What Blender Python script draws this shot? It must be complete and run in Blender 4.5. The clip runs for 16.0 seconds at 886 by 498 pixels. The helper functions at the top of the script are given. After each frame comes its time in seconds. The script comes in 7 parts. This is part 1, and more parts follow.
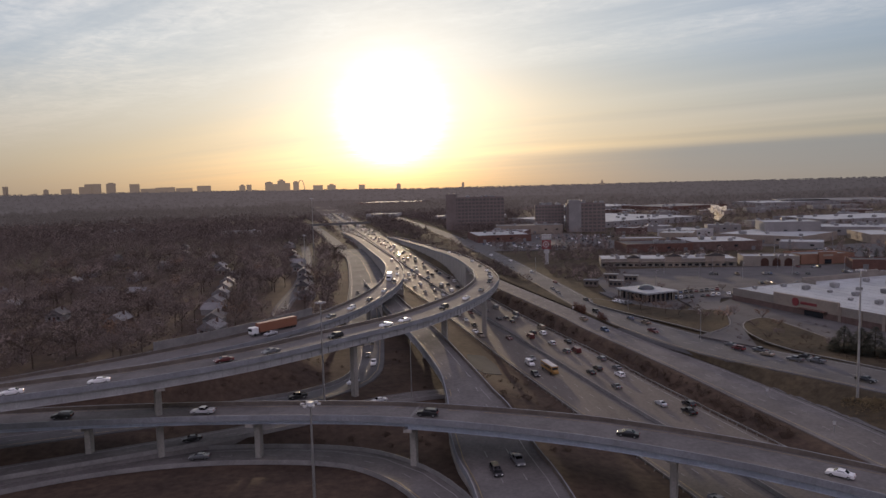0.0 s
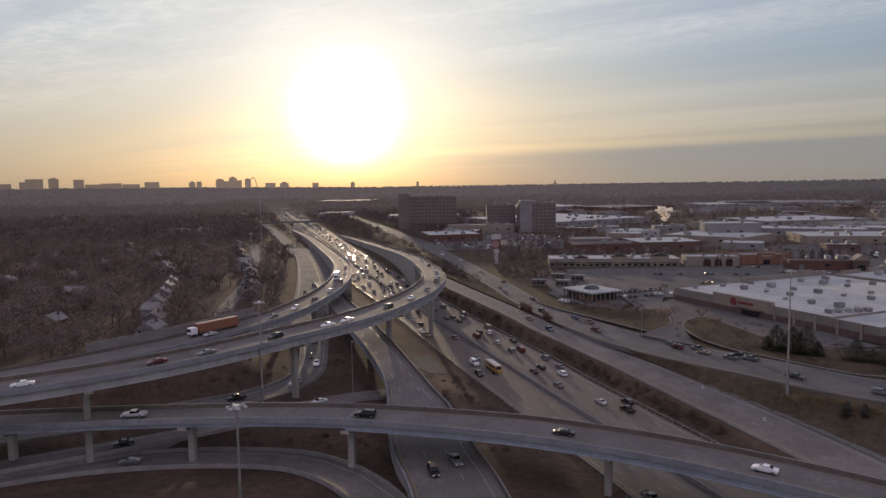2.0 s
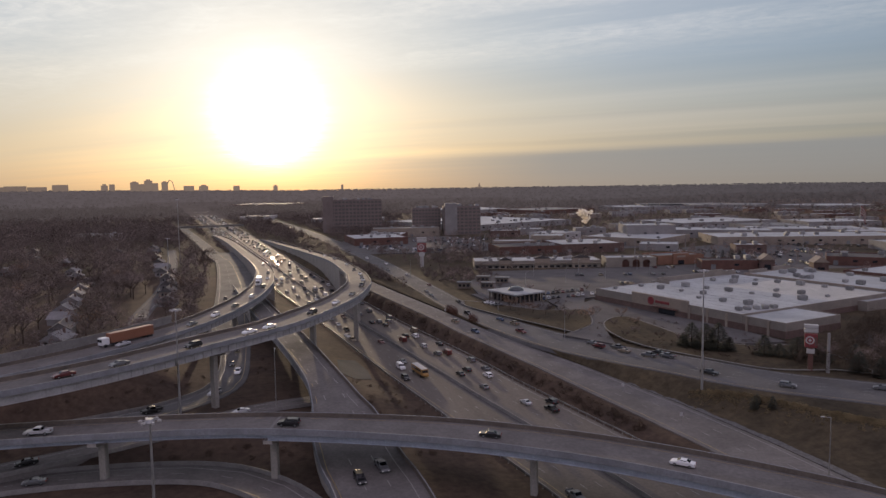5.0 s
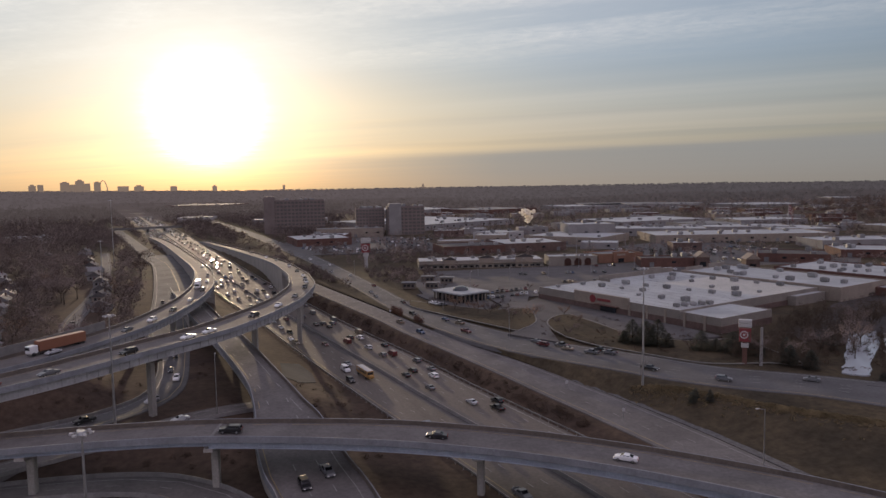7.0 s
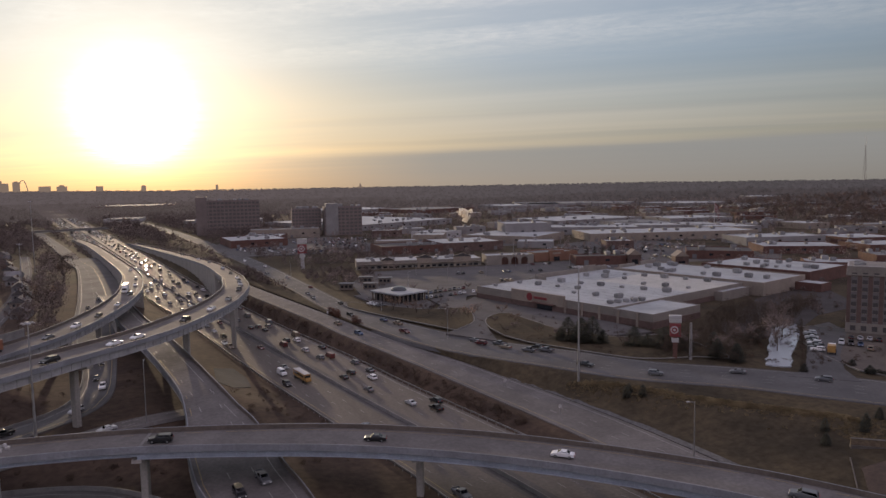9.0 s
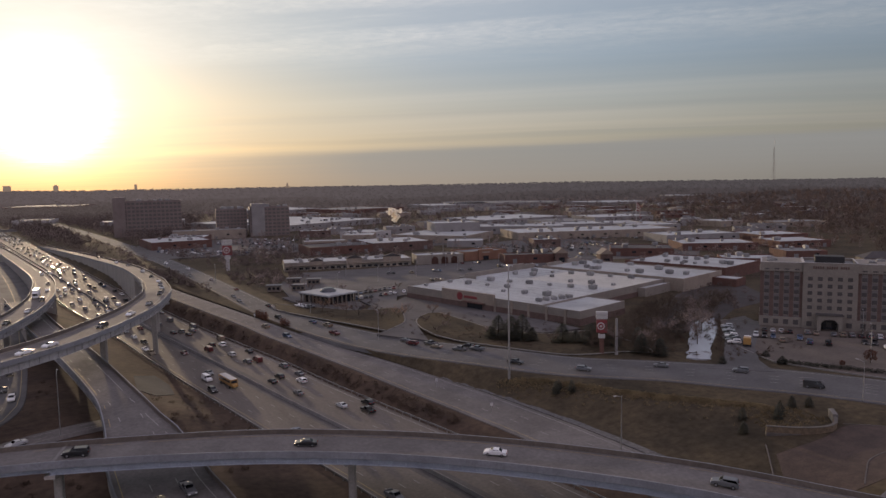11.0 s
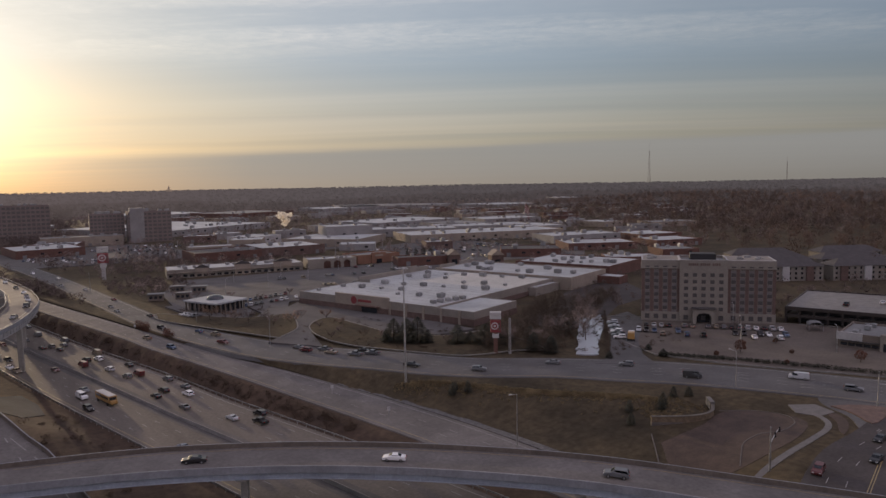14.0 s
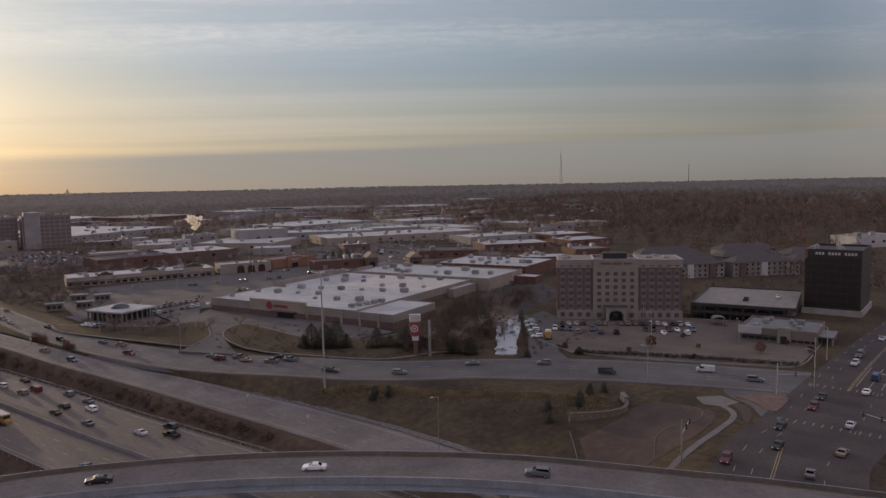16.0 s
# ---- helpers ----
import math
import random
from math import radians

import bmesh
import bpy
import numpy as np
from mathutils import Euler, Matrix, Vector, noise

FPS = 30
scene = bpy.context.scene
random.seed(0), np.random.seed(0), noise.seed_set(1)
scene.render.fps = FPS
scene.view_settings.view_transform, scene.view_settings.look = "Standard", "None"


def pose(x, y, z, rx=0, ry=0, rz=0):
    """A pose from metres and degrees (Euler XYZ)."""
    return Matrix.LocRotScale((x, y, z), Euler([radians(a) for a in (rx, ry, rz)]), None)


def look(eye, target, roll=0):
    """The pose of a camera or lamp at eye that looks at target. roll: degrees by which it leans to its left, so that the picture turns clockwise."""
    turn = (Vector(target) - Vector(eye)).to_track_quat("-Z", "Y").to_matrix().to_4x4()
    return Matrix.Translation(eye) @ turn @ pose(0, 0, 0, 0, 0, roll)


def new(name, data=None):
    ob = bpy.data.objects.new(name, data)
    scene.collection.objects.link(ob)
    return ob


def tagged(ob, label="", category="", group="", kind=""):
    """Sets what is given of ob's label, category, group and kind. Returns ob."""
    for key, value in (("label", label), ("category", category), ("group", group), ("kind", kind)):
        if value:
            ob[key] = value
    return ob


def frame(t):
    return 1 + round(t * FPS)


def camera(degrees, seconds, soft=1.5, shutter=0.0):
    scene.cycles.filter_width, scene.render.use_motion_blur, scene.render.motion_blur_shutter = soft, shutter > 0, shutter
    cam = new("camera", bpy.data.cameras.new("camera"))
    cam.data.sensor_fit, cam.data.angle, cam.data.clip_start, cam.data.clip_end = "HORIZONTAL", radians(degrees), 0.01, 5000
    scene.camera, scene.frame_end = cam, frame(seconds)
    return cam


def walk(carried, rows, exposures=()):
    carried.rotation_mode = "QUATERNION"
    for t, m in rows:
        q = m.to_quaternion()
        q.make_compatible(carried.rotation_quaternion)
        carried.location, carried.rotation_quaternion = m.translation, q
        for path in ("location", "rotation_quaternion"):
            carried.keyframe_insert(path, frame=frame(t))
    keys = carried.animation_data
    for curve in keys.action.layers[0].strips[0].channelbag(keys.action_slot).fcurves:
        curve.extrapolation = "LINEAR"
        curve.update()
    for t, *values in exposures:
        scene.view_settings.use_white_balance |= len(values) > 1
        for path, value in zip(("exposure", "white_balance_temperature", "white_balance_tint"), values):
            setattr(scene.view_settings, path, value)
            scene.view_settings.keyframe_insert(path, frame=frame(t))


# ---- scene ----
cam = camera(64.58, 16.0, soft=1.5)
PATH = [
    (0, (1.494, 1.203, 60.720), (0.759, 100.794, 51.717), -1.473),
    (0.5, (2.690, 1.281, 60.712), (3.739, 100.864, 51.649), -1.377),
    (1, (3.740, 1.399, 60.715), (6.536, 100.944, 51.605), -1.299),
    (1.5, (4.602, 1.563, 60.739), (8.832, 101.049, 51.537), -1.151),
    (2, (5.079, 1.801, 60.749), (10.772, 101.210, 51.495), -0.887),
    (2.5, (5.196, 2.067, 60.749), (12.611, 101.362, 51.497), -0.870),
    (3, (5.226, 2.263, 60.731), (14.406, 101.417, 51.561), -0.891),
    (3.5, (5.246, 2.416, 60.713), (16.179, 101.396, 51.578), -0.859),
    (4, (5.309, 2.549, 60.667), (17.985, 101.330, 51.629), -0.848),
    (6.5, (5.416, 3.639, 60.704), (27.371, 100.778, 51.651), -0.900),
    (7, (5.428, 3.842, 60.722), (29.419, 100.496, 51.642), -0.927),
    (7.5, (5.491, 4.016, 60.734), (31.338, 100.188, 51.628), -0.873),
    (8, (5.529, 4.207, 60.759), (33.374, 99.813, 51.579), -0.938),
    (8.5, (5.729, 4.334, 60.781), (35.654, 99.307, 51.593), -0.950),
    (9, (5.865, 4.516, 60.795), (38.285, 98.659, 51.525), -0.986),
    (11.5, (5.974, 5.825, 60.745), (49.957, 95.132, 51.268), -1.009),
    (12, (5.951, 6.129, 60.732), (52.226, 94.271, 51.267), -1.036),
    (12.5, (5.992, 6.446, 60.734), (54.481, 93.390, 51.275), -1.000),
    (13, (6.085, 6.720, 60.702), (56.767, 92.412, 51.308), -1.044),
    (13.5, (6.132, 6.982, 60.658), (59.045, 91.320, 51.309), -1.033),
    (14, (6.186, 7.263, 60.616), (61.287, 90.187, 51.265), -1.083),
    (14.5, (6.311, 7.541, 60.587), (63.553, 89.006, 51.266), -1.075),
    (15, (6.446, 7.871, 60.582), (65.797, 87.814, 51.273), -1.092),
    (15.5, (6.554, 8.248, 60.615), (68.427, 86.256, 51.321), -1.097),
    (16, (6.618, 8.665, 60.644), (71.140, 84.496, 51.345), -1.202),
]
walk(cam, [(t, look(eye, target, roll)) for t, eye, target, roll in PATH], exposures=((0.0, 0.01, 6380, 11), (8.0, 0.03, 6520, 11), (16.0, 0.07, 6750, 11)))

# ---- world and sun ----
SUN_AZ, SUN_EL = -4.25, 5.75          # degrees right of +y, degrees up
sun_way = Vector((math.sin(radians(SUN_AZ)) * math.cos(radians(SUN_EL)), math.cos(radians(SUN_AZ)) * math.cos(radians(SUN_EL)), math.sin(radians(SUN_EL))))


def nd(tree, kind, **sets):
    n = tree.nodes.new(kind)
    for k, v in sets.items():
        if k in ("operation", "blend_type", "data_type", "sky_type", "sun_disc", "sun_elevation", "sun_rotation", "air_density", "dust_density", "ozone_density", "noise_dimensions", "feature", "use_clamp", "altitude"):
            if k == "operation": n.operation = v
            elif k == "blend_type": n.blend_type = v
            elif k == "data_type": n.data_type = v
            elif k == "sky_type": n.sky_type = v
            elif k == "sun_disc": n.sun_disc = v
            elif k == "sun_elevation": n.sun_elevation = v
            elif k == "sun_rotation": n.sun_rotation = v
            elif k == "air_density": n.air_density = v
            elif k == "dust_density": n.dust_density = v
            elif k == "ozone_density": n.ozone_density = v
            elif k == "noise_dimensions": n.noise_dimensions = v
            elif k == "feature": n.feature = v
            elif k == "use_clamp": n.use_clamp = v
            elif k == "altitude": n.altitude = v
        else:
            n.inputs[k].default_value = v
    return n


def math_node(tree, op, a, b=None, c=None):
    n = tree.nodes.new("ShaderNodeMath")
    n.operation = op
    for i, v in enumerate((a, b, c)):
        if v is None:
            continue
        if isinstance(v, (int, float)):
            n.inputs[i].default_value = v
        else:
            tree.links.new(v, n.inputs[i])
    return n.outputs[0]


def mix_rgb(tree, fac, a, b, blend="MIX"):
    n = tree.nodes.new("ShaderNodeMixRGB")
    n.blend_type = blend
    for i, v in enumerate((fac, a, b)):
        if isinstance(v, (int, float)):
            n.inputs[i].default_value = v
        elif isinstance(v, tuple):
            n.inputs[i].default_value = (*v, 1)
        else:
            tree.links.new(v, n.inputs[i])
    return n.outputs[0]


def ramp(tree, fac, stops):
    n = tree.nodes.new("ShaderNodeValToRGB")
    el = n.color_ramp.elements
    while len(el) < len(stops):
        el.new(0.5)
    for e, (p, c) in zip(el, stops):
        e.position, e.color = p, (*c, 1) if isinstance(c, tuple) else (c, c, c, 1)
    tree.links.new(fac, n.inputs[0])
    return n.outputs[0]


def make_world():
    w = bpy.data.worlds.new("sky")
    scene.world = w
    w.use_nodes = True
    t = w.node_tree
    bg = t.nodes["Background"]
    sky = nd(t, "ShaderNodeTexSky", sky_type="NISHITA", sun_disc=False, sun_elevation=radians(SUN_EL), sun_rotation=radians(SUN_AZ), air_density=1.0, dust_density=1.6, ozone_density=1.5)
    tc = t.nodes.new("ShaderNodeTexCoord")
    nrm = t.nodes.new("ShaderNodeVectorMath"); nrm.operation = "NORMALIZE"
    t.links.new(tc.outputs["Generated"], nrm.inputs[0])
    sep = t.nodes.new("ShaderNodeSeparateXYZ"); t.links.new(nrm.outputs[0], sep.inputs[0])
    up = math_node(t, "MAXIMUM", sep.outputs[2], 0.0)
    # angle to the sun
    dot = t.nodes.new("ShaderNodeVectorMath"); dot.operation = "DOT_PRODUCT"
    t.links.new(nrm.outputs[0], dot.inputs[0]); dot.inputs[1].default_value = sun_way
    d = math_node(t, "MAXIMUM", dot.outputs["Value"], 0.0)
    # plan of a cloud deck overhead: along and across its streets
    zc = math_node(t, "ADD", up, 0.02)
    px = math_node(t, "DIVIDE", sep.outputs[0], zc)
    py = math_node(t, "DIVIDE", sep.outputs[1], zc)
    along = math_node(t, "SUBTRACT", math_node(t, "MULTIPLY", px, 0.777), math_node(t, "MULTIPLY", py, 0.629))
    across = math_node(t, "ADD", math_node(t, "MULTIPLY", px, 0.629), math_node(t, "MULTIPLY", py, 0.777))

    def plan(sa, sc, seed, scale, detail, rough, dist=0.0):
        c = t.nodes.new("ShaderNodeCombineXYZ")
        t.links.new(math_node(t, "MULTIPLY", along, sa), c.inputs[0]); t.links.new(math_node(t, "MULTIPLY", across, sc), c.inputs[1])
        c.inputs[2].default_value = seed
        n = nd(t, "ShaderNodeTexNoise", Scale=scale, Detail=detail, Roughness=rough, Distortion=dist)
        t.links.new(c.outputs[0], n.inputs["Vector"])
        return n.outputs["Fac"]
    broad = plan(0.22, 1.0, 3.7, 0.7, 6.0, 0.6, 0.4)
    ripple = plan(0.9, 1.0, 8.1, 9.0, 5.0, 0.65, 0.6)
    wisps = plan(0.09, 0.8, 5.3, 0.55, 4.0, 0.5, 0.8)
    curdle = plan(0.5, 1.0, 2.2, 2.4, 5.0, 0.62, 0.8)
    # the sheet of small clouds begins beyond a slanting edge
    edge = math_node(t, "ADD", across, math_node(t, "MULTIPLY", math_node(t, "SUBTRACT", broad, 0.5), 3.2))
    sheet = ramp(t, math_node(t, "MULTIPLY", edge, 0.1), ((0.40, 1.0), (0.47, 0.66), (0.53, 0.0)))
    sheet = math_node(t, "MULTIPLY", sheet, math_node(t, "MULTIPLY", ramp(t, ripple, ((0.30, 0.42), (0.66, 1.0))), ramp(t, curdle, ((0.34, 0.45), (0.60, 1.0)))))
    sheet = math_node(t, "MULTIPLY", sheet, ramp(t, broad, ((0.40, 0.10), (0.50, 0.6), (0.60, 1.0))))
    wisp = math_node(t, "MULTIPLY", ramp(t, wisps, ((0.38, 0.0), (0.74, 1.0))), ramp(t, up, ((0.02, 0.2), (0.07, 0.6), (0.13, 0.30))))
    # colours by height: warm at the horizon, pale blue above
    base = ramp(t, up, SKY_STOPS)
    side = ramp(t, d, ((0.0, (1.06, 0.98, 1.10)), (0.12, (0.72, 0.71, 0.79)), (0.32, (0.43, 0.48, 0.55)), (0.55, (0.56, 0.60, 0.65)), (0.74, (0.72, 0.755, 0.80)), (0.88, (0.86, 0.875, 0.90)), (1.0, (1.04, 1.03, 0.97))))
    base = mix_rgb(t, 1.0, base, side, "MULTIPLY")
    base = mix_rgb(t, 0.18, base, mix_rgb(t, 1.0, sky.outputs[0], (0.09, 0.09, 0.09), "MULTIPLY"))
    lit = ramp(t, up, ((0.0, (0.52, 0.40, 0.28)), (0.06, (0.66, 0.56, 0.42)), (0.12, (0.75, 0.70, 0.61)), (0.20, (0.81, 0.80, 0.78)), (0.5, (0.78, 0.74, 0.76))))
    lit = mix_rgb(t, 1.0, mix_rgb(t, 1.0, lit, side, "MULTIPLY"), (0.99, 0.985, 0.985), "MULTIPLY")
    col = mix_rgb(t, math_node(t, "MINIMUM", math_node(t, "ADD", math_node(t, "MULTIPLY", sheet, 0.85), wisp), 0.95), base, lit)
    # low grey bank and one thin streak away from the sun, both tilted a little
    wob = nd(t, "ShaderNodeTexNoise", Scale=2.0, Detail=6.0, Roughness=0.6)
    stretch = t.nodes.new("ShaderNodeMapping"); stretch.inputs["Scale"].default_value = (1.0, 1.0, 16.0)
    t.links.new(nrm.outputs[0], stretch.inputs["Vector"]); t.links.new(stretch.outputs[0], wob.inputs["Vector"])
    hgt = math_node(t, "ADD", math_node(t, "SUBTRACT", up, math_node(t, "MULTIPLY", sep.outputs[0], 0.02)), math_node(t, "MULTIPLY", math_node(t, "SUBTRACT", wob.outputs["Fac"], 0.5), 0.016))
    bank = ramp(t, math_node(t, "ADD", hgt, 0.02), ((0.0, 0.5), (0.030, 0.85), (0.054, 1.0), (0.060, 0.25), (0.064, 0.0), (0.069, 0.0), (0.0725, 0.42), (0.0755, 0.0), (0.098, 0.0), (0.104, 0.20), (0.110, 0.0)))
    away = ramp(t, math_node(t, "ADD", math_node(t, "MULTIPLY", sep.outputs[0], 0.5), 0.5), ((0.48, 0.0), (0.55, 0.5), (0.66, 1.0)))
    col = mix_rgb(t, math_node(t, "MULTIPLY", math_node(t, "MULTIPLY", bank, away), 0.78), col, (0.255, 0.262, 0.268))
    # sun's glare in the thin cloud
    thin = math_node(t, "MINIMUM", math_node(t, "ADD", d, math_node(t, "MULTIPLY", math_node(t, "SUBTRACT", curdle, 0.5), 0.0024)), 1.0)
    g1 = math_node(t, "MULTIPLY", math_node(t, "POWER", thin, 1050.0), 5.0)
    g2 = math_node(t, "MULTIPLY", math_node(t, "POWER", d, 85.0), 0.33)
    g3 = math_node(t, "MULTIPLY", math_node(t, "POWER", d, 12.0), 0.07)
    glare = mix_rgb(t, 1.0, mix_rgb(t, 1.0, (1.0, 0.95, 0.84), g1, "MULTIPLY"), mix_rgb(t, 1.0, (1.0, 0.90, 0.70), g2, "MULTIPLY"), "ADD")
    glare = mix_rgb(t, 1.0, glare, mix_rgb(t, 1.0, (1.0, 0.9, 0.74), g3, "MULTIPLY"), "ADD")
    low = ramp(t, up, ((0.0, 0.22), (0.02, 0.6), (0.04, 1.0)))
    glare = mix_rgb(t, 1.0, glare, low, "MULTIPLY")
    col = mix_rgb(t, 1.0, col, glare, "ADD")
    t.links.new(col, bg.inputs["Color"])
    bg.inputs["Strength"].default_value = SKY_STRENGTH


SKY_STRENGTH = 1.0
SKY_STOPS = ((0.0, (0.42, 0.35, 0.27)), (0.05, (0.49, 0.44, 0.36)), (0.11, (0.49, 0.50, 0.485)), (0.17, (0.385, 0.475, 0.572)), (0.30, (0.31, 0.41, 0.55)), (0.50, (0.71, 0.655, 0.75)), (0.9, (0.79, 0.72, 0.835)))
make_world()
sun = new("sun", bpy.data.lights.new("sun", "SUN"))
sun.data.energy, sun.data.angle, sun.data.color = 2.0, radians(0.8), (1.0, 0.76, 0.50)
sun.matrix_world = look(sun_way * 1000, (0, 0, 0))


# ---- materials ----
def mat(name, col, rough=0.8, metal=0.0, vary=0.25, scale=0.5, fine=6.0, bump=0.15, col2=None, spec=0.5, per_object=0.0, coat=0.0, streak=None):
    m = bpy.data.materials.new(name)
    m.use_nodes = True
    t = m.node_tree
    b = t.nodes["Principled BSDF"]
    b.inputs["Roughness"].default_value, b.inputs["Metallic"].default_value = rough, metal
    b.inputs["Specular IOR Level"].default_value, b.inputs["Coat Weight"].default_value = spec, coat
    geo = t.nodes.new("ShaderNodeNewGeometry")
    vec = geo.outputs["Position"]
    if streak:
        mp = t.nodes.new("ShaderNodeMapping"); mp.inputs["Scale"].default_value = streak
        t.links.new(vec, mp.inputs["Vector"]); vec = mp.outputs[0]
    big = nd(t, "ShaderNodeTexNoise", Scale=scale, Detail=5.0, Roughness=0.6)
    small = nd(t, "ShaderNodeTexNoise", Scale=fine, Detail=4.0, Roughness=0.6)
    t.links.new(vec, big.inputs["Vector"]); t.links.new(geo.outputs["Position"], small.inputs["Vector"])
    c2 = col2 or tuple(c * (1 - vary) for c in col)
    f = ramp(t, big.outputs["Fac"], ((0.35, 0.0), (0.65, 1.0)))
    c = mix_rgb(t, f, col, c2)
    g = ramp(t, small.outputs["Fac"], ((0.3, 1 - vary * 0.7), (0.7, 1 + vary * 0.35)))
    c = mix_rgb(t, 1.0, c, g, "MULTIPLY")
    if per_object:
        oi = t.nodes.new("ShaderNodeObjectInfo")
        c = mix_rgb(t, 1.0, c, ramp(t, oi.outputs["Random"], ((0.0, 1 - per_object), (1.0, 1 + per_object))), "MULTIPLY")
    t.links.new(c, b.inputs["Base Color"])
    if bump:
        bp = nd(t, "ShaderNodeBump", Strength=bump, Distance=0.05)
        t.links.new(small.outputs["Fac"], bp.inputs["Height"]); t.links.new(bp.outputs[0], b.inputs["Normal"])
    return m


M = {}
M["asphalt"] = mat("asphalt", (0.118, 0.111, 0.109), 0.9, vary=0.3, scale=0.08, fine=1.5, spec=0.2)
M["asphalt_old"] = mat("asphalt_old", (0.120, 0.117, 0.117), 0.9, vary=0.3, scale=0.06, fine=1.2, spec=0.2)
M["concrete_road"] = mat("concrete_road", (0.160, 0.142, 0.125), 0.8, vary=0.3, scale=0.10, fine=1.2, streak=(1.0, 0.12, 1.0), spec=0.11)
M["concrete_deck"] = mat("concrete_deck", (0.168, 0.157, 0.149), 0.85, vary=0.28, scale=0.12, fine=1.2, spec=0.09)
M["concrete_wall"] = mat("concrete_wall", (0.33, 0.31, 0.28), 0.8, vary=0.3, scale=0.25, fine=2.0, streak=(1.0, 1.0, 0.25))
M["barrier"] = mat("barrier", (0.205, 0.197, 0.187), 0.8, vary=0.3, scale=0.3, fine=2.5)
M["parapet"] = mat("parapet", (0.208, 0.217, 0.234), 0.75, vary=0.28, scale=0.25, fine=2.0, streak=(1, 1, 0.25))
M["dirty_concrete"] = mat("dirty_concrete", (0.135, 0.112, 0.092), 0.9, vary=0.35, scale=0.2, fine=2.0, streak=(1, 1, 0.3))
M["girder"] = mat("girder", (0.33, 0.37, 0.43), 0.6, vary=0.25, scale=0.2, fine=2.0, streak=(1, 1, 0.2))
M["girder_pale"] = mat("girder_pale", (0.36, 0.36, 0.36), 0.75, vary=0.25, scale=0.2, fine=2.0, streak=(1, 1, 0.2), spec=0.3)
M["grass"] = mat("grass", (0.088, 0.069, 0.043), 0.95, vary=0.5, scale=0.04, fine=0.5, bump=0.4, col2=(0.047, 0.039, 0.027), spec=0.1)
M["grass_red"] = mat("grass_red", (0.084, 0.059, 0.043), 0.95, vary=0.5, scale=0.05, fine=0.5, bump=0.4, col2=(0.052, 0.038, 0.030), spec=0.1)
M["paint_white"] = mat("paint_white", (0.27, 0.265, 0.25), 0.6, vary=0.3, scale=1.0)
M["paint_yellow"] = mat("paint_yellow", (0.30, 0.23, 0.10), 0.6, vary=0.3, scale=1.0)
M["roof_white"] = mat("roof_white", (0.395, 0.41, 0.415), 0.6, vary=0.3, scale=0.05, fine=0.4)
M["roof_beige"] = mat("roof_beige", (0.46, 0.45, 0.41), 0.65, vary=0.2, scale=0.08, fine=0.6)
M["roof_grey"] = mat("roof_grey", (0.20, 0.205, 0.205), 0.85, vary=0.25, scale=0.05, fine=0.6, spec=0.2)
M["roof_dark"] = mat("roof_dark", (0.07, 0.063, 0.063), 0.85, vary=0.3, scale=0.3, fine=2.0)
M["wall_tan"] = mat("wall_tan", (0.28, 0.235, 0.19), 0.85, vary=0.2, scale=0.15, fine=1.5)
M["wall_cream"] = mat("wall_cream", (0.235, 0.21, 0.18), 0.85, vary=0.2, scale=0.15, fine=1.5)
M["wall_grey"] = mat("wall_grey", (0.25, 0.24, 0.235), 0.85, vary=0.2, scale=0.1, fine=1.5)
M["wall_white"] = mat("wall_white", (0.42, 0.41, 0.40), 0.8, vary=0.2, scale=0.1, fine=1.5)
M["wall_brown"] = mat("wall_brown", (0.17, 0.14, 0.115), 0.85, vary=0.2, scale=0.2)
M["brick"] = mat("brick", (0.135, 0.088, 0.074), 0.88, vary=0.3, scale=0.4, fine=3.0)
M["brick_dark"] = mat("brick_dark", (0.13, 0.065, 0.05), 0.88, vary=0.3, scale=0.3, fine=3.0)
M["orange_wall"] = mat("orange_wall", (0.22, 0.115, 0.075), 0.85, vary=0.2, scale=0.2)
M["red_sign"] = mat("red_sign", (0.20, 0.03, 0.035), 0.6, vary=0.1, scale=0.5, bump=0)
M["white_sign"] = mat("white_sign", (0.42, 0.41, 0.40), 0.6, vary=0.1, scale=0.5, bump=0)
M["glass"] = mat("glass", (0.02, 0.024, 0.03), 0.12, vary=0.2, scale=0.3, bump=0, spec=0.8)
M["steel"] = mat("steel", (0.42, 0.42, 0.42), 0.45, 0.8, vary=0.2, scale=0.5)
M["unit"] = mat("unit", (0.26, 0.26, 0.26), 0.6, 0.2, vary=0.25, scale=0.8, per_object=0.3)
M["bark"] = mat("bark", (0.085, 0.062, 0.045), 0.95, vary=0.3, scale=2.0)
M["twigs"] = mat("twigs", (0.235, 0.188, 0.166), 0.95, vary=0.45, scale=0.10, fine=0.02, bump=0, per_object=0.25, spec=0.05)
M["twigs_rust"] = mat("twigs_rust", (0.28, 0.19, 0.132), 0.95, vary=0.5, scale=0.07, fine=0.010, col2=(0.12, 0.09, 0.072), bump=0, per_object=0.25, spec=0.05)
M["conifer"] = mat("conifer", (0.038, 0.040, 0.026), 0.95, vary=0.4, scale=0.5, fine=3.0, bump=0, per_object=0.3)
M["tyre"] = mat("tyre", (0.02, 0.02, 0.02), 0.9, vary=0.2, bump=0)
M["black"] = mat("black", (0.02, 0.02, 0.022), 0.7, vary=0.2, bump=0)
# pale base colour carries the brightness of the reflected sky
M["water"] = mat("water", (0.36, 0.38, 0.41), 0.14, vary=0.04, scale=0.1, bump=0, spec=0.8)
M["path"] = mat("path", (0.150, 0.142, 0.134), 0.85, vary=0.25, scale=0.5)
M["edging"] = mat("edging", (0.12, 0.105, 0.09), 0.85, vary=0.3, scale=0.5)
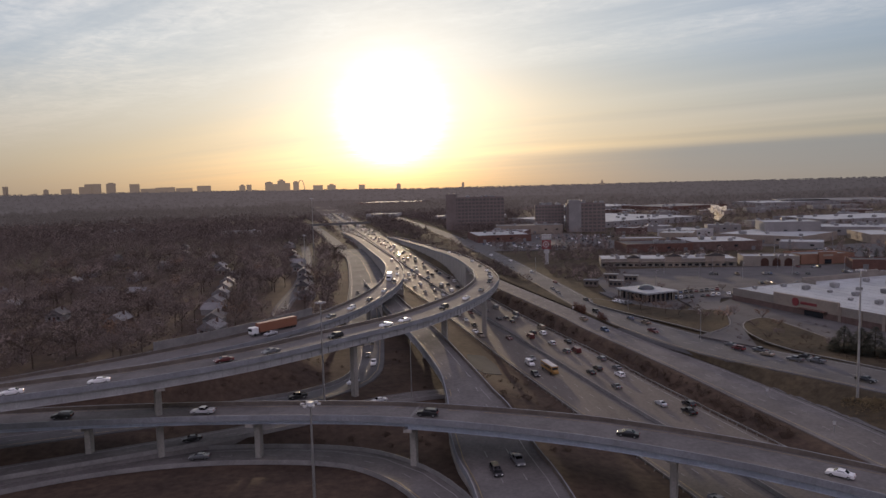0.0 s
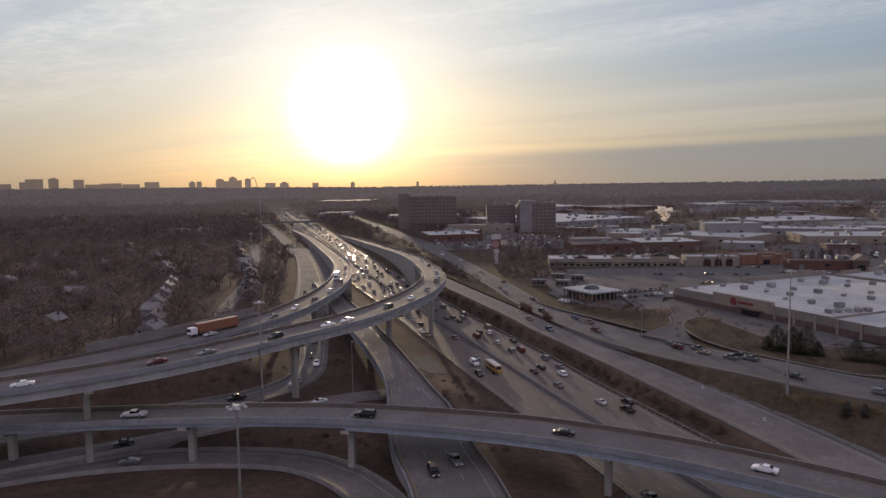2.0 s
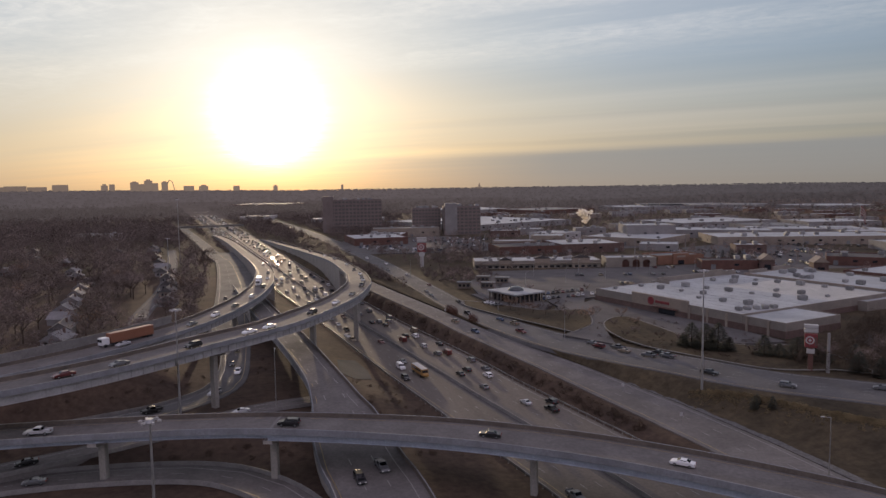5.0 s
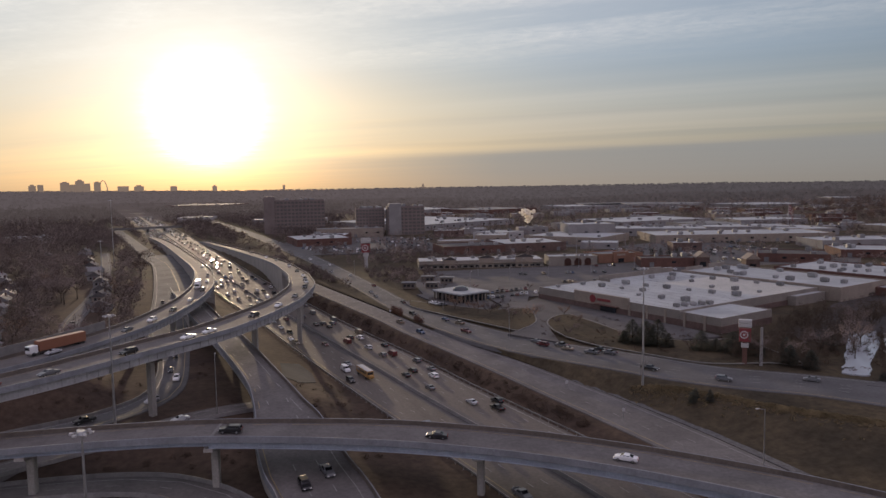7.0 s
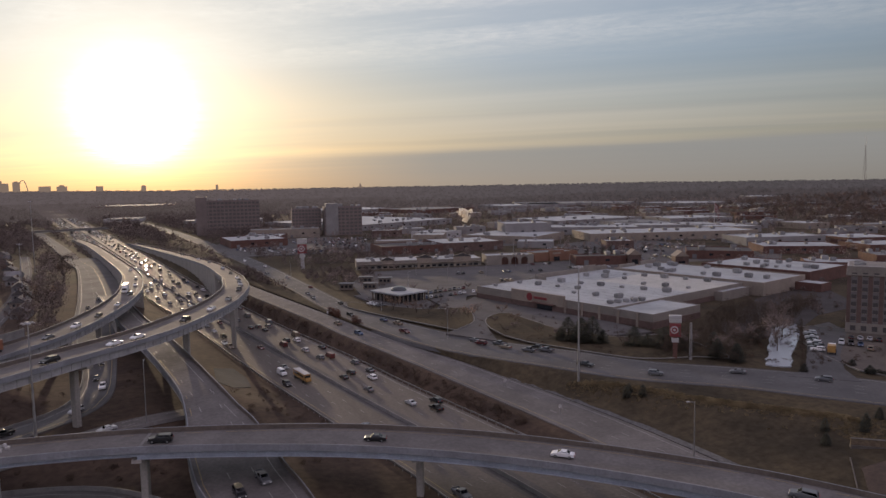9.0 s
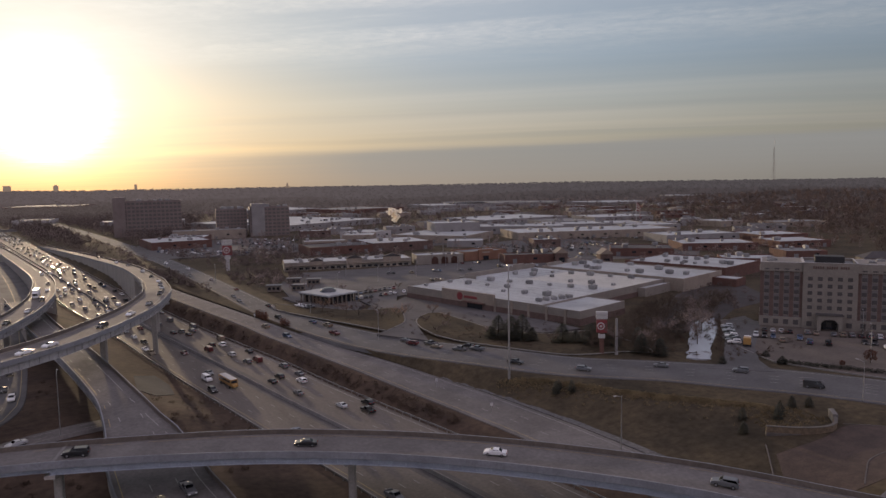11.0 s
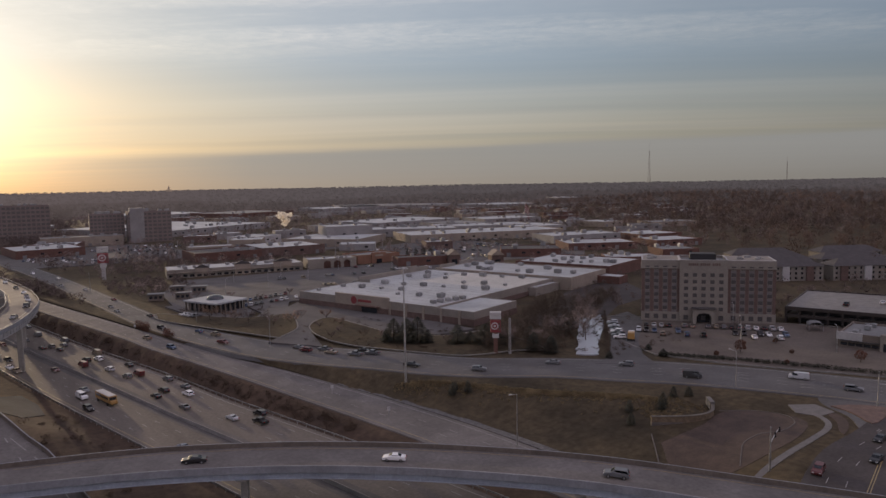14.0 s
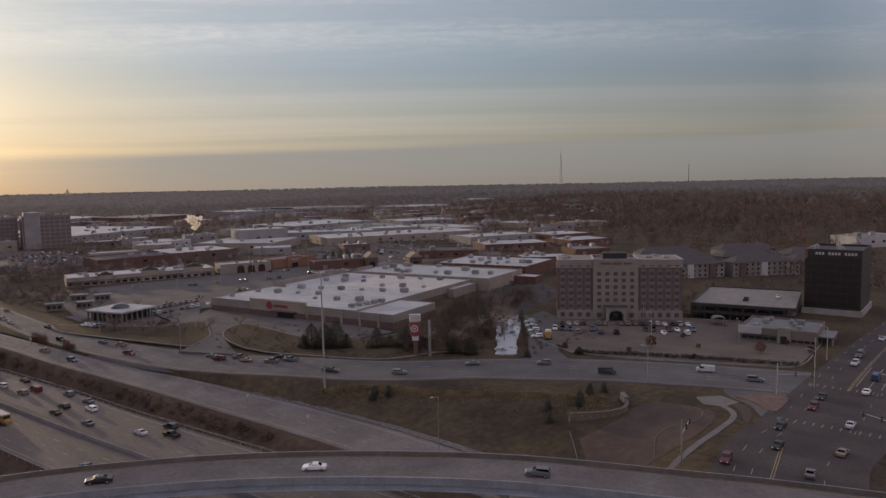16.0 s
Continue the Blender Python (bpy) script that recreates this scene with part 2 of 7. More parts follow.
M["kerb"] = mat("kerb", (0.225, 0.215, 0.195), 0.85, vary=0.2, scale=0.6)
M["office_brown"] = mat("office_brown", (0.195, 0.16, 0.147), 0.85, vary=0.2, scale=0.1, fine=1.0)
M["office_glass"] = mat("office_glass", (0.105, 0.09, 0.085), 0.4, vary=0.2, bump=0)
M["hotel_bay"] = mat("hotel_bay", (0.155, 0.145, 0.14), 0.8, vary=0.2, scale=0.4)
M["hotel_glass"] = mat("hotel_glass", (0.085, 0.08, 0.08), 0.25, vary=0.2, bump=0)
M["roof_house"] = mat("roof_house", (0.13, 0.122, 0.12), 0.85, vary=0.3, scale=0.3, fine=2.0)
M["roof_pale"] = mat("roof_pale", (0.22, 0.212, 0.21), 0.7, vary=0.25, scale=0.3, fine=2.0)
M["gravel"] = mat("gravel", (0.135, 0.13, 0.128), 0.95, vary=0.5, scale=0.8, fine=2.5, bump=0.6)
M["bronze"] = mat("bronze", (0.036, 0.027, 0.023), 0.5, vary=0.2, scale=0.3)
M["bronze_glass"] = mat("bronze_glass", (0.022, 0.017, 0.015), 0.3, vary=0.2, scale=0.3, bump=0)
M["lot_tan"] = mat("lot_tan", (0.134, 0.115, 0.099), 0.9, vary=0.3, scale=0.06, fine=1.0, spec=0.2)
M["asphalt_warm"] = mat("asphalt_warm", (0.072, 0.064, 0.062), 0.9, vary=0.3, scale=0.08, fine=1.2, spec=0.2)
# slate paving, base colour lowered to hold the shade on the slope
M["asphalt_shaded"] = mat("asphalt_shaded", (0.036, 0.038, 0.046), 0.9, vary=0.3, scale=0.15, fine=1.2, spec=0.2)
M["paint_worn"] = mat("paint_worn", (0.20, 0.19, 0.18), 0.7, vary=0.45, scale=1.2)
M["garden_stone"] = mat("garden_stone", (0.165, 0.122, 0.078), 0.9, vary=0.4, scale=0.8, fine=3.0)
M["soil"] = mat("soil", (0.070, 0.047, 0.036), 0.95, vary=0.35, scale=0.3, fine=2.0)

M["brush"] = mat("brush", (0.108, 0.079, 0.059), 0.95, vary=0.45, scale=0.15, fine=0.03, bump=0, spec=0.05)
M["red_brush"] = mat("red_brush", (0.15, 0.078, 0.055), 0.95, vary=0.4, scale=0.4, fine=0.1, bump=0, spec=0.05)
# gold of the sunlit crest put into the base colour
M["dry_grass"] = mat("dry_grass", (0.25, 0.195, 0.11), 0.95, vary=0.4, scale=0.3, fine=0.1, bump=0, spec=0.05)
M["ridge"] = mat("ridge", (0.185, 0.126, 0.093), 0.95, vary=0.5, scale=0.028, fine=0.008, col2=(0.080, 0.066, 0.060), bump=0, spec=0.05)
M["brick_paving"] = mat("brick_paving", (0.15, 0.098, 0.08), 0.9, vary=0.35, scale=0.5, fine=4.0)
M["thicket"] = mat("thicket", (0.112, 0.088, 0.068), 0.95, vary=0.45, scale=0.09, fine=0.02, bump=0, spec=0.05)


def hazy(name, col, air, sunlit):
    """Far backdrop with the haze of lit air painted in as emission, warmer towards the sun."""
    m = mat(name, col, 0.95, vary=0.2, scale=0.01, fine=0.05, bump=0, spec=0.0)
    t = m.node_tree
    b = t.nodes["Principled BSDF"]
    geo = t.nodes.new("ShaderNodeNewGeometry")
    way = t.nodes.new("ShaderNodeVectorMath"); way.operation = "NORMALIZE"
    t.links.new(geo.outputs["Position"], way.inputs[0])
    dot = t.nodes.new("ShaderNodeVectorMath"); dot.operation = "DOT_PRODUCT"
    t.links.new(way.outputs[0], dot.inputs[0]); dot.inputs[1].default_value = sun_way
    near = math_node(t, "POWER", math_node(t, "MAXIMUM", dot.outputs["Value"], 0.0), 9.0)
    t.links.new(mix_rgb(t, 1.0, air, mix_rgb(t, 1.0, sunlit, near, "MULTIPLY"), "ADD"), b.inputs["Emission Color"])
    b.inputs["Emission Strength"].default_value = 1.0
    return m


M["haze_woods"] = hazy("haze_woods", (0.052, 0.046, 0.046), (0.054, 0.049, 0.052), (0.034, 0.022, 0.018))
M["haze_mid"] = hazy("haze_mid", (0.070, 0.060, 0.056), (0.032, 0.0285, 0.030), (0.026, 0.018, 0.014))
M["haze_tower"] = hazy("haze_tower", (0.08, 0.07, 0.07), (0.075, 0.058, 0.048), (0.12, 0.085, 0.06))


# ---- building helpers ----
def part(name, bm, material, parent, label=""):
    me = bpy.data.meshes.new(name)
    bm.to_mesh(me)
    bm.free()
    me.materials.append(material)
    ob = new(name, me)
    ob.parent = parent
    if label:
        tagged(ob, label)
    return ob


def solo(name, bm, material, label, category, kind="", group="", m=None):
    ob = part(name, bm, material, None)
    if m is not None:
        ob.matrix_world = m
    return tagged(ob, label, category, group, kind)


def thing(name, label, category, group="", m=None, kind=""):
    ob = new(name)
    ob.empty_display_size = 0.5
    if m is not None:
        ob.matrix_world = m
    return tagged(ob, label, category, group, kind)


def share(name, me, parent, m=None, label=""):
    ob = new(name, me)
    ob.parent = parent
    if m is not None:
        ob.matrix_local = m
    if label:
        tagged(ob, label)
    return ob


def box(bm, x0, y0, z0, x1, y1, z1, bevel=0.0):
    v = [bm.verts.new(p) for p in ((x0, y0, z0), (x1, y0, z0), (x1, y1, z0), (x0, y1, z0), (x0, y0, z1), (x1, y0, z1), (x1, y1, z1), (x0, y1, z1))]
    fs = [bm.faces.new([v[i] for i in q]) for q in ((3, 2, 1, 0), (4, 5, 6, 7), (0, 1, 5, 4), (1, 2, 6, 5), (2, 3, 7, 6), (3, 0, 4, 7))]
    if bevel:
        bmesh.ops.bevel(bm, geom=list({e for f in fs for e in f.edges}), offset=bevel, segments=1, affect="EDGES")
    return v


def boxed(*dims, bevel=0.0):
    bm = bmesh.new()
    box(bm, *dims, bevel=bevel)
    return bm


def tube(bm, p0, p1, r0, r1, n=8):
    a, b = Vector(p0), Vector(p1)
    q = (b - a).to_track_quat("Z", "Y")
    rings = []
    for p, r in ((a, r0), (b, r1)):
        rings.append([bm.verts.new(p + q @ Vector((r * math.cos(2 * math.pi * i / n), r * math.sin(2 * math.pi * i / n), 0))) for i in range(n)])
    for i in range(n):
        bm.faces.new((rings[0][i], rings[0][(i + 1) % n], rings[1][(i + 1) % n], rings[1][i]))
    bm.faces.new(rings[0][::-1])
    bm.faces.new(rings[1])


def prism(bm, outline, z0, z1):
    lo = [bm.verts.new((x, y, z0)) for x, y in outline]
    hi = [bm.verts.new((x, y, z1)) for x, y in outline]
    n = len(outline)
    bm.faces.new(hi)
    bm.faces.new(lo[::-1])
    for i in range(n):
        bm.faces.new((lo[i], lo[(i + 1) % n], hi[(i + 1) % n], hi[i]))
    bmesh.ops.recalc_face_normals(bm, faces=bm.faces)


# ---- roads: smooth centre lines ----
def curve(pts, step=4.0):
    """Samples of a smooth line through (x, y, z, half width): place, left normal, half width, run."""
    P = np.array(pts, float)
    P = np.vstack([2 * P[0] - P[1], P, 2 * P[-1] - P[-2]])
    out = []
    for i in range(1, len(P) - 2):
        n = max(2, int(np.linalg.norm(P[i + 1, :3] - P[i, :3]) / step))
        for k in range(n):
            u = k / n
            out.append(0.5 * (2 * P[i] + (P[i + 1] - P[i - 1]) * u + (2 * P[i - 1] - 5 * P[i] + 4 * P[i + 1] - P[i + 2]) * u * u + (3 * P[i] - P[i - 1] - 3 * P[i + 1] + P[i + 2]) * u ** 3))
    out.append(P[-2])
    S = np.array(out)
    d = np.gradient(S[:, :2], axis=0)
    d /= np.linalg.norm(d, axis=1)[:, None]
    run = np.concatenate([[0], np.cumsum(np.linalg.norm(np.diff(S[:, :3], axis=0), axis=1))])
    return dict(p=S[:, :3], n=np.stack([-d[:, 1], d[:, 0]], 1), w=S[:, 3], s=run, d=d)


def place_on(c, s, off):
    """Place and heading on a line at run s, off metres to the left."""
    p = [np.interp(s, c["s"], c["p"][:, i]) for i in range(3)]
    n = [np.interp(s, c["s"], c["n"][:, i]) for i in range(2)]
    d = [np.interp(s, c["s"], c["d"][:, i]) for i in range(2)]
    return p[0] + n[0] * off, p[1] + n[1] * off, p[2], math.degrees(math.atan2(d[1], d[0]))


def sweep(bm, c, section, i0=0, i1=None, close=True):
    """Sweeps a section of (offset, height) points; an offset is a number or a function of the half width."""
    i1 = len(c["s"]) if i1 is None else i1
    rows = []
    for i in range(i0, i1):
        r = []
        for o, h in section:
            o = o(c["w"][i]) if callable(o) else o
            x, y = c["p"][i, 0] + c["n"][i, 0] * o, c["p"][i, 1] + c["n"][i, 1] * o
            r.append(bm.verts.new((x, y, c["p"][i, 2] + h)))
        rows.append(r)
    m = len(section)
    for a, b in zip(rows, rows[1:]):
        for k in range(m if close else m - 1):
            bm.faces.new((a[k], a[(k + 1) % m], b[(k + 1) % m], b[k]))
    if close and rows:
        bm.faces.new(rows[0][::-1])
        bm.faces.new(rows[-1])
    bmesh.ops.recalc_face_normals(bm, faces=bm.faces)


def dashes(bm, c, off, wide=0.15, dash=3.0, gap=9.0, s0=0.0, s1=None, up=0.03):
    s1 = c["s"][-1] if s1 is None else s1
    s = s0
    while s + dash < s1:
        q = []
        for ss, dd in ((s, -1), (s, 1), (s + dash, 1), (s + dash, -1)):
            x, y, z, a = place_on(c, ss, 0)
            n = [np.interp(ss, c["s"], c["n"][:, i]) for i in range(2)]
            w = np.interp(ss, c["s"], c["w"])
            o = (off(w) if callable(off) else off) + dd * wide / 2
            q.append(bm.verts.new((x + n[0] * o, y + n[1] * o, z + up)))
        bm.faces.new(q[::-1])
        s += dash + gap


LINES = dict(
    highway=curve([(106, -30, -6, 18), (92, 45, -6, 18), (80, 100, -6, 18), (69, 150, -6, 18), (57.2, 196, -6, 18), (50.8, 221, -6, 18), (41.3, 261, -6, 18.6), (32.7, 296, -6, 18.2), (22, 340, -6, 17.6), (10.6, 390, -6, 17.8), (-10, 477, -6, 19), (-66, 742, -6, 22), (-157, 1170, -6, 27), (-345, 2050, -6, 28), (-480, 2650, -5, 28)], 6),
    outer_ramp=curve([(121, 60, -5.8, 7), (114, 105, -5.6, 8), (106, 155, -5.0, 8.6), (98, 190, -4.5, 8.7), (93.8, 204, -4.1, 8.5), (86.6, 227, -3.1, 8.0), (76.2, 260, -2.2, 7.0), (65, 298, -1.6, 6.3), (59.6, 322, -1.3, 6.1), (48.5, 367, -1, 6.2), (36, 418, -0.8, 6.2), (25, 470, -0.8, 5.5), (8, 560, -1.5, 5), (-18, 690, -3, 5), (-40, 790, -5, 5)], 4),
    arterial=curve([(226, 78, 0, 13), (205, 118, 0, 13), (189, 143, 0, 13), (176, 158, 0, 13), (160, 175, 0, 12), (137, 194, 0, 12), (119.5, 219.5, -0.1, 12.3), (105, 241.5, -0.5, 12), (93.5, 263.5, -0.7, 11.2), (83.4, 292, -0.7, 9.8), (76.2, 320, -0.6, 8.6), (69.5, 350, -0.4, 7.8), (59.5, 440, -0.2, 7.8), (37, 625, 0, 8), (-20, 980, 0, 8.5), (-120, 1500, 0, 8.5)], 5),
    cross_street=curve([(80, 39, 0.08, 14.2), (150, 69.2, 0.08, 14.2), (182, 74.7, 0.08, 14.2), (240, 85.5, 0.08, 12), (300, 94, 0.08, 11), (420, 108, 0.08, 10), (700, 150, 0.08, 10)], 5),
    loop_ramp=curve([(6, 118, -4, 5), (-1, 140, -3.6, 5), (-12, 155, -3.2, 5), (-27, 163, -3, 5), (-55, 165, -3, 5), (-80, 160, -3, 5), (-102, 149, -3, 5), (-140, 124, -3, 5)], 4),
    left_ramp=curve([(-250, 1290, -3, 7), (-142, 865, -2.5, 6.8), (-99, 681, -1.5, 6.8), (-80, 606, -1, 6.8), (-55, 452, -0.5, 8), (-39.5, 330, -0.5, 8), (-29.5, 268, -1, 5.2), (-27.5, 228, -1, 5), (-38, 208.5, -1, 5), (-57, 197, -1, 5), (-95, 180, -1, 5), (-150, 160, -1, 5)], 4),
    left_road=curve([(9, 211.0, -2.0, 4.5), (0, 207.5, -1.4, 4.5), (-16, 201, -1, 4.5), (-36, 187.8, -1.3, 4.5), (-57, 176, -1.6, 4.5), (-80, 166, -2, 4.5), (-110, 152, -2, 4.5), (-150, 136, -2, 4.5)], 4),
    embankment=curve([(-230, 130, 4, 8), (-165, 166, 6, 8), (-120, 194, 8, 7), (-88, 213, 10, 6.5), (-70, 229, 10.7, 5)], 4),
    frontage=curve([(-73, 310, 2, 4.0), (-82, 345, 2, 4.0), (-92, 440, 2, 4.0), (-118, 590, 1, 4.0), (-150, 740, 0, 4)], 5),
)
FLY = dict(
    near_flyover=curve([(-190, 155.6, 6.9, 5.7), (-145, 162.6, 6.9, 5.7), (-108, 165.7, 6.9, 5.6), (-84, 166.8, 7.1, 5.5), (-55, 165.5, 7.7, 5.3), (-26, 161.6, 8.5, 5.2), (-4, 157.2, 8.7, 5.4), (26, 152, 7.05, 6.2), (48, 144.5, 5.75, 6.3), (66.5, 133, 5.3, 6.3), (85, 117.5, 4.95, 6.3), (102, 99, 4.75, 6.3), (118, 78, 3.9, 6.3), (131, 58, 3.6, 6.3), (146, 30, 3.5, 6.3)], 3),
    high_flyover=curve([(-190, 120, 15, 6.3), (-140, 137, 16, 6.3), (-101, 152, 17, 6.3), (-73, 164, 17.6, 6.3), (-50, 180, 18, 6.3), (-30, 203, 18, 6.3), (-9.5, 229, 18, 6.3), (8.6, 272, 17.4, 6.0), (16.6, 306, 17, 5.6), (19, 324, 17, 5.4), (19.6, 360, 15.0, 5.3), (19.4, 403, 12.3, 5.2), (10.5, 512, 7.8, 5), (-8, 626, 3.3, 5), (-36, 764, -1, 5), (-75, 930, -5.2, 5)], 4),
    far_flyover=curve([(-230, 130, 4, 9), (-165, 166, 6, 9), (-120, 194, 8, 8), (-88, 213, 10, 7.5), (-64, 236, 11, 7), (-43.4, 268, 12, 6.1), (-32.6, 312, 12, 5.5), (-28.6, 348, 12, 5.2), (-29, 388, 11.3, 5.1), (-37.5, 478, 8.3, 5), (-62, 618, 4.2, 5), (-107, 843, 0, 5), (-150, 1030, -4.6, 5)], 4),
    middle_ramp=curve([(25, 60, -4, 9.5), (19, 105, -3, 9.4), (14.7, 141.5, -1.5, 9.3), (11.65, 155.2, -0.5, 9.3), (9.3, 170, 1.5, 8.7), (8.2, 180, 2.8, 7.6), (6.5, 188.5, 3.75, 6.4), (4.4, 200, 4.9, 5.4), (2.2, 210, 5.6, 5.0), (-3, 232, 6.6, 4.9), (-10.3, 262, 7.3, 5.0), (-23, 318, 6.0, 5.2), (-38, 400, 2, 5.4), (-60, 520, -4, 5.2), (-72, 580, -5.6, 5)], 4),
)


# ---- ground ----
def axis(lo, hi, step, far_lo, far_hi, grow=1.22):
    a = list(np.arange(lo, hi + 0.1, step))
    s = step
    while a[-1] < far_hi:
        s *= grow
        a.append(a[-1] + min(s, 400))
    s = step
    while a[0] > far_lo:
        s *= grow
        a.insert(0, a[0] - min(s, 400))
    return np.array(a)


F3X = ([-200, 130, 195, 215, 242, 285, 330, 444, 565, 790, 5000], [-500, -230, -128, -92, -67, -44, -35, -39, -61, -110, -1200])


MOUND = ((123, 170), (134, 157), (144, 145), (156, 136))      # grassy crest beside the street


def ground_z(X, Y):
    """Height of the ground: flat on both sides, cut down to the roads."""
    X, Y = np.asarray(X, float), np.asarray(Y, float)
    left = np.interp(Y, *F3X) - X
    nb = np.clip((left - 2) / 22, 0, 1)
    hwx = np.interp(Y, [-30, 45, 120, 194, 259, 344, 477, 742, 1170, 2050], [106, 92, 76, 58, 42, 21, -10, -66, -157, -345])
    inner = np.clip((hwx - X + 20) / 20, 0, 1) * np.clip((1500 - Y) / 800, 0, 1)
    base = (1 - inner) * 0.0 + inner * ((1 - nb) * -3.0 + nb * 2.0)
    roll = np.clip((Y - 900) / 1500, 0, 1)
    base = base + roll * 3 * np.sin(X * 0.0021 + 1) * np.cos(Y * 0.0017)
    ridge = np.clip((X - 0.42 * Y - 150) / 900, 0, 1) * np.clip((Y + X - 900) / 1800, 0, 1)
    base = base + 16 * ridge
    far = np.clip((np.hypot(X, Y) - 2200) / 2400, 0, 1)
    base = base + (24 + 20 * np.clip((2900 - X) / 900, 0, 1) + 20 * np.clip((-X - 200) / 1500, 0, 1)) * far * far * (3 - 2 * far)
    for (x0, y0), (x1, y1) in zip(MOUND, MOUND[1:]):
        u = np.clip(((X - x0) * (x1 - x0) + (Y - y0) * (y1 - y0)) / ((x1 - x0) ** 2 + (y1 - y0) ** 2), 0, 1)
        dd = np.hypot(X - x0 - u * (x1 - x0), Y - y0 - u * (y1 - y0))
        base = np.maximum(base, 5.5 * np.exp(-(dd / 5.0) ** 2))
    num, den = base / 30.0 ** 2.0, np.full_like(X, 1 / 30.0 ** 2.0)
    low = np.full(X.shape, 1e9)
    for c in LINES.values():
        px, py, pz, pw = c["p"][:, 0], c["p"][:, 1], c["p"][:, 2], c["w"]
        near = (X > px.min() - 150) & (X < px.max() + 150) & (Y > py.min() - 150) & (Y < py.max() + 150)
        xs, ys = X[near], Y[near]
        if len(xs) == 0:
            continue
        b = np.full(xs.shape, 1e9)
        z = np.zeros(xs.shape)
        for i in range(len(px) - 1):
            ex, ey = px[i + 1] - px[i], py[i + 1] - py[i]
            u = np.clip(((xs - px[i]) * ex + (ys - py[i]) * ey) / (ex * ex + ey * ey), 0, 1)
            d = np.hypot(xs - px[i] - u * ex, ys - py[i] - u * ey) - (pw[i] + u * (pw[i + 1] - pw[i]))
            m = d < b
            b[m] = d[m]
            z[m] = (pz[i] + u * (pz[i + 1] - pz[i]))[m]
        w = 1 / (np.maximum(b - 1.8, 0) ** 2 + 0.012)
        w[b > 120] = 0
        num[near] += w * (z - 0.25)
        den[near] += w
        cap = np.where(b < 3.0, z - 0.25, 1e9)
        low[near] = np.minimum(low[near], cap)
    return np.minimum(num / den, low)


def make_ground():
    xs = axis(-210, 360, 3.0, -5200, 5200)
    ys = axis(30, 560, 3.0, -900, 5000)
    X, Y = np.meshgrid(xs, ys)
    Z = ground_z(X.ravel(), Y.ravel())
    V = np.stack([X.ravel(), Y.ravel(), Z], 1)
    nx, ny = len(xs), len(ys)
    I = np.arange(nx * ny).reshape(ny, nx)
    F = np.stack([I[:-1, :-1].ravel(), I[:-1, 1:].ravel(), I[1:, 1:].ravel(), I[1:, :-1].ravel()], 1)
    me = bpy.data.meshes.new("ground")
    me.from_pydata(V.tolist(), [], F.tolist())
    me.polygons.foreach_set("use_smooth", [True] * len(me.polygons))
    # distant faces take the backdrop materials with painted-in haze
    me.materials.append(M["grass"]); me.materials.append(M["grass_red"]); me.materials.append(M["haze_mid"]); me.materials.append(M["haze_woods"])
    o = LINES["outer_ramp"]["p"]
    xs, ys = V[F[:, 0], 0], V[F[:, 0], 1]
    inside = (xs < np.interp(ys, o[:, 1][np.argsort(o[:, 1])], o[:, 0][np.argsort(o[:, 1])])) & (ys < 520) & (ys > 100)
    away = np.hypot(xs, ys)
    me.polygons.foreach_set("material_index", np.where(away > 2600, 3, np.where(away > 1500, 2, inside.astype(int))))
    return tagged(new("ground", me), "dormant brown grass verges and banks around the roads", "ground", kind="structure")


make_ground()


def gz(x, y):
    return float(ground_z(np.array([x]), np.array([y]))[0])


# ---- roads at grade ----
def make_road(key, name, material, label, lanes=(), edges=True, thick=1.2):
    c = LINES[key]
    bm = bmesh.new()
    sweep(bm, c, [(lambda w: -w, 0.0), (lambda w: w, 0.0), (lambda w: w + 0.6, -thick), (lambda w: -w - 0.6, -thick)])
    ob = solo(name, bm, M[material], label, "road", kind="structure")
    bm = bmesh.new()
    for o in lanes:
        dashes(bm, c, o, 0.16)
    if len(bm.faces):
        part("lane_lines", bm, M["paint_white"], ob, "dashed white lane lines")
    else:
        bm.free()
    if edges:
        for side in (-1, 1):
            bm = bmesh.new()
            dashes(bm, c, lambda w, s=side: s * (w - 1.6), 0.22, 12.0, 0.0)
            part("edge_line", bm, M["paint_white" if side < 0 else "paint_yellow"], ob, "solid edge line")
    return ob


make_road("highway", "road_highway", "concrete_road", "wide worn concrete motorway full of traffic", [-13.8, -10.1, -6.4, 6.4, 10.1, 13.8])
make_road("outer_ramp", "road_outer_ramp", "concrete_deck", "pale concrete slip road beside the motorway", [-2.0, 2.0])
make_road("arterial", "road_arterial", "asphalt_old", "grey asphalt main street along the shops", [-3.6, 0, 3.6])
make_road("cross_street", "road_cross_street", "asphalt_warm", "grey asphalt cross street with turning lanes", [-6.6, 6.6, 10.0], False)
make_road("loop_ramp", "road_loop_ramp", "concrete_deck", "curved concrete loop ramp under the flyover", [0])
make_road("left_ramp", "road_left_ramp", "asphalt_old", "concrete ramp curving down beneath the high flyover", [0])
make_road("left_road", "road_left_road", "concrete_deck", "narrow concrete ramp below the flyover", [0])
make_road("frontage", "road_frontage", "asphalt", "narrow asphalt street beside the houses", [])


def jersey(bm, c, off, i0=0, i1=None, h=0.9, lean=0.18):
    f = (lambda w, o=off: o(w)) if callable(off) else (lambda w, o=off: o)
    sweep(bm, c, [(lambda w: f(w) - 0.32, -0.1), (lambda w: f(w) - lean * 0.6, h), (lambda w: f(w) + lean * 0.6, h), (lambda w: f(w) + 0.32, -0.1)], i0, i1)


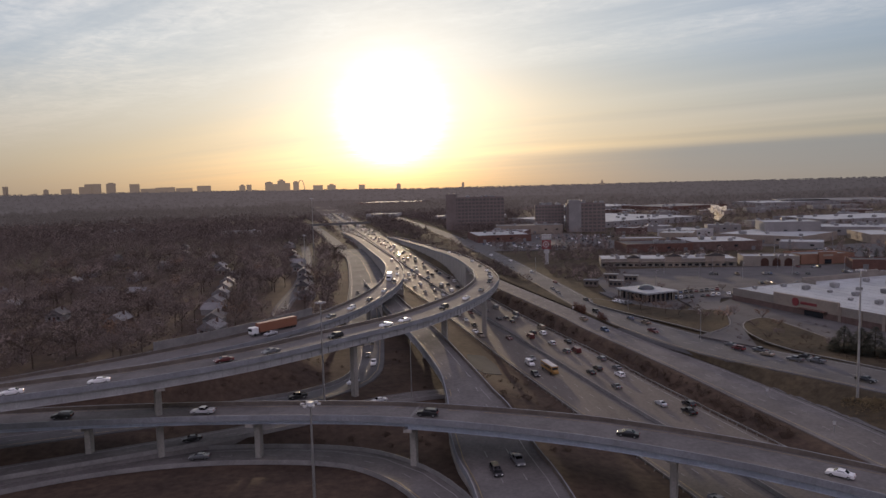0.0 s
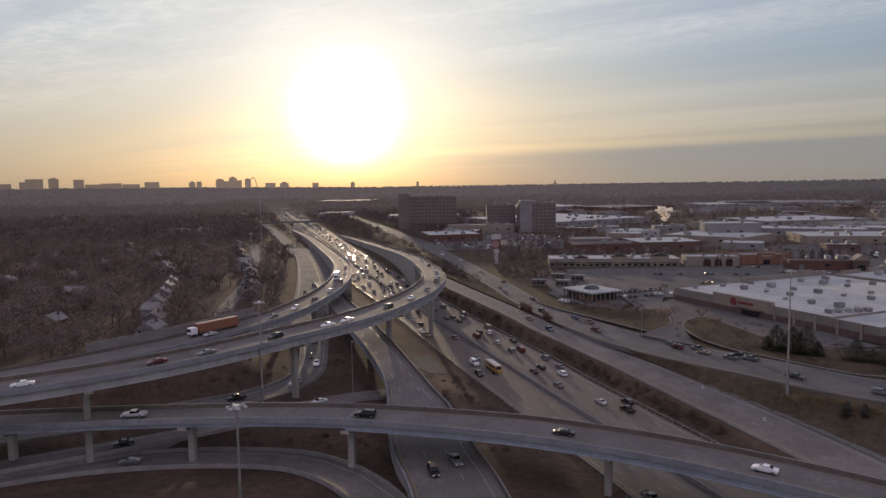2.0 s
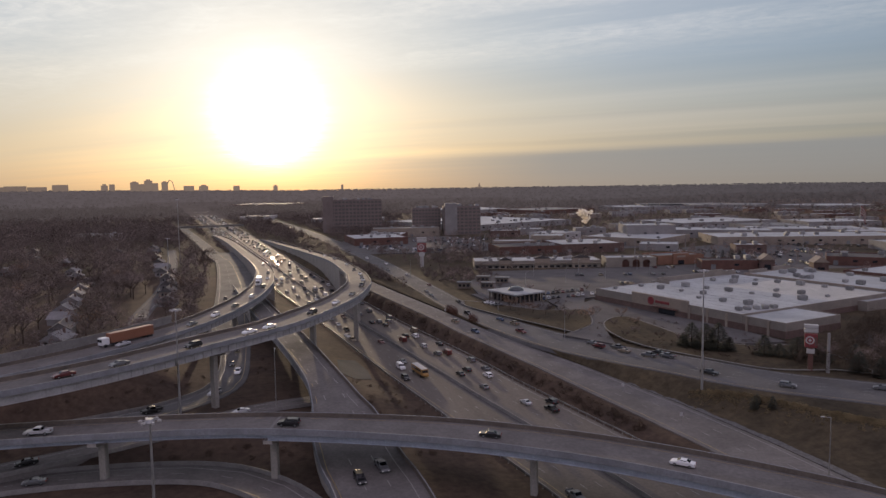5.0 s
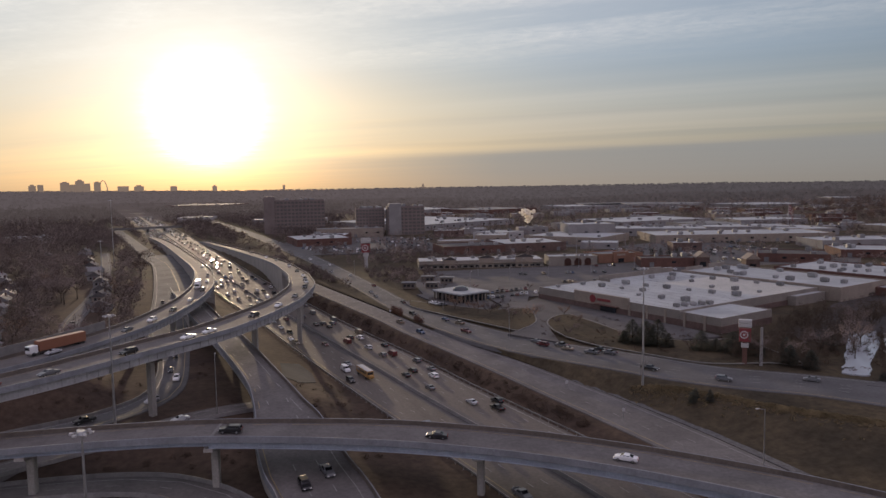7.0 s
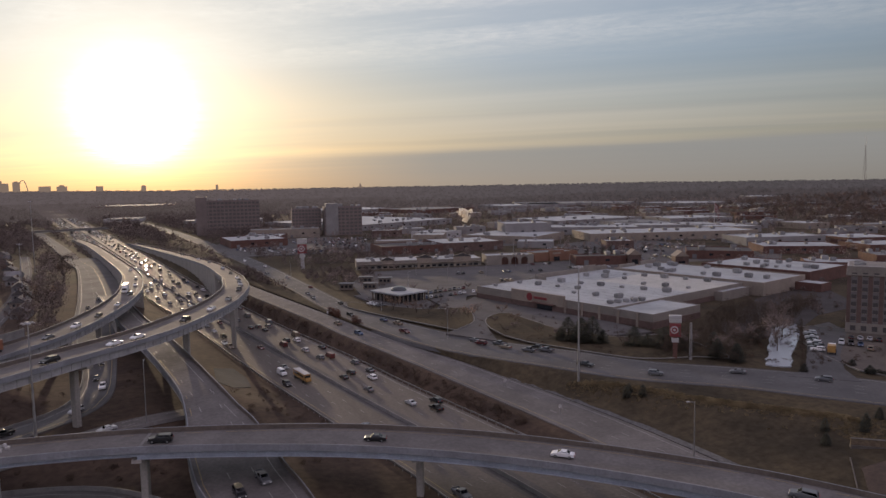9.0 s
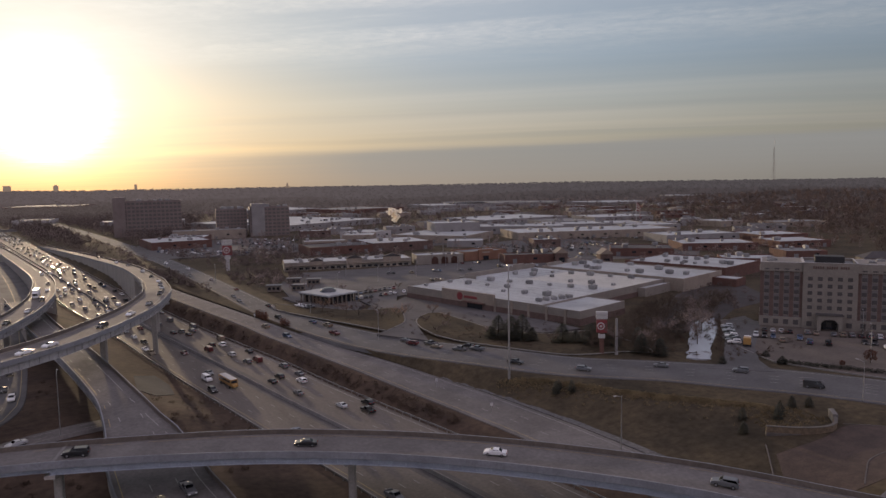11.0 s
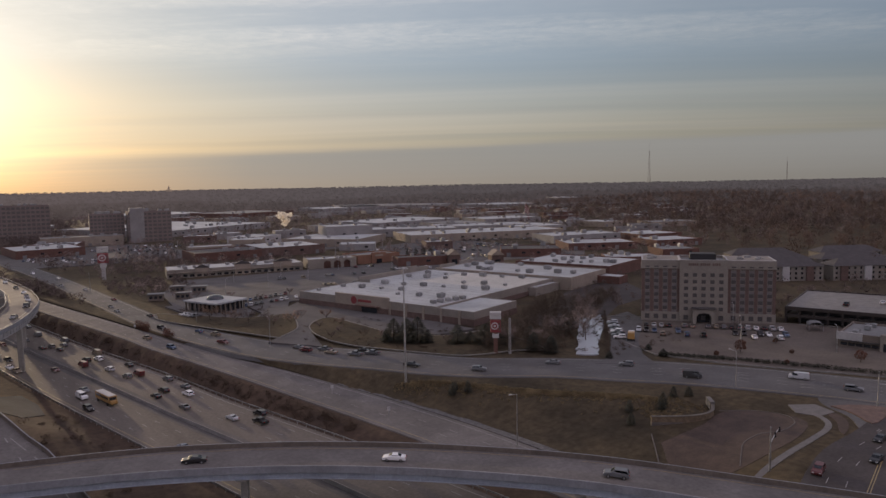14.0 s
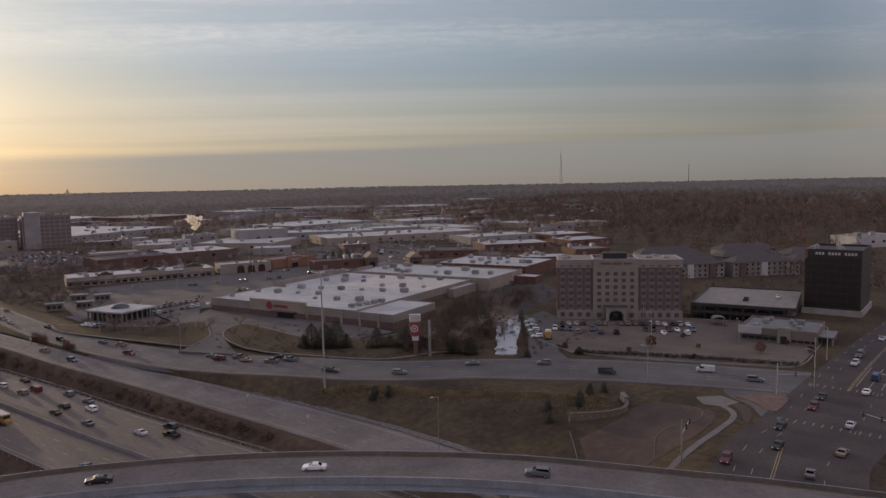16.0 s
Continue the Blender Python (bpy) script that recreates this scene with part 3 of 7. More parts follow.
bm = bmesh.new(); jersey(bm, LINES["highway"], 1.0)
solo("median_barrier", bm, M["barrier"], "long weathered concrete median barrier of the motorway", "barrier", "structure")
for key, side in (("loop_ramp", 1), ("loop_ramp", -1), ("left_ramp", -1), ("left_road", 1)):
    bm = bmesh.new(); jersey(bm, LINES[key], lambda w, s=side: s * (w + 0.1))
    solo("concrete_barrier", bm, M["barrier"], "weathered concrete barrier along a ramp", "barrier", "structure")
def guardrail(key, side, label):
    c = LINES[key]
    g = thing("guardrail", label, "guardrail", kind="structure")
    bm = bmesh.new()
    o = lambda w: side * (w + 0.5)
    sweep(bm, c, [(lambda w: o(w) - 0.05, 0.45), (lambda w: o(w) - 0.05, 0.78), (lambda w: o(w) + 0.05, 0.78), (lambda w: o(w) + 0.05, 0.45)])
    part("rail", bm, M["steel"], g)
    bm = bmesh.new()
    for s in np.arange(1, min(c["s"][-1], 520), 4.0):
        w = np.interp(s, c["s"], c["w"])
        x, y, z, a = place_on(c, s, side * (w + 0.5))
        box(bm, x - 0.08, y - 0.08, z - 0.7, x + 0.08, y + 0.08, z + 0.75)
    part("posts", bm, M["steel"], g)
guardrail("highway", -1, "steel guardrail along the motorway's grass bank")
guardrail("highway", 1, "steel guardrail along the motorway's inner edge")


# ---- flyovers ----
def flyover(key, name, label, wall_from, piers, girders, cap_half, pier_w=1.9, wall_to=0.0, steel="girder", earth=False, deep=2.35, shallow=(0.0, 0.0)):
    c = FLY[key]
    n = len(c["s"])
    iw = int(np.searchsorted(c["s"], wall_from)) if wall_from else n
    i_start = int(np.searchsorted(c["s"], wall_to)) if wall_to else 0
    root = thing(name, label, "flyover", kind="structure")
    dp = lambda s: shallow[1] if s < shallow[0] else deep
    bm = bmesh.new()
    sweep(bm, c, [(lambda w: -w, 0.0), (lambda w: w, 0.0), (lambda w: w, -0.35), (lambda w: -w, -0.35)])
    deck = part("deck", bm, M["concrete_deck"], root, "worn concrete road deck")
    for side in (-1, 1):
        bm = bmesh.new()
        f = lambda w, s=side: s * (w + 0.12)
        sweep(bm, c, [(lambda w: f(w) - 0.28, -0.35), (lambda w: f(w) - 0.14, 1.0), (lambda w: f(w) + 0.14, 1.0), (lambda w: f(w) + 0.28, -0.35)])
        part("parapet", bm, M["parapet"], root, "pale blue-grey concrete parapet")
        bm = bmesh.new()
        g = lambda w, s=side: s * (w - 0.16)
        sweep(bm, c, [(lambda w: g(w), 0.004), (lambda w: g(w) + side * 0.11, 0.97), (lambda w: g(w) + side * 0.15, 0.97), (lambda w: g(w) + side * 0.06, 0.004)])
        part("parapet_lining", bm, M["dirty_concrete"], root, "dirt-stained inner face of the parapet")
    gm = max(abs(g) for g in girders)
    for o in girders:
        bm = bmesh.new()
        web = lambda u, o=o: (lambda w: o / gm * (w - 0.4) + u)
        ij = int(np.searchsorted(c["s"], shallow[0])) if shallow[0] else i_start
        for ia, ib, dd in ((i_start, ij + 1, shallow[1]), (ij, iw + 1 if iw < n else n, deep)):
            if ib - ia > 1:
                sweep(bm, c, [(web(-0.3), -dd), (web(0.3), -dd), (web(0.3), 0.1 - dd), (web(0.06), 0.1 - dd), (web(0.06), -0.36), (web(-0.06), -0.36), (web(-0.06), 0.1 - dd), (web(-0.3), 0.1 - dd)], ia, ib)
        if abs(o) == max(abs(g) for g in girders):
            sgn = 1 if o > 0 else -1
            for s in np.arange(2 + wall_to, c["s"][min(iw, n - 1)], 3.0):
                x, y, z, a = place_on(c, s, sgn * (np.interp(s, c["s"], c["w"]) - 0.26))
                ca, sa = math.cos(radians(a)), math.sin(radians(a))
                vs = [(x + ca * u * 0.09 - sa * v * 0.09, y + sa * u * 0.09 + ca * v * 0.09) for u, v in ((-1, -1), (1, -1), (1, 1), (-1, 1))]
                lo = [bm.verts.new((*p, z - dp(s) + 0.11)) for p in vs]
                hi = [bm.verts.new((*p, z - 0.37)) for p in vs]
                for i in range(4):
                    bm.faces.new((lo[i], lo[(i + 1) % 4], hi[(i + 1) % 4], hi[i]))
        part("girder", bm, M[steel], root, "grey plate girder")
    for i0, i1 in ((iw, n), (0, i_start + 1)):
        if i1 - i0 < 2 or (earth and i0 == 0):
            continue
        for side in (-1, 1):
            bm = bmesh.new()
            rows = []
            for i in range(i0, i1):
                o = side * (c["w"][i] + 0.05)
                x, y = c["p"][i, 0] + c["n"][i, 0] * o, c["p"][i, 1] + c["n"][i, 1] * o
                x2, y2 = x - c["n"][i, 0] * side * 0.5, y - c["n"][i, 1] * side * 0.5
                zt = c["p"][i, 2] - 0.36
                rows.append([bm.verts.new(p) for p in ((x, y, zt), (x, y, min(-7.5, zt - 0.5)), (x2, y2, min(-7.5, zt - 0.5)), (x2, y2, zt))])
            for a, b in zip(rows, rows[1:]):
                for k in range(4):
                    bm.faces.new((a[k], a[(k + 1) % 4], b[(k + 1) % 4], b[k]))
            bm.faces.new(rows[0]); bm.faces.new(rows[-1])
            bmesh.ops.recalc_face_normals(bm, faces=bm.faces)
            part("retaining_wall", bm, M["concrete_wall"], root, "pale concrete retaining wall")
    for s in piers:
        x, y, z, a = place_on(c, s, 0)
        bot = gz(x, y) - 0.5
        m = pose(x, y, 0, 0, 0, a)
        bm = bmesh.new()
        top = z - dp(s) - 0.01
        sec = [(-cap_half, top), (cap_half, top), (cap_half, top - 0.7), (pier_w * 0.7, top - 1.7), (-pier_w * 0.7, top - 1.7), (-cap_half, top - 0.7)]
        fr = [bm.verts.new((-0.95, u, v)) for u, v in sec]
        bk = [bm.verts.new((0.95, u, v)) for u, v in sec]
        bm.faces.new(fr); bm.faces.new(bk[::-1])
        for i in range(6):
            bm.faces.new((fr[i], bk[i], bk[(i + 1) % 6], fr[(i + 1) % 6]))
        bmesh.ops.recalc_face_normals(bm, faces=bm.faces)
        cap = part("pier_cap", bm, M["concrete_wall"], root); cap.matrix_local = m
        bm = boxed(-0.75, -pier_w / 2, bot, 0.75, pier_w / 2, top - 1.66, bevel=0.15)
        col = part("pier", bm, M["concrete_wall"], root, "tall concrete pier"); col.matrix_local = m
    for i0 in ([iw] if iw < n else []) + ([i_start] if i_start else []):
        x, y, z, a = place_on(c, c["s"][i0], 0)
        w = c["w"][i0]
        ab = part("abutment", boxed(-0.6, -w, min(-7.5, z - 4), 0.6, w, z - 0.4), M["concrete_wall"], root, "concrete abutment wall")
        ab.matrix_local = pose(x, y, 0, 0, 0, a)
    bm = bmesh.new()
    dashes(bm, c, lambda w: w - 1.2, 0.18, 12, 0, up=0.02)
    part("edge_line", bm, M["paint_yellow"], root)
    bm = bmesh.new()
    dashes(bm, c, lambda w: -w + 2.4, 0.18, 12, 0, up=0.02)
    part("edge_line", bm, M["paint_white"], root)
    return root


def run_at(c, x, y):
    return float(c["s"][np.argmin(np.hypot(c["p"][:, 0] - x, c["p"][:, 1] - y))])


c1, c2, c3 = FLY["near_flyover"], FLY["high_flyover"], FLY["far_flyover"]
flyover("near_flyover", "near_flyover", "long curved steel girder flyover with concrete deck", None, [run_at(c1, *p) for p in ((-130, 163), (-86, 166), (-44.5, 163), (-8.8, 157.5), (47.5, 144.5), (100, 101))], (-6.0, -2, 2, 6.0), 5.4, deep=1.8, shallow=(run_at(c1, -8, 156.8), 1.25))
flyover("high_flyover", "high_flyover", "tall curving flyover crossing above the motorway", run_at(c2, 17, 440), [run_at(c2, *p) for p in ((-115, 146), (-71, 165.5), (-28.5, 205), (-1, 246), (17.5, 306), (20.5, 352), (20, 400))], (-5.9, 0, 5.9), 6.0, steel="girder_pale")
flyover("far_flyover", "far_flyover", "curving flyover ramp beside the wooded houses", run_at(c3, -31, 415), [run_at(c3, *p) for p in ((-43, 268), (-33, 305), (-28, 350), (-28.5, 388))], (-5.9, 0, 5.9), 6.0, wall_to=run_at(c3, -66, 234), steel="girder_pale", earth=True)
c4 = FLY["middle_ramp"]
flyover("middle_ramp", "middle_ramp", "concrete ramp bridge climbing between the flyovers", run_at(c4, -26, 330), [run_at(c4, *p) for p in ((0, 220), (-7, 250))], (-4.3, 0, 4.3), 4.5, wall_to=run_at(c4, 5, 197), steel="girder_pale")
bm = bmesh.new()
dashes(bm, c4, -2.6, 0.2); dashes(bm, c4, 2.6, 0.2)
solo("road_markings", bm, M["paint_white"], "dashed white lane lines on the ramp", "markings", "structure")
s_j = run_at(c1, -8, 156.8)
bm = bmesh.new()
x, y, z, a = place_on(c1, s_j, 0)
box(bm, -0.3, -5.2, 0.005, 0.3, 5.2, 0.03)
joint = solo("expansion_joint", bm, M["barrier"], "pale expansion joint across the flyover deck", "joint", "structure", m=pose(x, y, z, 0, 0, a))


def bank_between(ca, sa, cb, sb, y0, y1):
    """Grass bank from the edge of one road down to the edge of the next."""
    A = ca["p"][:, :2] + ca["n"] * (sa * (ca["w"] + 0.1))[:, None]
    bm = bmesh.new()
    rows = []
    for i in range(len(cb["s"])):
        if not y0 < cb["p"][i, 1] < y1:
            continue
        b = cb["p"][i, :2] + cb["n"][i] * sb * (cb["w"][i] + 0.2)
        j = int(np.argmin(np.hypot(A[:, 0] - b[0], A[:, 1] - b[1])))
        a = A[j]
        if (a - b) @ (cb["n"][i] * sb) < 0.3:
            a = b + cb["n"][i] * sb * 0.3
        za, zb = ca["p"][j, 2] - 0.06, cb["p"][i, 2] - 0.06
        f = min(1.0, max(0.0, (cb["p"][i, 1] - 196) / 50))
        row = []
        for u, v in ((0, 0), (0.2, 0.15), (0.5, 0.5), (0.8, 0.87), (1, 1)):
            q = b + (a - b) * u
            row.append(bm.verts.new((*q, f * (zb + (za - zb) * v) + ((1 - f) * (gz(*q) - 0.05 - 1.2 * (1 - f)) if f < 1 else 0))))
        rows.append(row)
    for r, s in zip(rows, rows[1:]):
        for k in range(4):
            bm.faces.new((r[k], r[k + 1], s[k + 1], s[k]))
    bmesh.ops.recalc_face_normals(bm, faces=bm.faces)
    for f in bm.faces:
        f.smooth = True
    ob = solo("grass_bank", bm, M["grass"], "dry grass bank between the slip road and the street", "bank", "structure")
    md = ob.modifiers.new("thick", "SOLIDIFY"); md.thickness, md.offset = 0.5, -1
    return ob


bank_between(LINES["arterial"], 1, LINES["outer_ramp"], -1, 192, 620)


# dark shoulder along the motorway's median, gravel beside the slip road
bm = bmesh.new()
c = LINES["highway"]
sweep(bm, c, [(-1.9, 0.012), (3.6, 0.012), (3.6, -0.05), (-1.9, -0.05)], 0, int(np.searchsorted(c["s"], 700)))
solo("median_shoulder", bm, M["asphalt"], "dark shoulder strip along the median barrier", "road", "structure")
bm = bmesh.new()
c = LINES["outer_ramp"]
sweep(bm, c, [(lambda w: -w - 0.65, -0.12), (lambda w: -w - 3.4, -0.2), (lambda w: -w - 3.2, -0.6), (lambda w: -w - 0.7, -0.6)], 4, int(np.searchsorted(c["s"], 168)))
solo("gravel_strip", bm, M["gravel"], "strip of grey gravel beside the slip road", "gravel", "structure")
bm = bmesh.new()
i0, i1 = int(np.searchsorted(c3["s"], run_at(c3, -93, 218.5))), int(np.searchsorted(c3["s"], run_at(c3, -44, 266)))
sweep(bm, c3, [(lambda w: w + 0.45, -1.0), (lambda w: w + 0.45, 3.6), (lambda w: w + 0.75, 3.6), (lambda w: w + 0.75, -1.0)], i0, i1)
solo("noise_wall", bm, M["barrier"], "tall grey concrete wall along the ramp above the houses", "wall", "structure")


def overpass(x, y, ang, half):
    root = thing("overpass", "low concrete street overpass across the motorway", "bridge", kind="structure", m=pose(x, y, 0, 0, 0, ang))
    part("deck", boxed(-half, -7, 0.2, half, 7, 1.0), M["concrete_deck"], root)
    for k in (-1, 1):
        part("parapet", boxed(-half, k * 7 - 0.2, 1.0, half, k * 7 + 0.2, 2.0), M["barrier"], root)
        part("girder", boxed(-half, k * 6 - 0.3, -0.9, half, k * 6 + 0.3, 0.2), M["girder_pale"], root)
    for u in (-half * 0.5, 0.0, half * 0.5):
        part("pier", boxed(u - 0.6, -5.5, -7, u + 0.6, 5.5, 0.2, bevel=0.1), M["concrete_wall"], root)


overpass(-180, 1192, 25, 51)


def gore(ca, sa, cb, sb, y0, y1):
    """Paved wedge from the edge of one road to the wall of the next."""
    B = cb["p"][:, :2] + cb["n"] * (sb * (cb["w"] + 0.3))[:, None]
    bm = bmesh.new()
    rows = []
    for i in range(len(ca["s"])):
        if not y0 < ca["p"][i, 1] < y1:
            continue
        a = ca["p"][i, :2] + ca["n"][i] * sa * (ca["w"][i] - 0.2)
        b = B[int(np.argmin(np.abs(B[:, 1] - a[1])))]
        z = ca["p"][i, 2] - 0.03
        rows.append([bm.verts.new((*a, z)), bm.verts.new((b[0], a[1], z)), bm.verts.new((b[0], a[1], z - 0.9)), bm.verts.new((*a, z - 0.9))])
    for r, s in zip(rows, rows[1:]):
        for k in range(4):
            bm.faces.new((r[k], r[(k + 1) % 4], s[(k + 1) % 4], s[k]))
    bmesh.ops.recalc_face_normals(bm, faces=bm.faces)
    solo("road_gore", bm, M["asphalt_old"], "paved wedge between the ramp and the flyover wall", "road", "structure")


gore(LINES["left_ramp"], 1, FLY["far_flyover"], 1, 318, 720)


# ---- buildings ----
def unit_mesh():
    bm = bmesh.new()
    box(bm, -1.1, -0.8, 0.15, 1.1, 0.8, 1.3, bevel=0.06)
    box(bm, -0.9, -0.6, 0.0, 0.9, 0.6, 0.15)
    tube(bm, (-0.45, 0, 1.3), (-0.45, 0, 1.42), 0.42, 0.42, 10)
    tube(bm, (0.5, 0, 1.3), (0.5, 0, 1.42), 0.42, 0.42, 10)
    me = bpy.data.meshes.new("rooftop_unit"); bm.to_mesh(me); bm.free(); me.materials.append(M["unit"])
    return me


UNIT = unit_mesh()


def pane_mesh(name, w, h, material, frame_mat=None, depth=0.12):
    bm = bmesh.new()
    box(bm, -w / 2, -0.02, 0, w / 2, depth, h)
    me = bpy.data.meshes.new(name); bm.to_mesh(me); bm.free(); me.materials.append(M[material])
    return me


def shell(root, w, d, h, wall, roof, parapet=0.9, t=0.4, x0=0.0, y0=0.0, zb=-0.6, label="", rl=""):
    """Walls with a parapet and a flat roof let in behind it; origin at the front left corner."""
    bm = bmesh.new()
    box(bm, x0, y0, zb, x0 + w, y0 + t, h + parapet)
    box(bm, x0, y0 + d - t, zb, x0 + w, y0 + d, h + parapet)
    box(bm, x0, y0 + t, zb, x0 + t, y0 + d - t, h + parapet)
    box(bm, x0 + w - t, y0 + t, zb, x0 + w, y0 + d - t, h + parapet)
    a = part("wall", bm, M[wall], root, label)
    b = part("roof", boxed(x0 + t, y0 + t, h - 0.4, x0 + w - t, y0 + d - t, h), M[roof], root, rl)
    return a, b


def coping(root, w, d, h, material, x0=0.0, y0=0.0):
    bm = bmesh.new()
    o, t = 0.08, 0.5
    box(bm, x0 - o, y0 - o, h, x0 + w + o, y0 + t, h + 0.14)
    box(bm, x0 - o, y0 + d - t, h, x0 + w + o, y0 + d + o, h + 0.14)
    box(bm, x0 - o, y0 + t, h, x0 + t, y0 + d - t, h + 0.14)
    box(bm, x0 + w - t, y0 + t, h, x0 + w + o, y0 + d - t, h + 0.14)
    part("coping", bm, M[material], root)


def units(root, n, w, d, h, x0=0.0, y0=0.0, size=1.0):
    for _ in range(n):
        s = size * random.uniform(0.8, 1.5)
        share("rooftop_unit", UNIT, root, pose(x0 + random.uniform(0.08, 0.92) * w, y0 + random.uniform(0.12, 0.88) * d, h, 0, 0, random.choice((0, 90))) @ Matrix.Scale(s, 4))


WINDOW = pane_mesh("window", 3.0, 1.6, "glass")
DOCK = pane_mesh("door", 3.2, 3.4, "roof_grey")
OCCUPIED = []


def far_block(x, y, ang, w, d, h, wall, roof, n):
    base = gz(x, y)
    h = 4.2 + 0.36 * h
    ang = max(-50, min(30, ang))
    words = {"wall_white": "white-walled", "wall_grey": "grey concrete", "wall_tan": "tan", "brick": "red brick", "brick_dark": "dark brick"}[wall]
    tops = {"roof_white": "a bright white flat roof", "roof_grey": "a grey flat roof", "roof_dark": "a dark flat roof"}[roof]
    root = thing("warehouse", f"low {words} commercial building with {tops}", "building", "low flat-roofed buildings", pose(x, y, base, 0, 0, ang))
    shell(root, w, d, h - base * 0.6, wall, roof, 0.6)
    units(root, n, w, d, h - base * 0.6, size=1.6)
    k = int(w / 12)
    for i in range(k):
        share("door" if i % 3 == 0 else "window", DOCK if i % 3 == 0 else WINDOW, root, pose((i + 0.5) * w / k, -0.05, 0.2 if i % 3 == 0 else h * 0.45))
    OCCUPIED.append((x, y, ang, w, d))
    return root


far_block(316, 697, -11, 51, 40, 33, 'wall_grey', 'roof_white', 2)
far_block(384, 726, -28.8, 100, 55, 11, 'wall_grey', 'roof_white', 14)
far_block(375, 621, -13.6, 177, 67, 9, 'wall_tan', 'roof_white', 12)
far_block(474, 721, -23.9, 118, 59, 9, 'wall_grey', 'roof_white', 8)
far_block(461, 851, 9.7, 156, 105, 9, 'wall_grey', 'roof_white', 6)
far_block(510, 752, -1.5, 66, 74, 9, 'wall_grey', 'roof_grey', 4)
far_block(612, 809, -8.6, 94, 73, 9, 'wall_grey', 'roof_white', 4)
far_block(471, 512, -11.4, 78, 43, 8, 'wall_grey', 'roof_white', 6)
far_block(434, 453, -27.4, 62, 44, 4, 'brick_dark', 'roof_white', 5)
far_block(732, 1539, -19.3, 211, 186, 10, 'wall_grey', 'roof_grey', 3)
far_block(985, 1256, 5.7, 140, 148, 10, 'wall_grey', 'roof_white', 3)
far_block(668, 634, 1.7, 37, 45, 8, 'wall_tan', 'roof_white', 2)
far_block(1390, 1486, -23.4, 101, 122, 12, 'wall_grey', 'roof_white', 1)
far_block(539, 643, -9.2, 64, 70, 8, 'wall_grey', 'roof_white', 3)
far_block(377, 356, -38.0, 36, 26, 4, 'brick_dark', 'roof_white', 4)
far_block(553, 477, -12.0, 52, 50, 4, 'brick_dark', 'roof_white', 3)
far_block(511, 421, -15.6, 48, 41, 4, 'brick_dark', 'roof_white', 3)
far_block(452, 367, -27.2, 30, 30, 3, 'brick_dark', 'roof_grey', 3)
far_block(996, 1291, -23.5, 109, 130, 10, 'wall_grey', 'roof_white', 2)
far_block(728, 1524, -19.7, 102, 122, 10, 'wall_grey', 'roof_white', 2)
far_block(872, 1519, -46.2, 115, 138, 10, 'wall_grey', 'roof_grey', 2)
far_block(1474, 1528, -49.6, 130, 145, 10, 'wall_grey', 'roof_white', 1)
far_block(197, 914, 45.1, 198, 202, 9, 'wall_grey', 'roof_white', 26)
far_block(266, 1472, 16.3, 159, 169, 10, 'wall_grey', 'roof_white', 3)
far_block(422, 1379, 21.0, 162, 146, 10, 'brick_dark', 'roof_grey', 3)
far_block(654, 1468, 4.2, 119, 124, 10, 'wall_grey', 'roof_white', 3)
far_block(261, 685, -72.8, 83, 77, 8, 'wall_tan', 'roof_white', 4)
far_block(33, 732, 7.6, 57, 68, 8, 'brick_dark', 'roof_white', 6)
far_block(152, 591, 0.3, 57, 42, 7, 'brick_dark', 'roof_dark', 3)
far_block(208, 591, 0.1, 58, 58, 9, 'brick', 'roof_white', 5)
far_block(214, 705, -24.2, 32, 39, 9, 'wall_tan', 'roof_white', 3)
far_block(43, 791, -15.6, 44, 53, 7, 'brick_dark', 'roof_white', 6)
far_block(-317, 2430, -13.9, 203, 244, 10, 'brick_dark', 'roof_grey', 3)
far_block(-164, 1430, -8.6, 59, 71, 9, 'wall_white', 'roof_grey', 2)
far_block(246, 725, 30.5, 44, 37, 9, 'wall_white', 'roof_white', 2)


def overlaps(x, y, w, d):
    return any(math.hypot(x + w / 2 - bx - bw / 2, y + d / 2 - by - bd / 2) < 0.62 * max(w, d) + 0.62 * max(bw, bd) for bx, by, ba, bw, bd in OCCUPIED)


def more_sheds():
    """Smaller shops and workshops filling the blocks between the large sheds."""
    rr = random.Random(41)
    made = 0
    while made < 62:
        dist, az = rr.uniform(480, 1650), radians(rr.uniform(11, 52))
        x, y = dist * math.sin(az), dist * math.cos(az)
        if y < 430 or (x > 100 and y < 500 and x < 340):
            continue
        w, d = rr.uniform(22, 70), rr.uniform(16, 38)
        if overlaps(x, y, w, d):
            continue
        far_block(x, y, -math.degrees(az) * 0.6 + rr.choice((-14, 0, 12)), w, d, rr.uniform(3, 9), rr.choice(("wall_grey", "wall_tan", "brick_dark", "wall_grey", "brick")), rr.choice(("roof_white", "roof_grey", "roof_grey", "roof_white", "roof_dark")), rr.randint(1, 4))
        made += 1


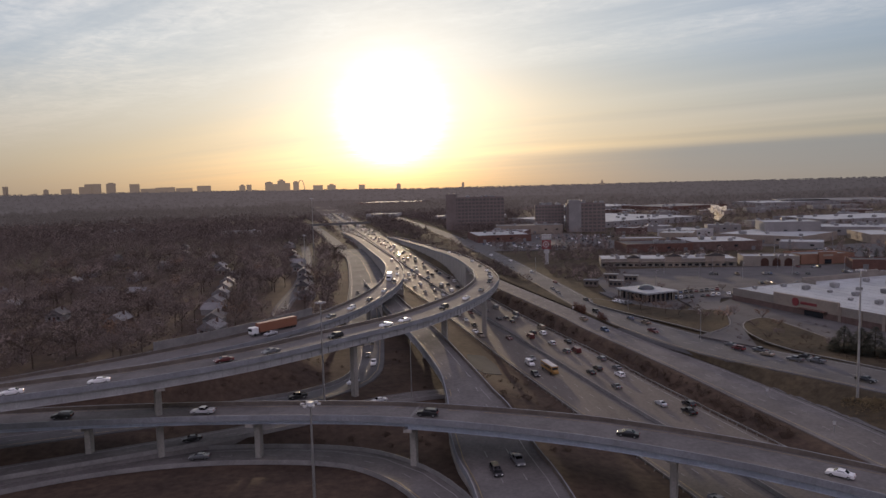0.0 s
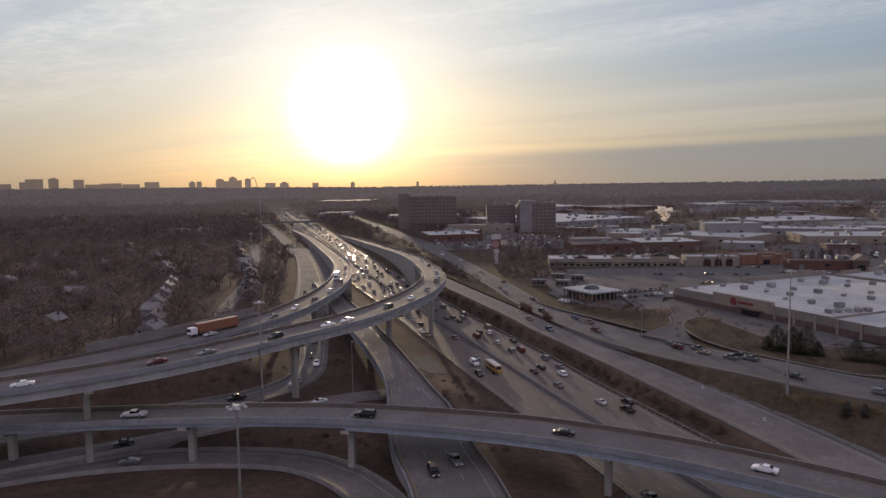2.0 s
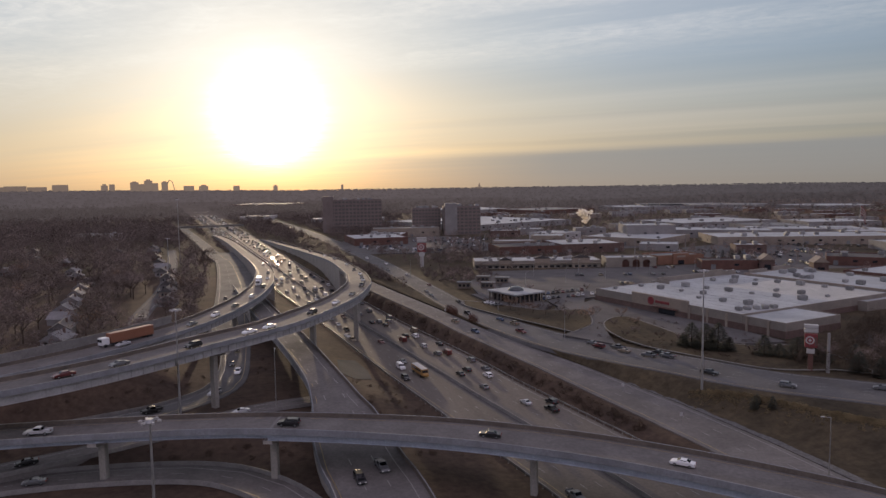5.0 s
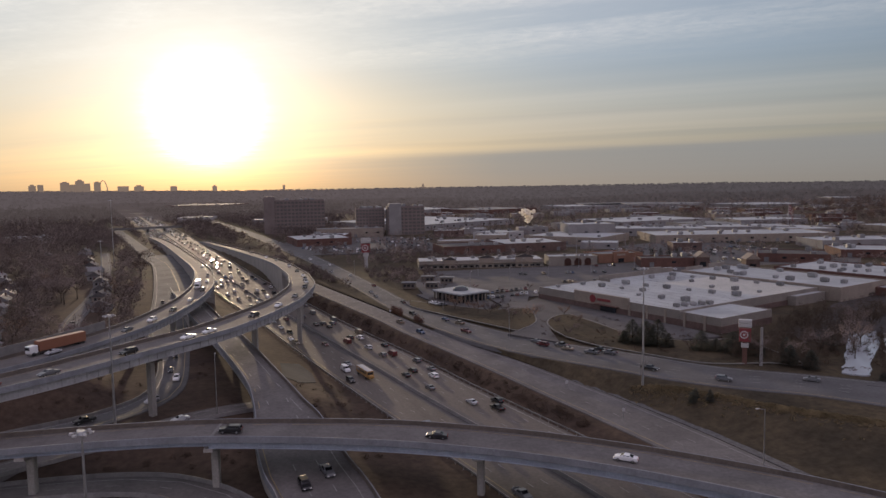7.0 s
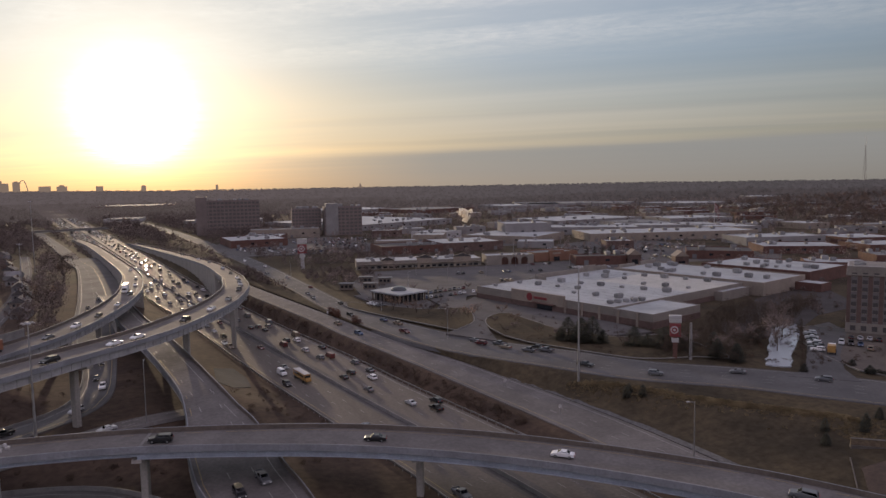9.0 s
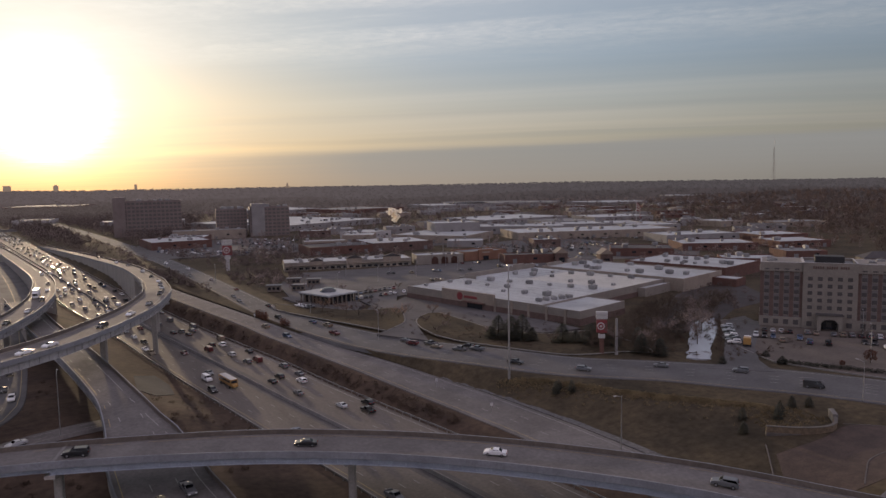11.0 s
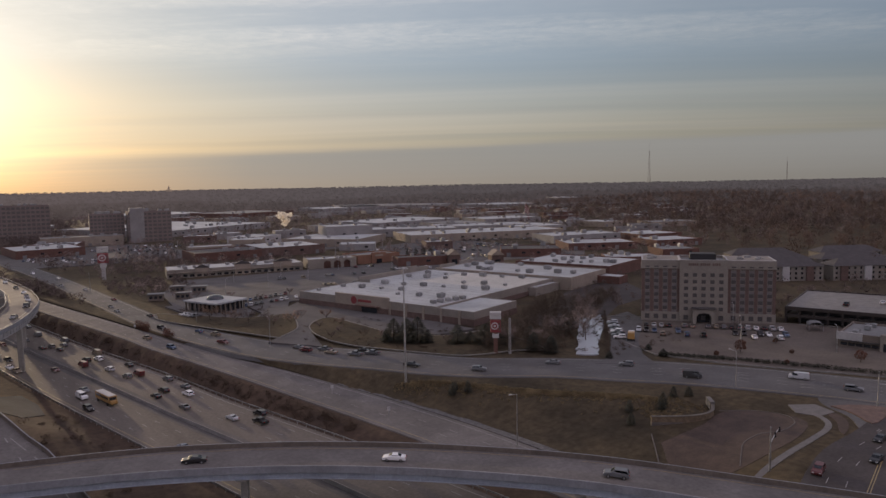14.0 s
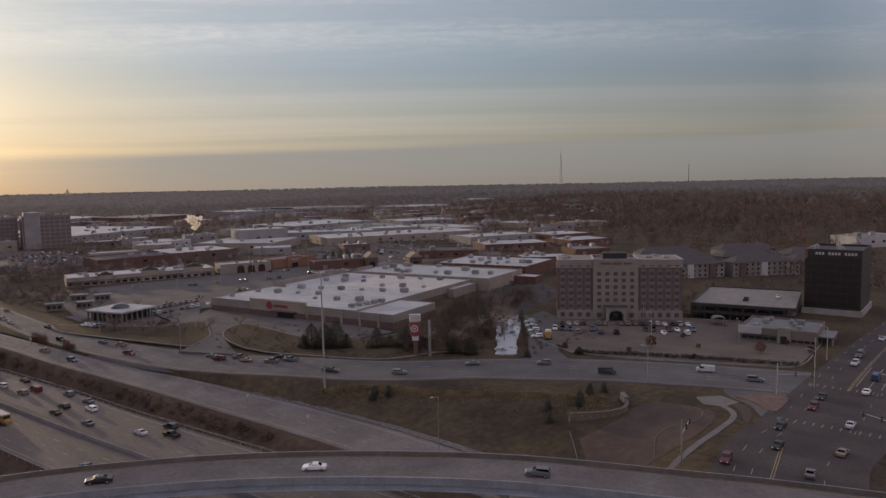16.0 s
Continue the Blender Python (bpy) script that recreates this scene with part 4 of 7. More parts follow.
def store():
    """Large shop with a white roof; x runs along its front towards the hotel, y into its depth."""
    ang = math.degrees(math.atan2(-101, 35))
    root = thing("superstore", "large tan superstore with white flat roof and red base", "store", m=pose(143.3, 349.1, 0, 0, 0, ang))
    shell(root, 90, 107, 5.9, "wall_cream", "roof_white", 0.35, label="tan rendered walls", rl="bright white membrane roof")
    shell(root, 20.2, 34.6, 5.5, "wall_cream", "roof_white", 0.3, x0=89.8, y0=0.2)
    shell(root, 4.6, 26, 4.4, "wall_cream", "roof_white", 0.3, x0=89.8, y0=80)
    part("sign_panel", boxed(27, -0.7, -0.5, 62, 0.6, 7.9, bevel=0.1), M["wall_tan"], root, "raised tan entrance panel")
    part("parapet", boxed(-0.1, 44, 5.5, 0.7, 107, 8.4, bevel=0.05), M["wall_cream"], root, "raised side parapet")
    part("parapet", boxed(-0.2, 84, 8.4, 0.8, 96, 9.6, bevel=0.05), M["wall_cream"], root, "stepped parapet crest")
    part("parapet", boxed(0.7, 43.4, 5.9, 9, 43.9, 7.6), M["wall_cream"], root, "inner roof upstand")
    for x0, x1, y in ((-0.15, 27, -0.12), (62, 110.2, -0.14)):
        part("base_course", boxed(x0, y, -0.4, x1, y + 0.3, 2.5), M["brick"], root, "red-brown brick base")
    part("base_course", boxed(26.9, -0.82, -0.4, 62.1, -0.6, 2.6), M["brick"], root, "red-brown brick base")
    part("base_course", boxed(109.9, 0, -0.4, 110.2, 34.9, 2.5), M["brick"], root, "red-brown brick base")
    part("base_course", boxed(89.9, 35, -0.4, 90.2, 79.9, 2.5), M["brick"], root, "red-brown brick base")
    for x0 in (62, 72, 82, 92, 102):
        part("pilaster", boxed(x0, -0.35, -0.4, x0 + 1.1, 0.1, 5.6), M["wall_tan"], root)
    bm = bmesh.new(); tube(bm, (40.0, -0.72, 5.2), (40.0, -0.95, 5.2), 1.9, 1.9, 24)
    part("sign_disc", bm, M["red_sign"], root, "round red sign")
    part("sign_bar", boxed(42.8, -0.95, 4.6, 51.5, -0.72, 5.8, bevel=0.08), M["red_sign"], root, "red sign bar")
    part("entrance", boxed(45, -0.86, -0.2, 55, -0.7, 3.0), M["glass"], root, "glass entrance")
    part("canopy", boxed(43, -3.0, 3.0, 57, -0.8, 3.3, bevel=0.05), M["brick_dark"], root)
    part("roof_patch", boxed(30, 62, 5.87, 89, 104, 5.92), M["roof_beige"], root, "beige weathered part of the roof")
    for i in range(26):
        x, y = 6 + (i * 37.0) % 80, 8 + (i * 23.0) % 94
        share("rooftop_unit", UNIT, root, pose(x, y, 5.9, 0, 0, 90 * (i % 2)) @ Matrix.Scale(0.9 + 0.8 * ((i * 7) % 5) / 4, 4))
    for i in range(9):
        share("rooftop_unit", UNIT, root, pose(82 + (i % 5) * 1.2, 8 + (i // 5) * 5 + (i % 5) * 4.2, 5.9, 0, 0, 20 * i) @ Matrix.Scale(1.2, 4))
    bm = bmesh.new()
    for i in range(15):
        box(bm, 0.6, 6.6 * i + 5, 5.9, 89.4, 6.6 * i + 5.1, 5.93)
    part("roof_seams", bm, M["roof_grey"], root, "welded roof seams")
    OCCUPIED.append((143.3, 349.1, ang, 110, 107))
    # neighbours that share its back wall
    r2 = thing("retail_block", "long retail block with white roof and tan walls", "store", "attached shops", pose(143.3 + 0.945 * 107.6 + 0.327 * 6, 349.1 + 0.327 * 107.6 - 0.945 * 6, 0, 0, 0, ang))
    shell(r2, 95, 46, 6.6, "wall_tan", "roof_white", 0.6, rl="white membrane roof")
    units(r2, 14, 95, 46, 6.6, size=1.4)
    part("parapet", boxed(-0.3, 4, 6.2, 0.5, 20, 8.6), M["wall_cream"], r2)
    part("parapet", boxed(-0.4, 26, 6.2, 0.6, 42, 9.2), M["wall_cream"], r2)
    shell(r2, 14, 12, 4.2, "brick_dark", "roof_white", 0.3, x0=94.8, y0=34)
    OCCUPIED.append((247, 379, ang, 95, 46))
    r3 = thing("retail_block", "retail block with white roof beyond the superstore", "store", "attached shops", pose(308.8, 374.1, 0, 0, 0, ang))
    shell(r3, 68, 52, 6.8, "brick_dark", "roof_white", 0.6, rl="white membrane roof")
    units(r3, 14, 68, 52, 6.8, size=1.3)
    OCCUPIED.append((308.8, 374.1, ang, 68, 52))


store()


def hotel():
    ang = math.degrees(math.atan2(-40.4, 34.6))
    root = thing("hotel", "eight-storey brick and cream hotel with arched entrance porch", "hotel", m=pose(243.3, 209.7, 0, 0, 0, ang))
    L, D, H = 53.2, 19.0, 25.2
    for x0, x1, y0, h in ((0, 15.6, 0.0, H), (34.6, L, 0.0, H)):
        shell(root, x1 - x0, D, h, "brick", "roof_grey", 0.9, x0=x0, y0=y0, label="red brick wing walls")
        part("cornice", boxed(x0 - 0.35, -0.4, H - 2.6, x1 + 0.35, D + 0.3, H - 2.0), M["wall_cream"], root, "cream cornice")
        part("top_band", boxed(x0 - 0.12, -0.14, H - 2.0, x1 + 0.12, D + 0.12, H + 0.95), M["wall_cream"], root, "cream top storey")
        part("base_band", boxed(x0 - 0.15, -0.2, -0.4, x1 + 0.15, D + 0.12, 4.0), M["wall_cream"], root, "cream base storey")
        coping(root, x1 - x0, D, H + 0.95, "wall_white", x0=x0)
    shell(root, 19.2, D + 0.6, H + 0.2, "wall_cream", "roof_grey", 1.0, x0=15.5, y0=-1.0, label="cream centre block")
    coping(root, 19.2, D + 0.6, H + 1.2, "wall_white", x0=15.5, y0=-1.0)
    part("penthouse", boxed(20, 6, H + 0.2, 30.5, 13, H + 3.2, bevel=0.1), M["black"], root, "dark plant room on the roof")
    win = pane_mesh("window", 1.7, 1.55, "hotel_glass")
    sill = pane_mesh("sill", 2.0, 0.12, "wall_tan", depth=0.2)
    strip = pane_mesh("pier_strip", 1.2, H - 6.6, "hotel_bay", depth=0.15)
    for x0, x1, n, y in ((0.6, 15.2, 4, -0.03), (16.4, 33.8, 5, -1.03), (35.2, 52.6, 5, -0.03)):
        for i in range(n):
            x = x0 + (i + 0.5) * (x1 - x0) / n
            for k in range(7):
                z = 4.9 + k * 2.88
                if k == 6 and y < -1:
                    continue
                w = share("window", win, root, pose(x, y - (0.14 if k == 6 else 0.02), z))
                share("sill", sill, w, pose(0, -0.05, -0.13))
            if y > -1:
                share("pier_strip", strip, root, pose(x, -0.01, 4.0) @ Matrix.Diagonal((1.75, 0.55, 1, 1)))
        for i in range(n):
            share("window", win, root, pose(x0 + (i + 0.5) * (x1 - x0) / n, y - 0.2, 1.0) @ Matrix.Diagonal((1.1, 1, 1.25, 1)))
    for i in range(16):
        w = 0.75 if i not in (5, 11) else 0.0
        if w:
            part("sign_bar", boxed(19.0 + i * 0.8, -1.16, H - 1.1, 19.0 + i * 0.8 + 0.55, -1.02, H - 0.1), M["brick"], root, "red sign lettering as bars")
    bm = bmesh.new()
    n = 14
    arch = [(-4.4, 0), (-4.4, 6.2), (4.4, 6.2), (4.4, 0), (3.0, 0)] + [(3.0 * math.cos(math.pi * i / n), 2.4 + 2.4 * math.sin(math.pi * i / n)) for i in range(n + 1)] + [(-3.0, 0)]
    fr = [bm.verts.new((25.1 + u, -5.2, v)) for u, v in arch]
    bk = [bm.verts.new((25.1 + u, -1.1, v)) for u, v in arch]
    bm.faces.new(fr); bm.faces.new(bk[::-1])
    for i in range(len(arch)):
        bm.faces.new((fr[i], bk[i], bk[(i + 1) % len(arch)], fr[(i + 1) % len(arch)]))
    bmesh.ops.recalc_face_normals(bm, faces=bm.faces)
    part("porch", bm, M["wall_cream"], root, "cream arched entrance porch")
    part("porch_roof", boxed(20.3, -5.6, 6.2, 29.9, -1.05, 6.5), M["roof_dark"], root)
    part("entrance", boxed(22.5, -1.12, 0, 27.7, -1.02, 3.6), M["glass"], root, "glass doors")
    units(root, 5, 14, 15, H, 0.8, 2)
    units(root, 6, 17, 15, H, 35, 2)
    OCCUPIED.append((243.3, 209.7, ang, L, D))


hotel()


def garage():
    root = thing("parking_deck", "low concrete parking deck with dark open sides", "parking garage", m=pose(284.5, 169, 0, 0, 0, -70))
    part("top_deck", boxed(0.3, 0.3, 6.0, 40.7, 51.7, 6.4), M["barrier"], root, "worn concrete top deck")
    for y0, y1, x0, x1 in ((0, 0.3, 0, 41), (51.7, 52, 0, 41), (0.3, 51.7, 0, 0.3), (0.3, 51.7, 40.7, 41)):
        part("parapet", boxed(x0, y0, 5.5, x1, y1, 6.9), M["bronze"], root)
        part("parapet", boxed(x0, y0, 2.5, x1, y1, 3.7), M["bronze"], root)
    part("floor_slab", boxed(0.3, 0.3, 2.9, 40.7, 51.7, 3.2), M["concrete_wall"], root)
    # solid black box in place of shade between the open floors
    part("inner_wall", boxed(4, 5, -0.3, 37, 47, 5.9), M["black"], root, "black box standing in for the shaded interior")
    col = pane_mesh("column", 0.7, 6.2, "bronze", depth=0.5)
    for i in range(8):
        share("column", col, root, pose(0.4 + i * 5.17, 0.02, -0.3))
    for i in range(9):
        share("column", col, root, pose(0.05, 2 + i * 5.3, -0.3, 0, 0, 90))
    OCCUPIED.append((284.5, 169, -70, 41, 52))
    return root


garage()


def bank():
    ang = math.degrees(math.atan2(-29.4, 8))
    root = thing("restaurant", "single-storey restaurant with pale roof and glazed front", "restaurant", m=pose(259.6, 134.6, 0, 0, 0, ang))
    shell(root, 26, 24, 4.3, "wall_brown", "roof_grey", 0.7, label="brown walls", rl="pale flat roof")
    part("sign_panel", boxed(-0.5, -0.4, 2.6, 7.6, 0.3, 5.4, bevel=0.05), M["wall_white"], root)
    part("porch_tower", boxed(13.2, -1.6, -0.3, 17.4, 0.4, 6.0, bevel=0.1), M["wall_cream"], root, "cream entrance tower")
    part("entrance", boxed(14.2, -1.68, 0, 16.4, -1.6, 2.9), M["glass"], root)
    part("canopy", boxed(26, 3, 2.8, 31, 16, 3.1), M["roof_grey"], root)
    for k in (4, 15):
        part("post", boxed(30.2, k - 0.3, -0.3, 30.8, k + 0.3, 2.8), M["wall_tan"], root)
    part("awning", boxed(1, -1.2, 2.3, 12.8, -0.05, 2.55), M["roof_dark"], root)
    for i in range(5):
        share("window", WINDOW, root, pose(1.9 + i * 2.4, -0.05, 0.6) @ Matrix.Scale(0.7, 4))
    for i in range(4):
        share("window", WINDOW, root, pose(18.6 + i * 2.1, -0.05, 0.6) @ Matrix.Scale(0.62, 4))
    for i in range(4):
        share("window", WINDOW, root, pose(26.05, 4 + i * 5, 0.7, 0, 0, 90))
    units(root, 9, 25, 23, 4.3)
    OCCUPIED.append((259.6, 134.6, ang, 31, 24))


bank()


def office_tower():
    root = thing("office_tower", "black glass office block with pale base", "office", m=pose(329, 140, 0, 0, 0, -78))
    shell(root, 22, 30, 27.6, "bronze", "roof_dark", 1.0, label="dark glass curtain walls")
    part("base_band", boxed(-0.8, -0.8, -0.3, 22.8, 30.8, 2.4), M["concrete_wall"], root, "pale stone base")
    win = pane_mesh("window", 2.15, 2.6, "bronze_glass")
    for i in range(9):
        for k in range(7):
            share("window", win, root, pose(1.6 + i * 2.35, -0.03, 3.4 + k * 3.2))
    for i in range(11):
        for k in range(7):
            share("window", win, root, pose(-0.03, 2 + i * 2.6, 3.4 + k * 3.2, 0, 0, -90))
    part("lit_panel", boxed(-0.1, -0.2, 24.4, 1.0, 6, 28.4), M["orange_wall"], root, "small golden panel")
    for i in range(13):
        if i not in (3, 8):
            part("sign_bar", boxed(4.2 + i * 1.25, -0.16, 26.2, 4.2 + i * 1.25 + 0.85, -0.04, 27.3), M["white_sign"], root)
    units(root, 5, 20, 26, 27.6)
    OCCUPIED.append((329, 140, -78, 22, 30))


office_tower()


def apartment(x, y, ang, w, d):
    root = thing("apartment_block", "three-storey pale apartment block with dark hipped roof", "apartments", "apartment blocks", pose(x, y, gz(x, y), 0, 0, ang))
    part("wall", boxed(0, 0, -0.5, w, d, 8.6), M["wall_cream"], root)
    bm = bmesh.new()
    o = 0.8
    q = [bm.verts.new(p) for p in ((-o, -o, 8.5), (w + o, -o, 8.5), (w + o, d + o, 8.5), (-o, d + o, 8.5), (d / 2, d / 2, 12.4), (w - d / 2, d / 2, 12.4))]
    for f in ((0, 1, 5, 4), (1, 2, 5), (2, 3, 4, 5), (3, 0, 4), (3, 2, 1, 0)):
        bm.faces.new([q[i] for i in f])
    part("roof", bm, M["roof_dark"], root, "dark shingle roof")
    n = int(w / 3.4)
    win = WINDOW_SMALL
    for i in range(n):
        for k in range(3):
            share("window", win, root, pose((i + 0.5) * w / n, -0.04, 0.9 + k * 2.8))
    for i in range(max(1, int(w / 14))):
        part("balcony_bay", boxed(i * 14 + 4, -1.0, -0.4, i * 14 + 8.2, 0.1, 8.4), M["wall_white" if i % 2 else "brick"], root)
    OCCUPIED.append((x, y, ang, w, d))


WINDOW_SMALL = pane_mesh("window", 1.2, 1.4, "glass")
for a in ((380, 246, -35, 42, 14), (418, 218, -32, 40, 14), (452, 196, -30, 40, 14), (405, 268, -35, 44, 14), (446, 240, -30, 44, 14), (488, 214, -30, 40, 14), (430, 292, -35, 44, 14), (486, 262, -30, 44, 14)):
    apartment(*a)


def pavilion():
    ang = -65
    root = thing("domed_pavilion", "small pavilion with white roof and glass dome", "pavilion", m=pose(89.5, 366, 0, 0, 0, ang))
    part("wall", boxed(1.4, 1.4, -0.4, 21.6, 17.6, 4.2), M["glass"], root, "glazed walls")
    col = pane_mesh("column", 0.6, 4.3, "wall_brown", depth=0.6)
    for i in range(8):
        share("column", col, root, pose(0.7 + i * 3.1, 0.2, -0.1)); share("column", col, root, pose(0.7 + i * 3.1, 17.8, -0.1))
    for i in range(5):
        share("column", col, root, pose(22.0, 3.2 + i * 3.0, -0.1))
    part("roof", boxed(-0.4, -0.4, 4.2, 23.4, 19.4, 5.1, bevel=0.15), M["roof_white"], root, "white flat roof")
    bm = bmesh.new()
    bmesh.ops.create_uvsphere(bm, u_segments=20, v_segments=10, radius=4.2)
    bmesh.ops.delete(bm, geom=[v for v in bm.verts if v.co.z < -0.3], context="VERTS")
    for v in bm.verts:
        v.co = Vector((v.co.x + 11.5, v.co.y + 9.5, v.co.z * 0.55 + 5.1))
    part("dome", bm, M["glass"], root, "dark glass dome")
    OCCUPIED.append((89.5, 366, ang, 23, 19))


pavilion()


def strip_mall():
    root = thing("strip_mall", "long cream strip of shops with gables and arches", "shops", m=pose(110.5, 500.5, 0, 0, 0, -9.6))
    shell(root, 92, 27, 5.2, "wall_cream", "roof_white", 0.35, label="cream shop fronts", rl="white flat roof")
    for x0, w, h in ((18, 9, 7.2), (44, 11, 8.2), (71, 13, 8.4)):
        part("gable_front", boxed(x0, -0.8, -0.3, x0 + w, 1.2, h - 1.2), M["wall_tan"], root)
        bm = bmesh.new()
        prism(bm, [(x0 - 0.4, -1.0), (x0 + w + 0.4, -1.0), (x0 + w + 0.4, 1.4), (x0 - 0.4, 1.4)], h - 1.2, h - 0.9)
        a = [bm.verts.new(p) for p in ((x0 - 0.2, -0.9, h - 0.89), (x0 + w + 0.2, -0.9, h - 0.89), (x0 + w / 2, -0.9, h + 1.2), (x0 - 0.2, 1.3, h - 0.89), (x0 + w + 0.2, 1.3, h - 0.89), (x0 + w / 2, 1.3, h + 1.2))]
        for f in ((0, 1, 2), (5, 4, 3), (1, 4, 5, 2), (0, 2, 5, 3), (0, 3, 4, 1)):
            bm.faces.new([a[i] for i in f])
        part("gable_roof", bm, M["roof_dark"], root, "dark gable")
    for i in range(20):
        share("shop_window", WINDOW, root, pose(2.5 + i * 4.5, -0.06 if not any(x0 - 1 < 2.5 + i * 4.5 < x0 + w + 1 for x0, w, h in ((18, 9, 7), (44, 11, 7), (71, 13, 7))) else -0.86, 0.4) @ Matrix.Scale(0.95, 4))
    part("awning", boxed(0, -1.6, 3.3, 92, -0.1, 3.6), M["wall_tan"], root)
    units(root, 16, 92, 26, 5.2, size=1.2)
    OCCUPIED.append((110.5, 500.5, -9.6, 92, 27))
    r2 = thing("arcade_shop", "cream shop with three dark arched windows", "shop", m=pose(205, 484, 0, 0, 0, -12))
    shell(r2, 36, 20, 6.2, "wall_cream", "roof_white", 0.8)
    for i in range(3):
        bm = bmesh.new()
        arch = [(-2.6, 0), (2.6, 0)] + [(2.6 * math.cos(math.pi * k / 10), 3.2 + 2.4 * math.sin(math.pi * k / 10)) for k in range(11)]
        bm.faces.new([bm.verts.new((14 + i * 7.5 + u, -0.1, v)) for u, v in arch])
        bmesh.ops.solidify(bm, geom=list(bm.faces), thickness=0.3)
        part("arched_window", bm, M["brick_dark"], r2, "dark arched opening")
    units(r2, 5, 36, 18, 6.2)
    OCCUPIED.append((205, 484, -12, 36, 20))
    r3 = thing("orange_shop", "orange-brown rendered shop with stepped parapet", "shop", m=pose(246, 486, 0, 0, 0, 3))
    shell(r3, 38, 24, 6.0, "orange_wall", "roof_grey", 0.9)
    part("entrance_block", boxed(12, -1.2, -0.3, 25, 0.6, 8.2, bevel=0.1), M["orange_wall"], r3)
    part("entrance", boxed(16, -1.28, 0, 21, -1.19, 3.2), M["glass"], r3)
    part("sign_bar", boxed(15, -1.34, 5.2, 22, -1.2, 6.6), M["wall_tan"], r3)
    units(r3, 4, 36, 20, 6.0)
    OCCUPIED.append((246, 486, 3, 38, 24))


strip_mall()


def gable_shop(x, y, ang):
    root = thing("gabled_entrance", "small gabled brick shop entrance with white trim", "shop", "gabled shop fronts", pose(x, y, 0, 0, 0, ang))
    part("wall", boxed(0, 0, -0.3, 9, 10, 7.5), M["brick"], root)
    bm = bmesh.new()
    a = [bm.verts.new(p) for p in ((-0.6, -0.6, 7.4), (9.6, -0.6, 7.4), (4.5, -0.6, 11.2), (-0.6, 10.6, 7.4), (9.6, 10.6, 7.4), (4.5, 10.6, 11.2))]
    for f in ((0, 1, 2), (5, 4, 3), (1, 4, 5, 2), (0, 2, 5, 3), (0, 3, 4, 1)):
        bm.faces.new([a[i] for i in f])
    part("roof", bm, M["wall_tan"], root)
    part("entrance", boxed(2.4, -0.1, 0, 6.6, 0.02, 4.2), M["glass"], root)
    OCCUPIED.append((x, y, ang, 9, 10))


gable_shop(318, 412, -20)
gable_shop(296, 436, -20)
far_block(262, 452, -18, 46, 18, 5, "brick_dark", "roof_dark", 3)


def big_block(name, label, x, y, ang, w, d, h, wall, cols, floors, tower=None):
    root = thing(name, label, "office", m=pose(x, y, gz(x, y), 0, 0, ang))
    shell(root, w, d, h, wall, "roof_dark", 1.2)
    win = pane_mesh("window", w / cols * 0.7, h / floors * 0.55, "office_glass")
    for i in range(cols):
        for k in range(floors):
            share("window", win, root, pose((i + 0.5) * w / cols, -0.05, (k + 0.28) * h / floors))
    if tower:
        tx, tw, th, tm = tower
        part("stair_tower", boxed(tx, -1.5, -0.4, tx + tw, d * 0.6, th, bevel=0.1), M[tm], root)
    units(root, 6, w, d, h, size=2)
    OCCUPIED.append((x, y, ang, w, d))


big_block("office_slab", "long brown ten-storey office slab with tall end tower", 1, 958, -4, 78, 30, 43, "office_brown", 16, 9, (-1, 14, 49, "office_brown"))
big_block("office_block", "grey mid-rise office with pale tower", 148, 860, -6, 46, 34, 34, "office_brown", 9, 8, (2, 15, 39, "wall_grey"))
big_block("office_block", "brown mid-rise office beside the pale tower", 112, 885, -6, 36, 30, 32, "office_brown", 9, 8)
far_block(60, 850, -5, 80, 30, 16, "wall_tan", "roof_grey", 4)
far_block(-20, 1180, -5, 120, 40, 14, "wall_grey", "roof_white", 5)


# ---- houses among the trees ----
def house(x, y, ang, w=9.0, d=12.0, wall="wall_white", tint="roof_grey"):
    b = gz(x, y)
    root = thing("house", "small bungalow with a pale shingled gable roof", "house", "bungalows among the trees", pose(x, y, b, 0, 0, ang))
    part("wall", boxed(-w / 2, -d / 2, -0.5, w / 2, d / 2, 3.0), M[wall], root)
    bm = bmesh.new()
    o = 0.5
    a = [bm.verts.new(p) for p in ((-w / 2 - o, -d / 2 - o, 2.9), (w / 2 + o, -d / 2 - o, 2.9), (0, -d / 2 - o, 5.9), (-w / 2 - o, d / 2 + o, 2.9), (w / 2 + o, d / 2 + o, 2.9), (0, d / 2 + o, 5.9))]
    for f in ((0, 1, 2), (5, 4, 3), (1, 4, 5, 2), (0, 2, 5, 3), (0, 3, 4, 1)):
        bm.faces.new([a[i] for i in f])
    roof = part("roof", bm, M[tint], root)
    part("chimney", boxed(1.2, 1.0, 3.5, 2.0, 1.8, 6.6), M["brick"], roof)
    for i in (-1, 1):
        share("window", WINDOW_SMALL, root, pose(i * w * 0.25, -d / 2 - 0.05, 0.9))
    part("door", boxed(-0.5, -d / 2 - 0.06, 0, 0.5, -d / 2 + 0.02, 2.05), M["brick_dark"], root)
    OCCUPIED.append((x - w / 2, y - d / 2, 0, w, d))


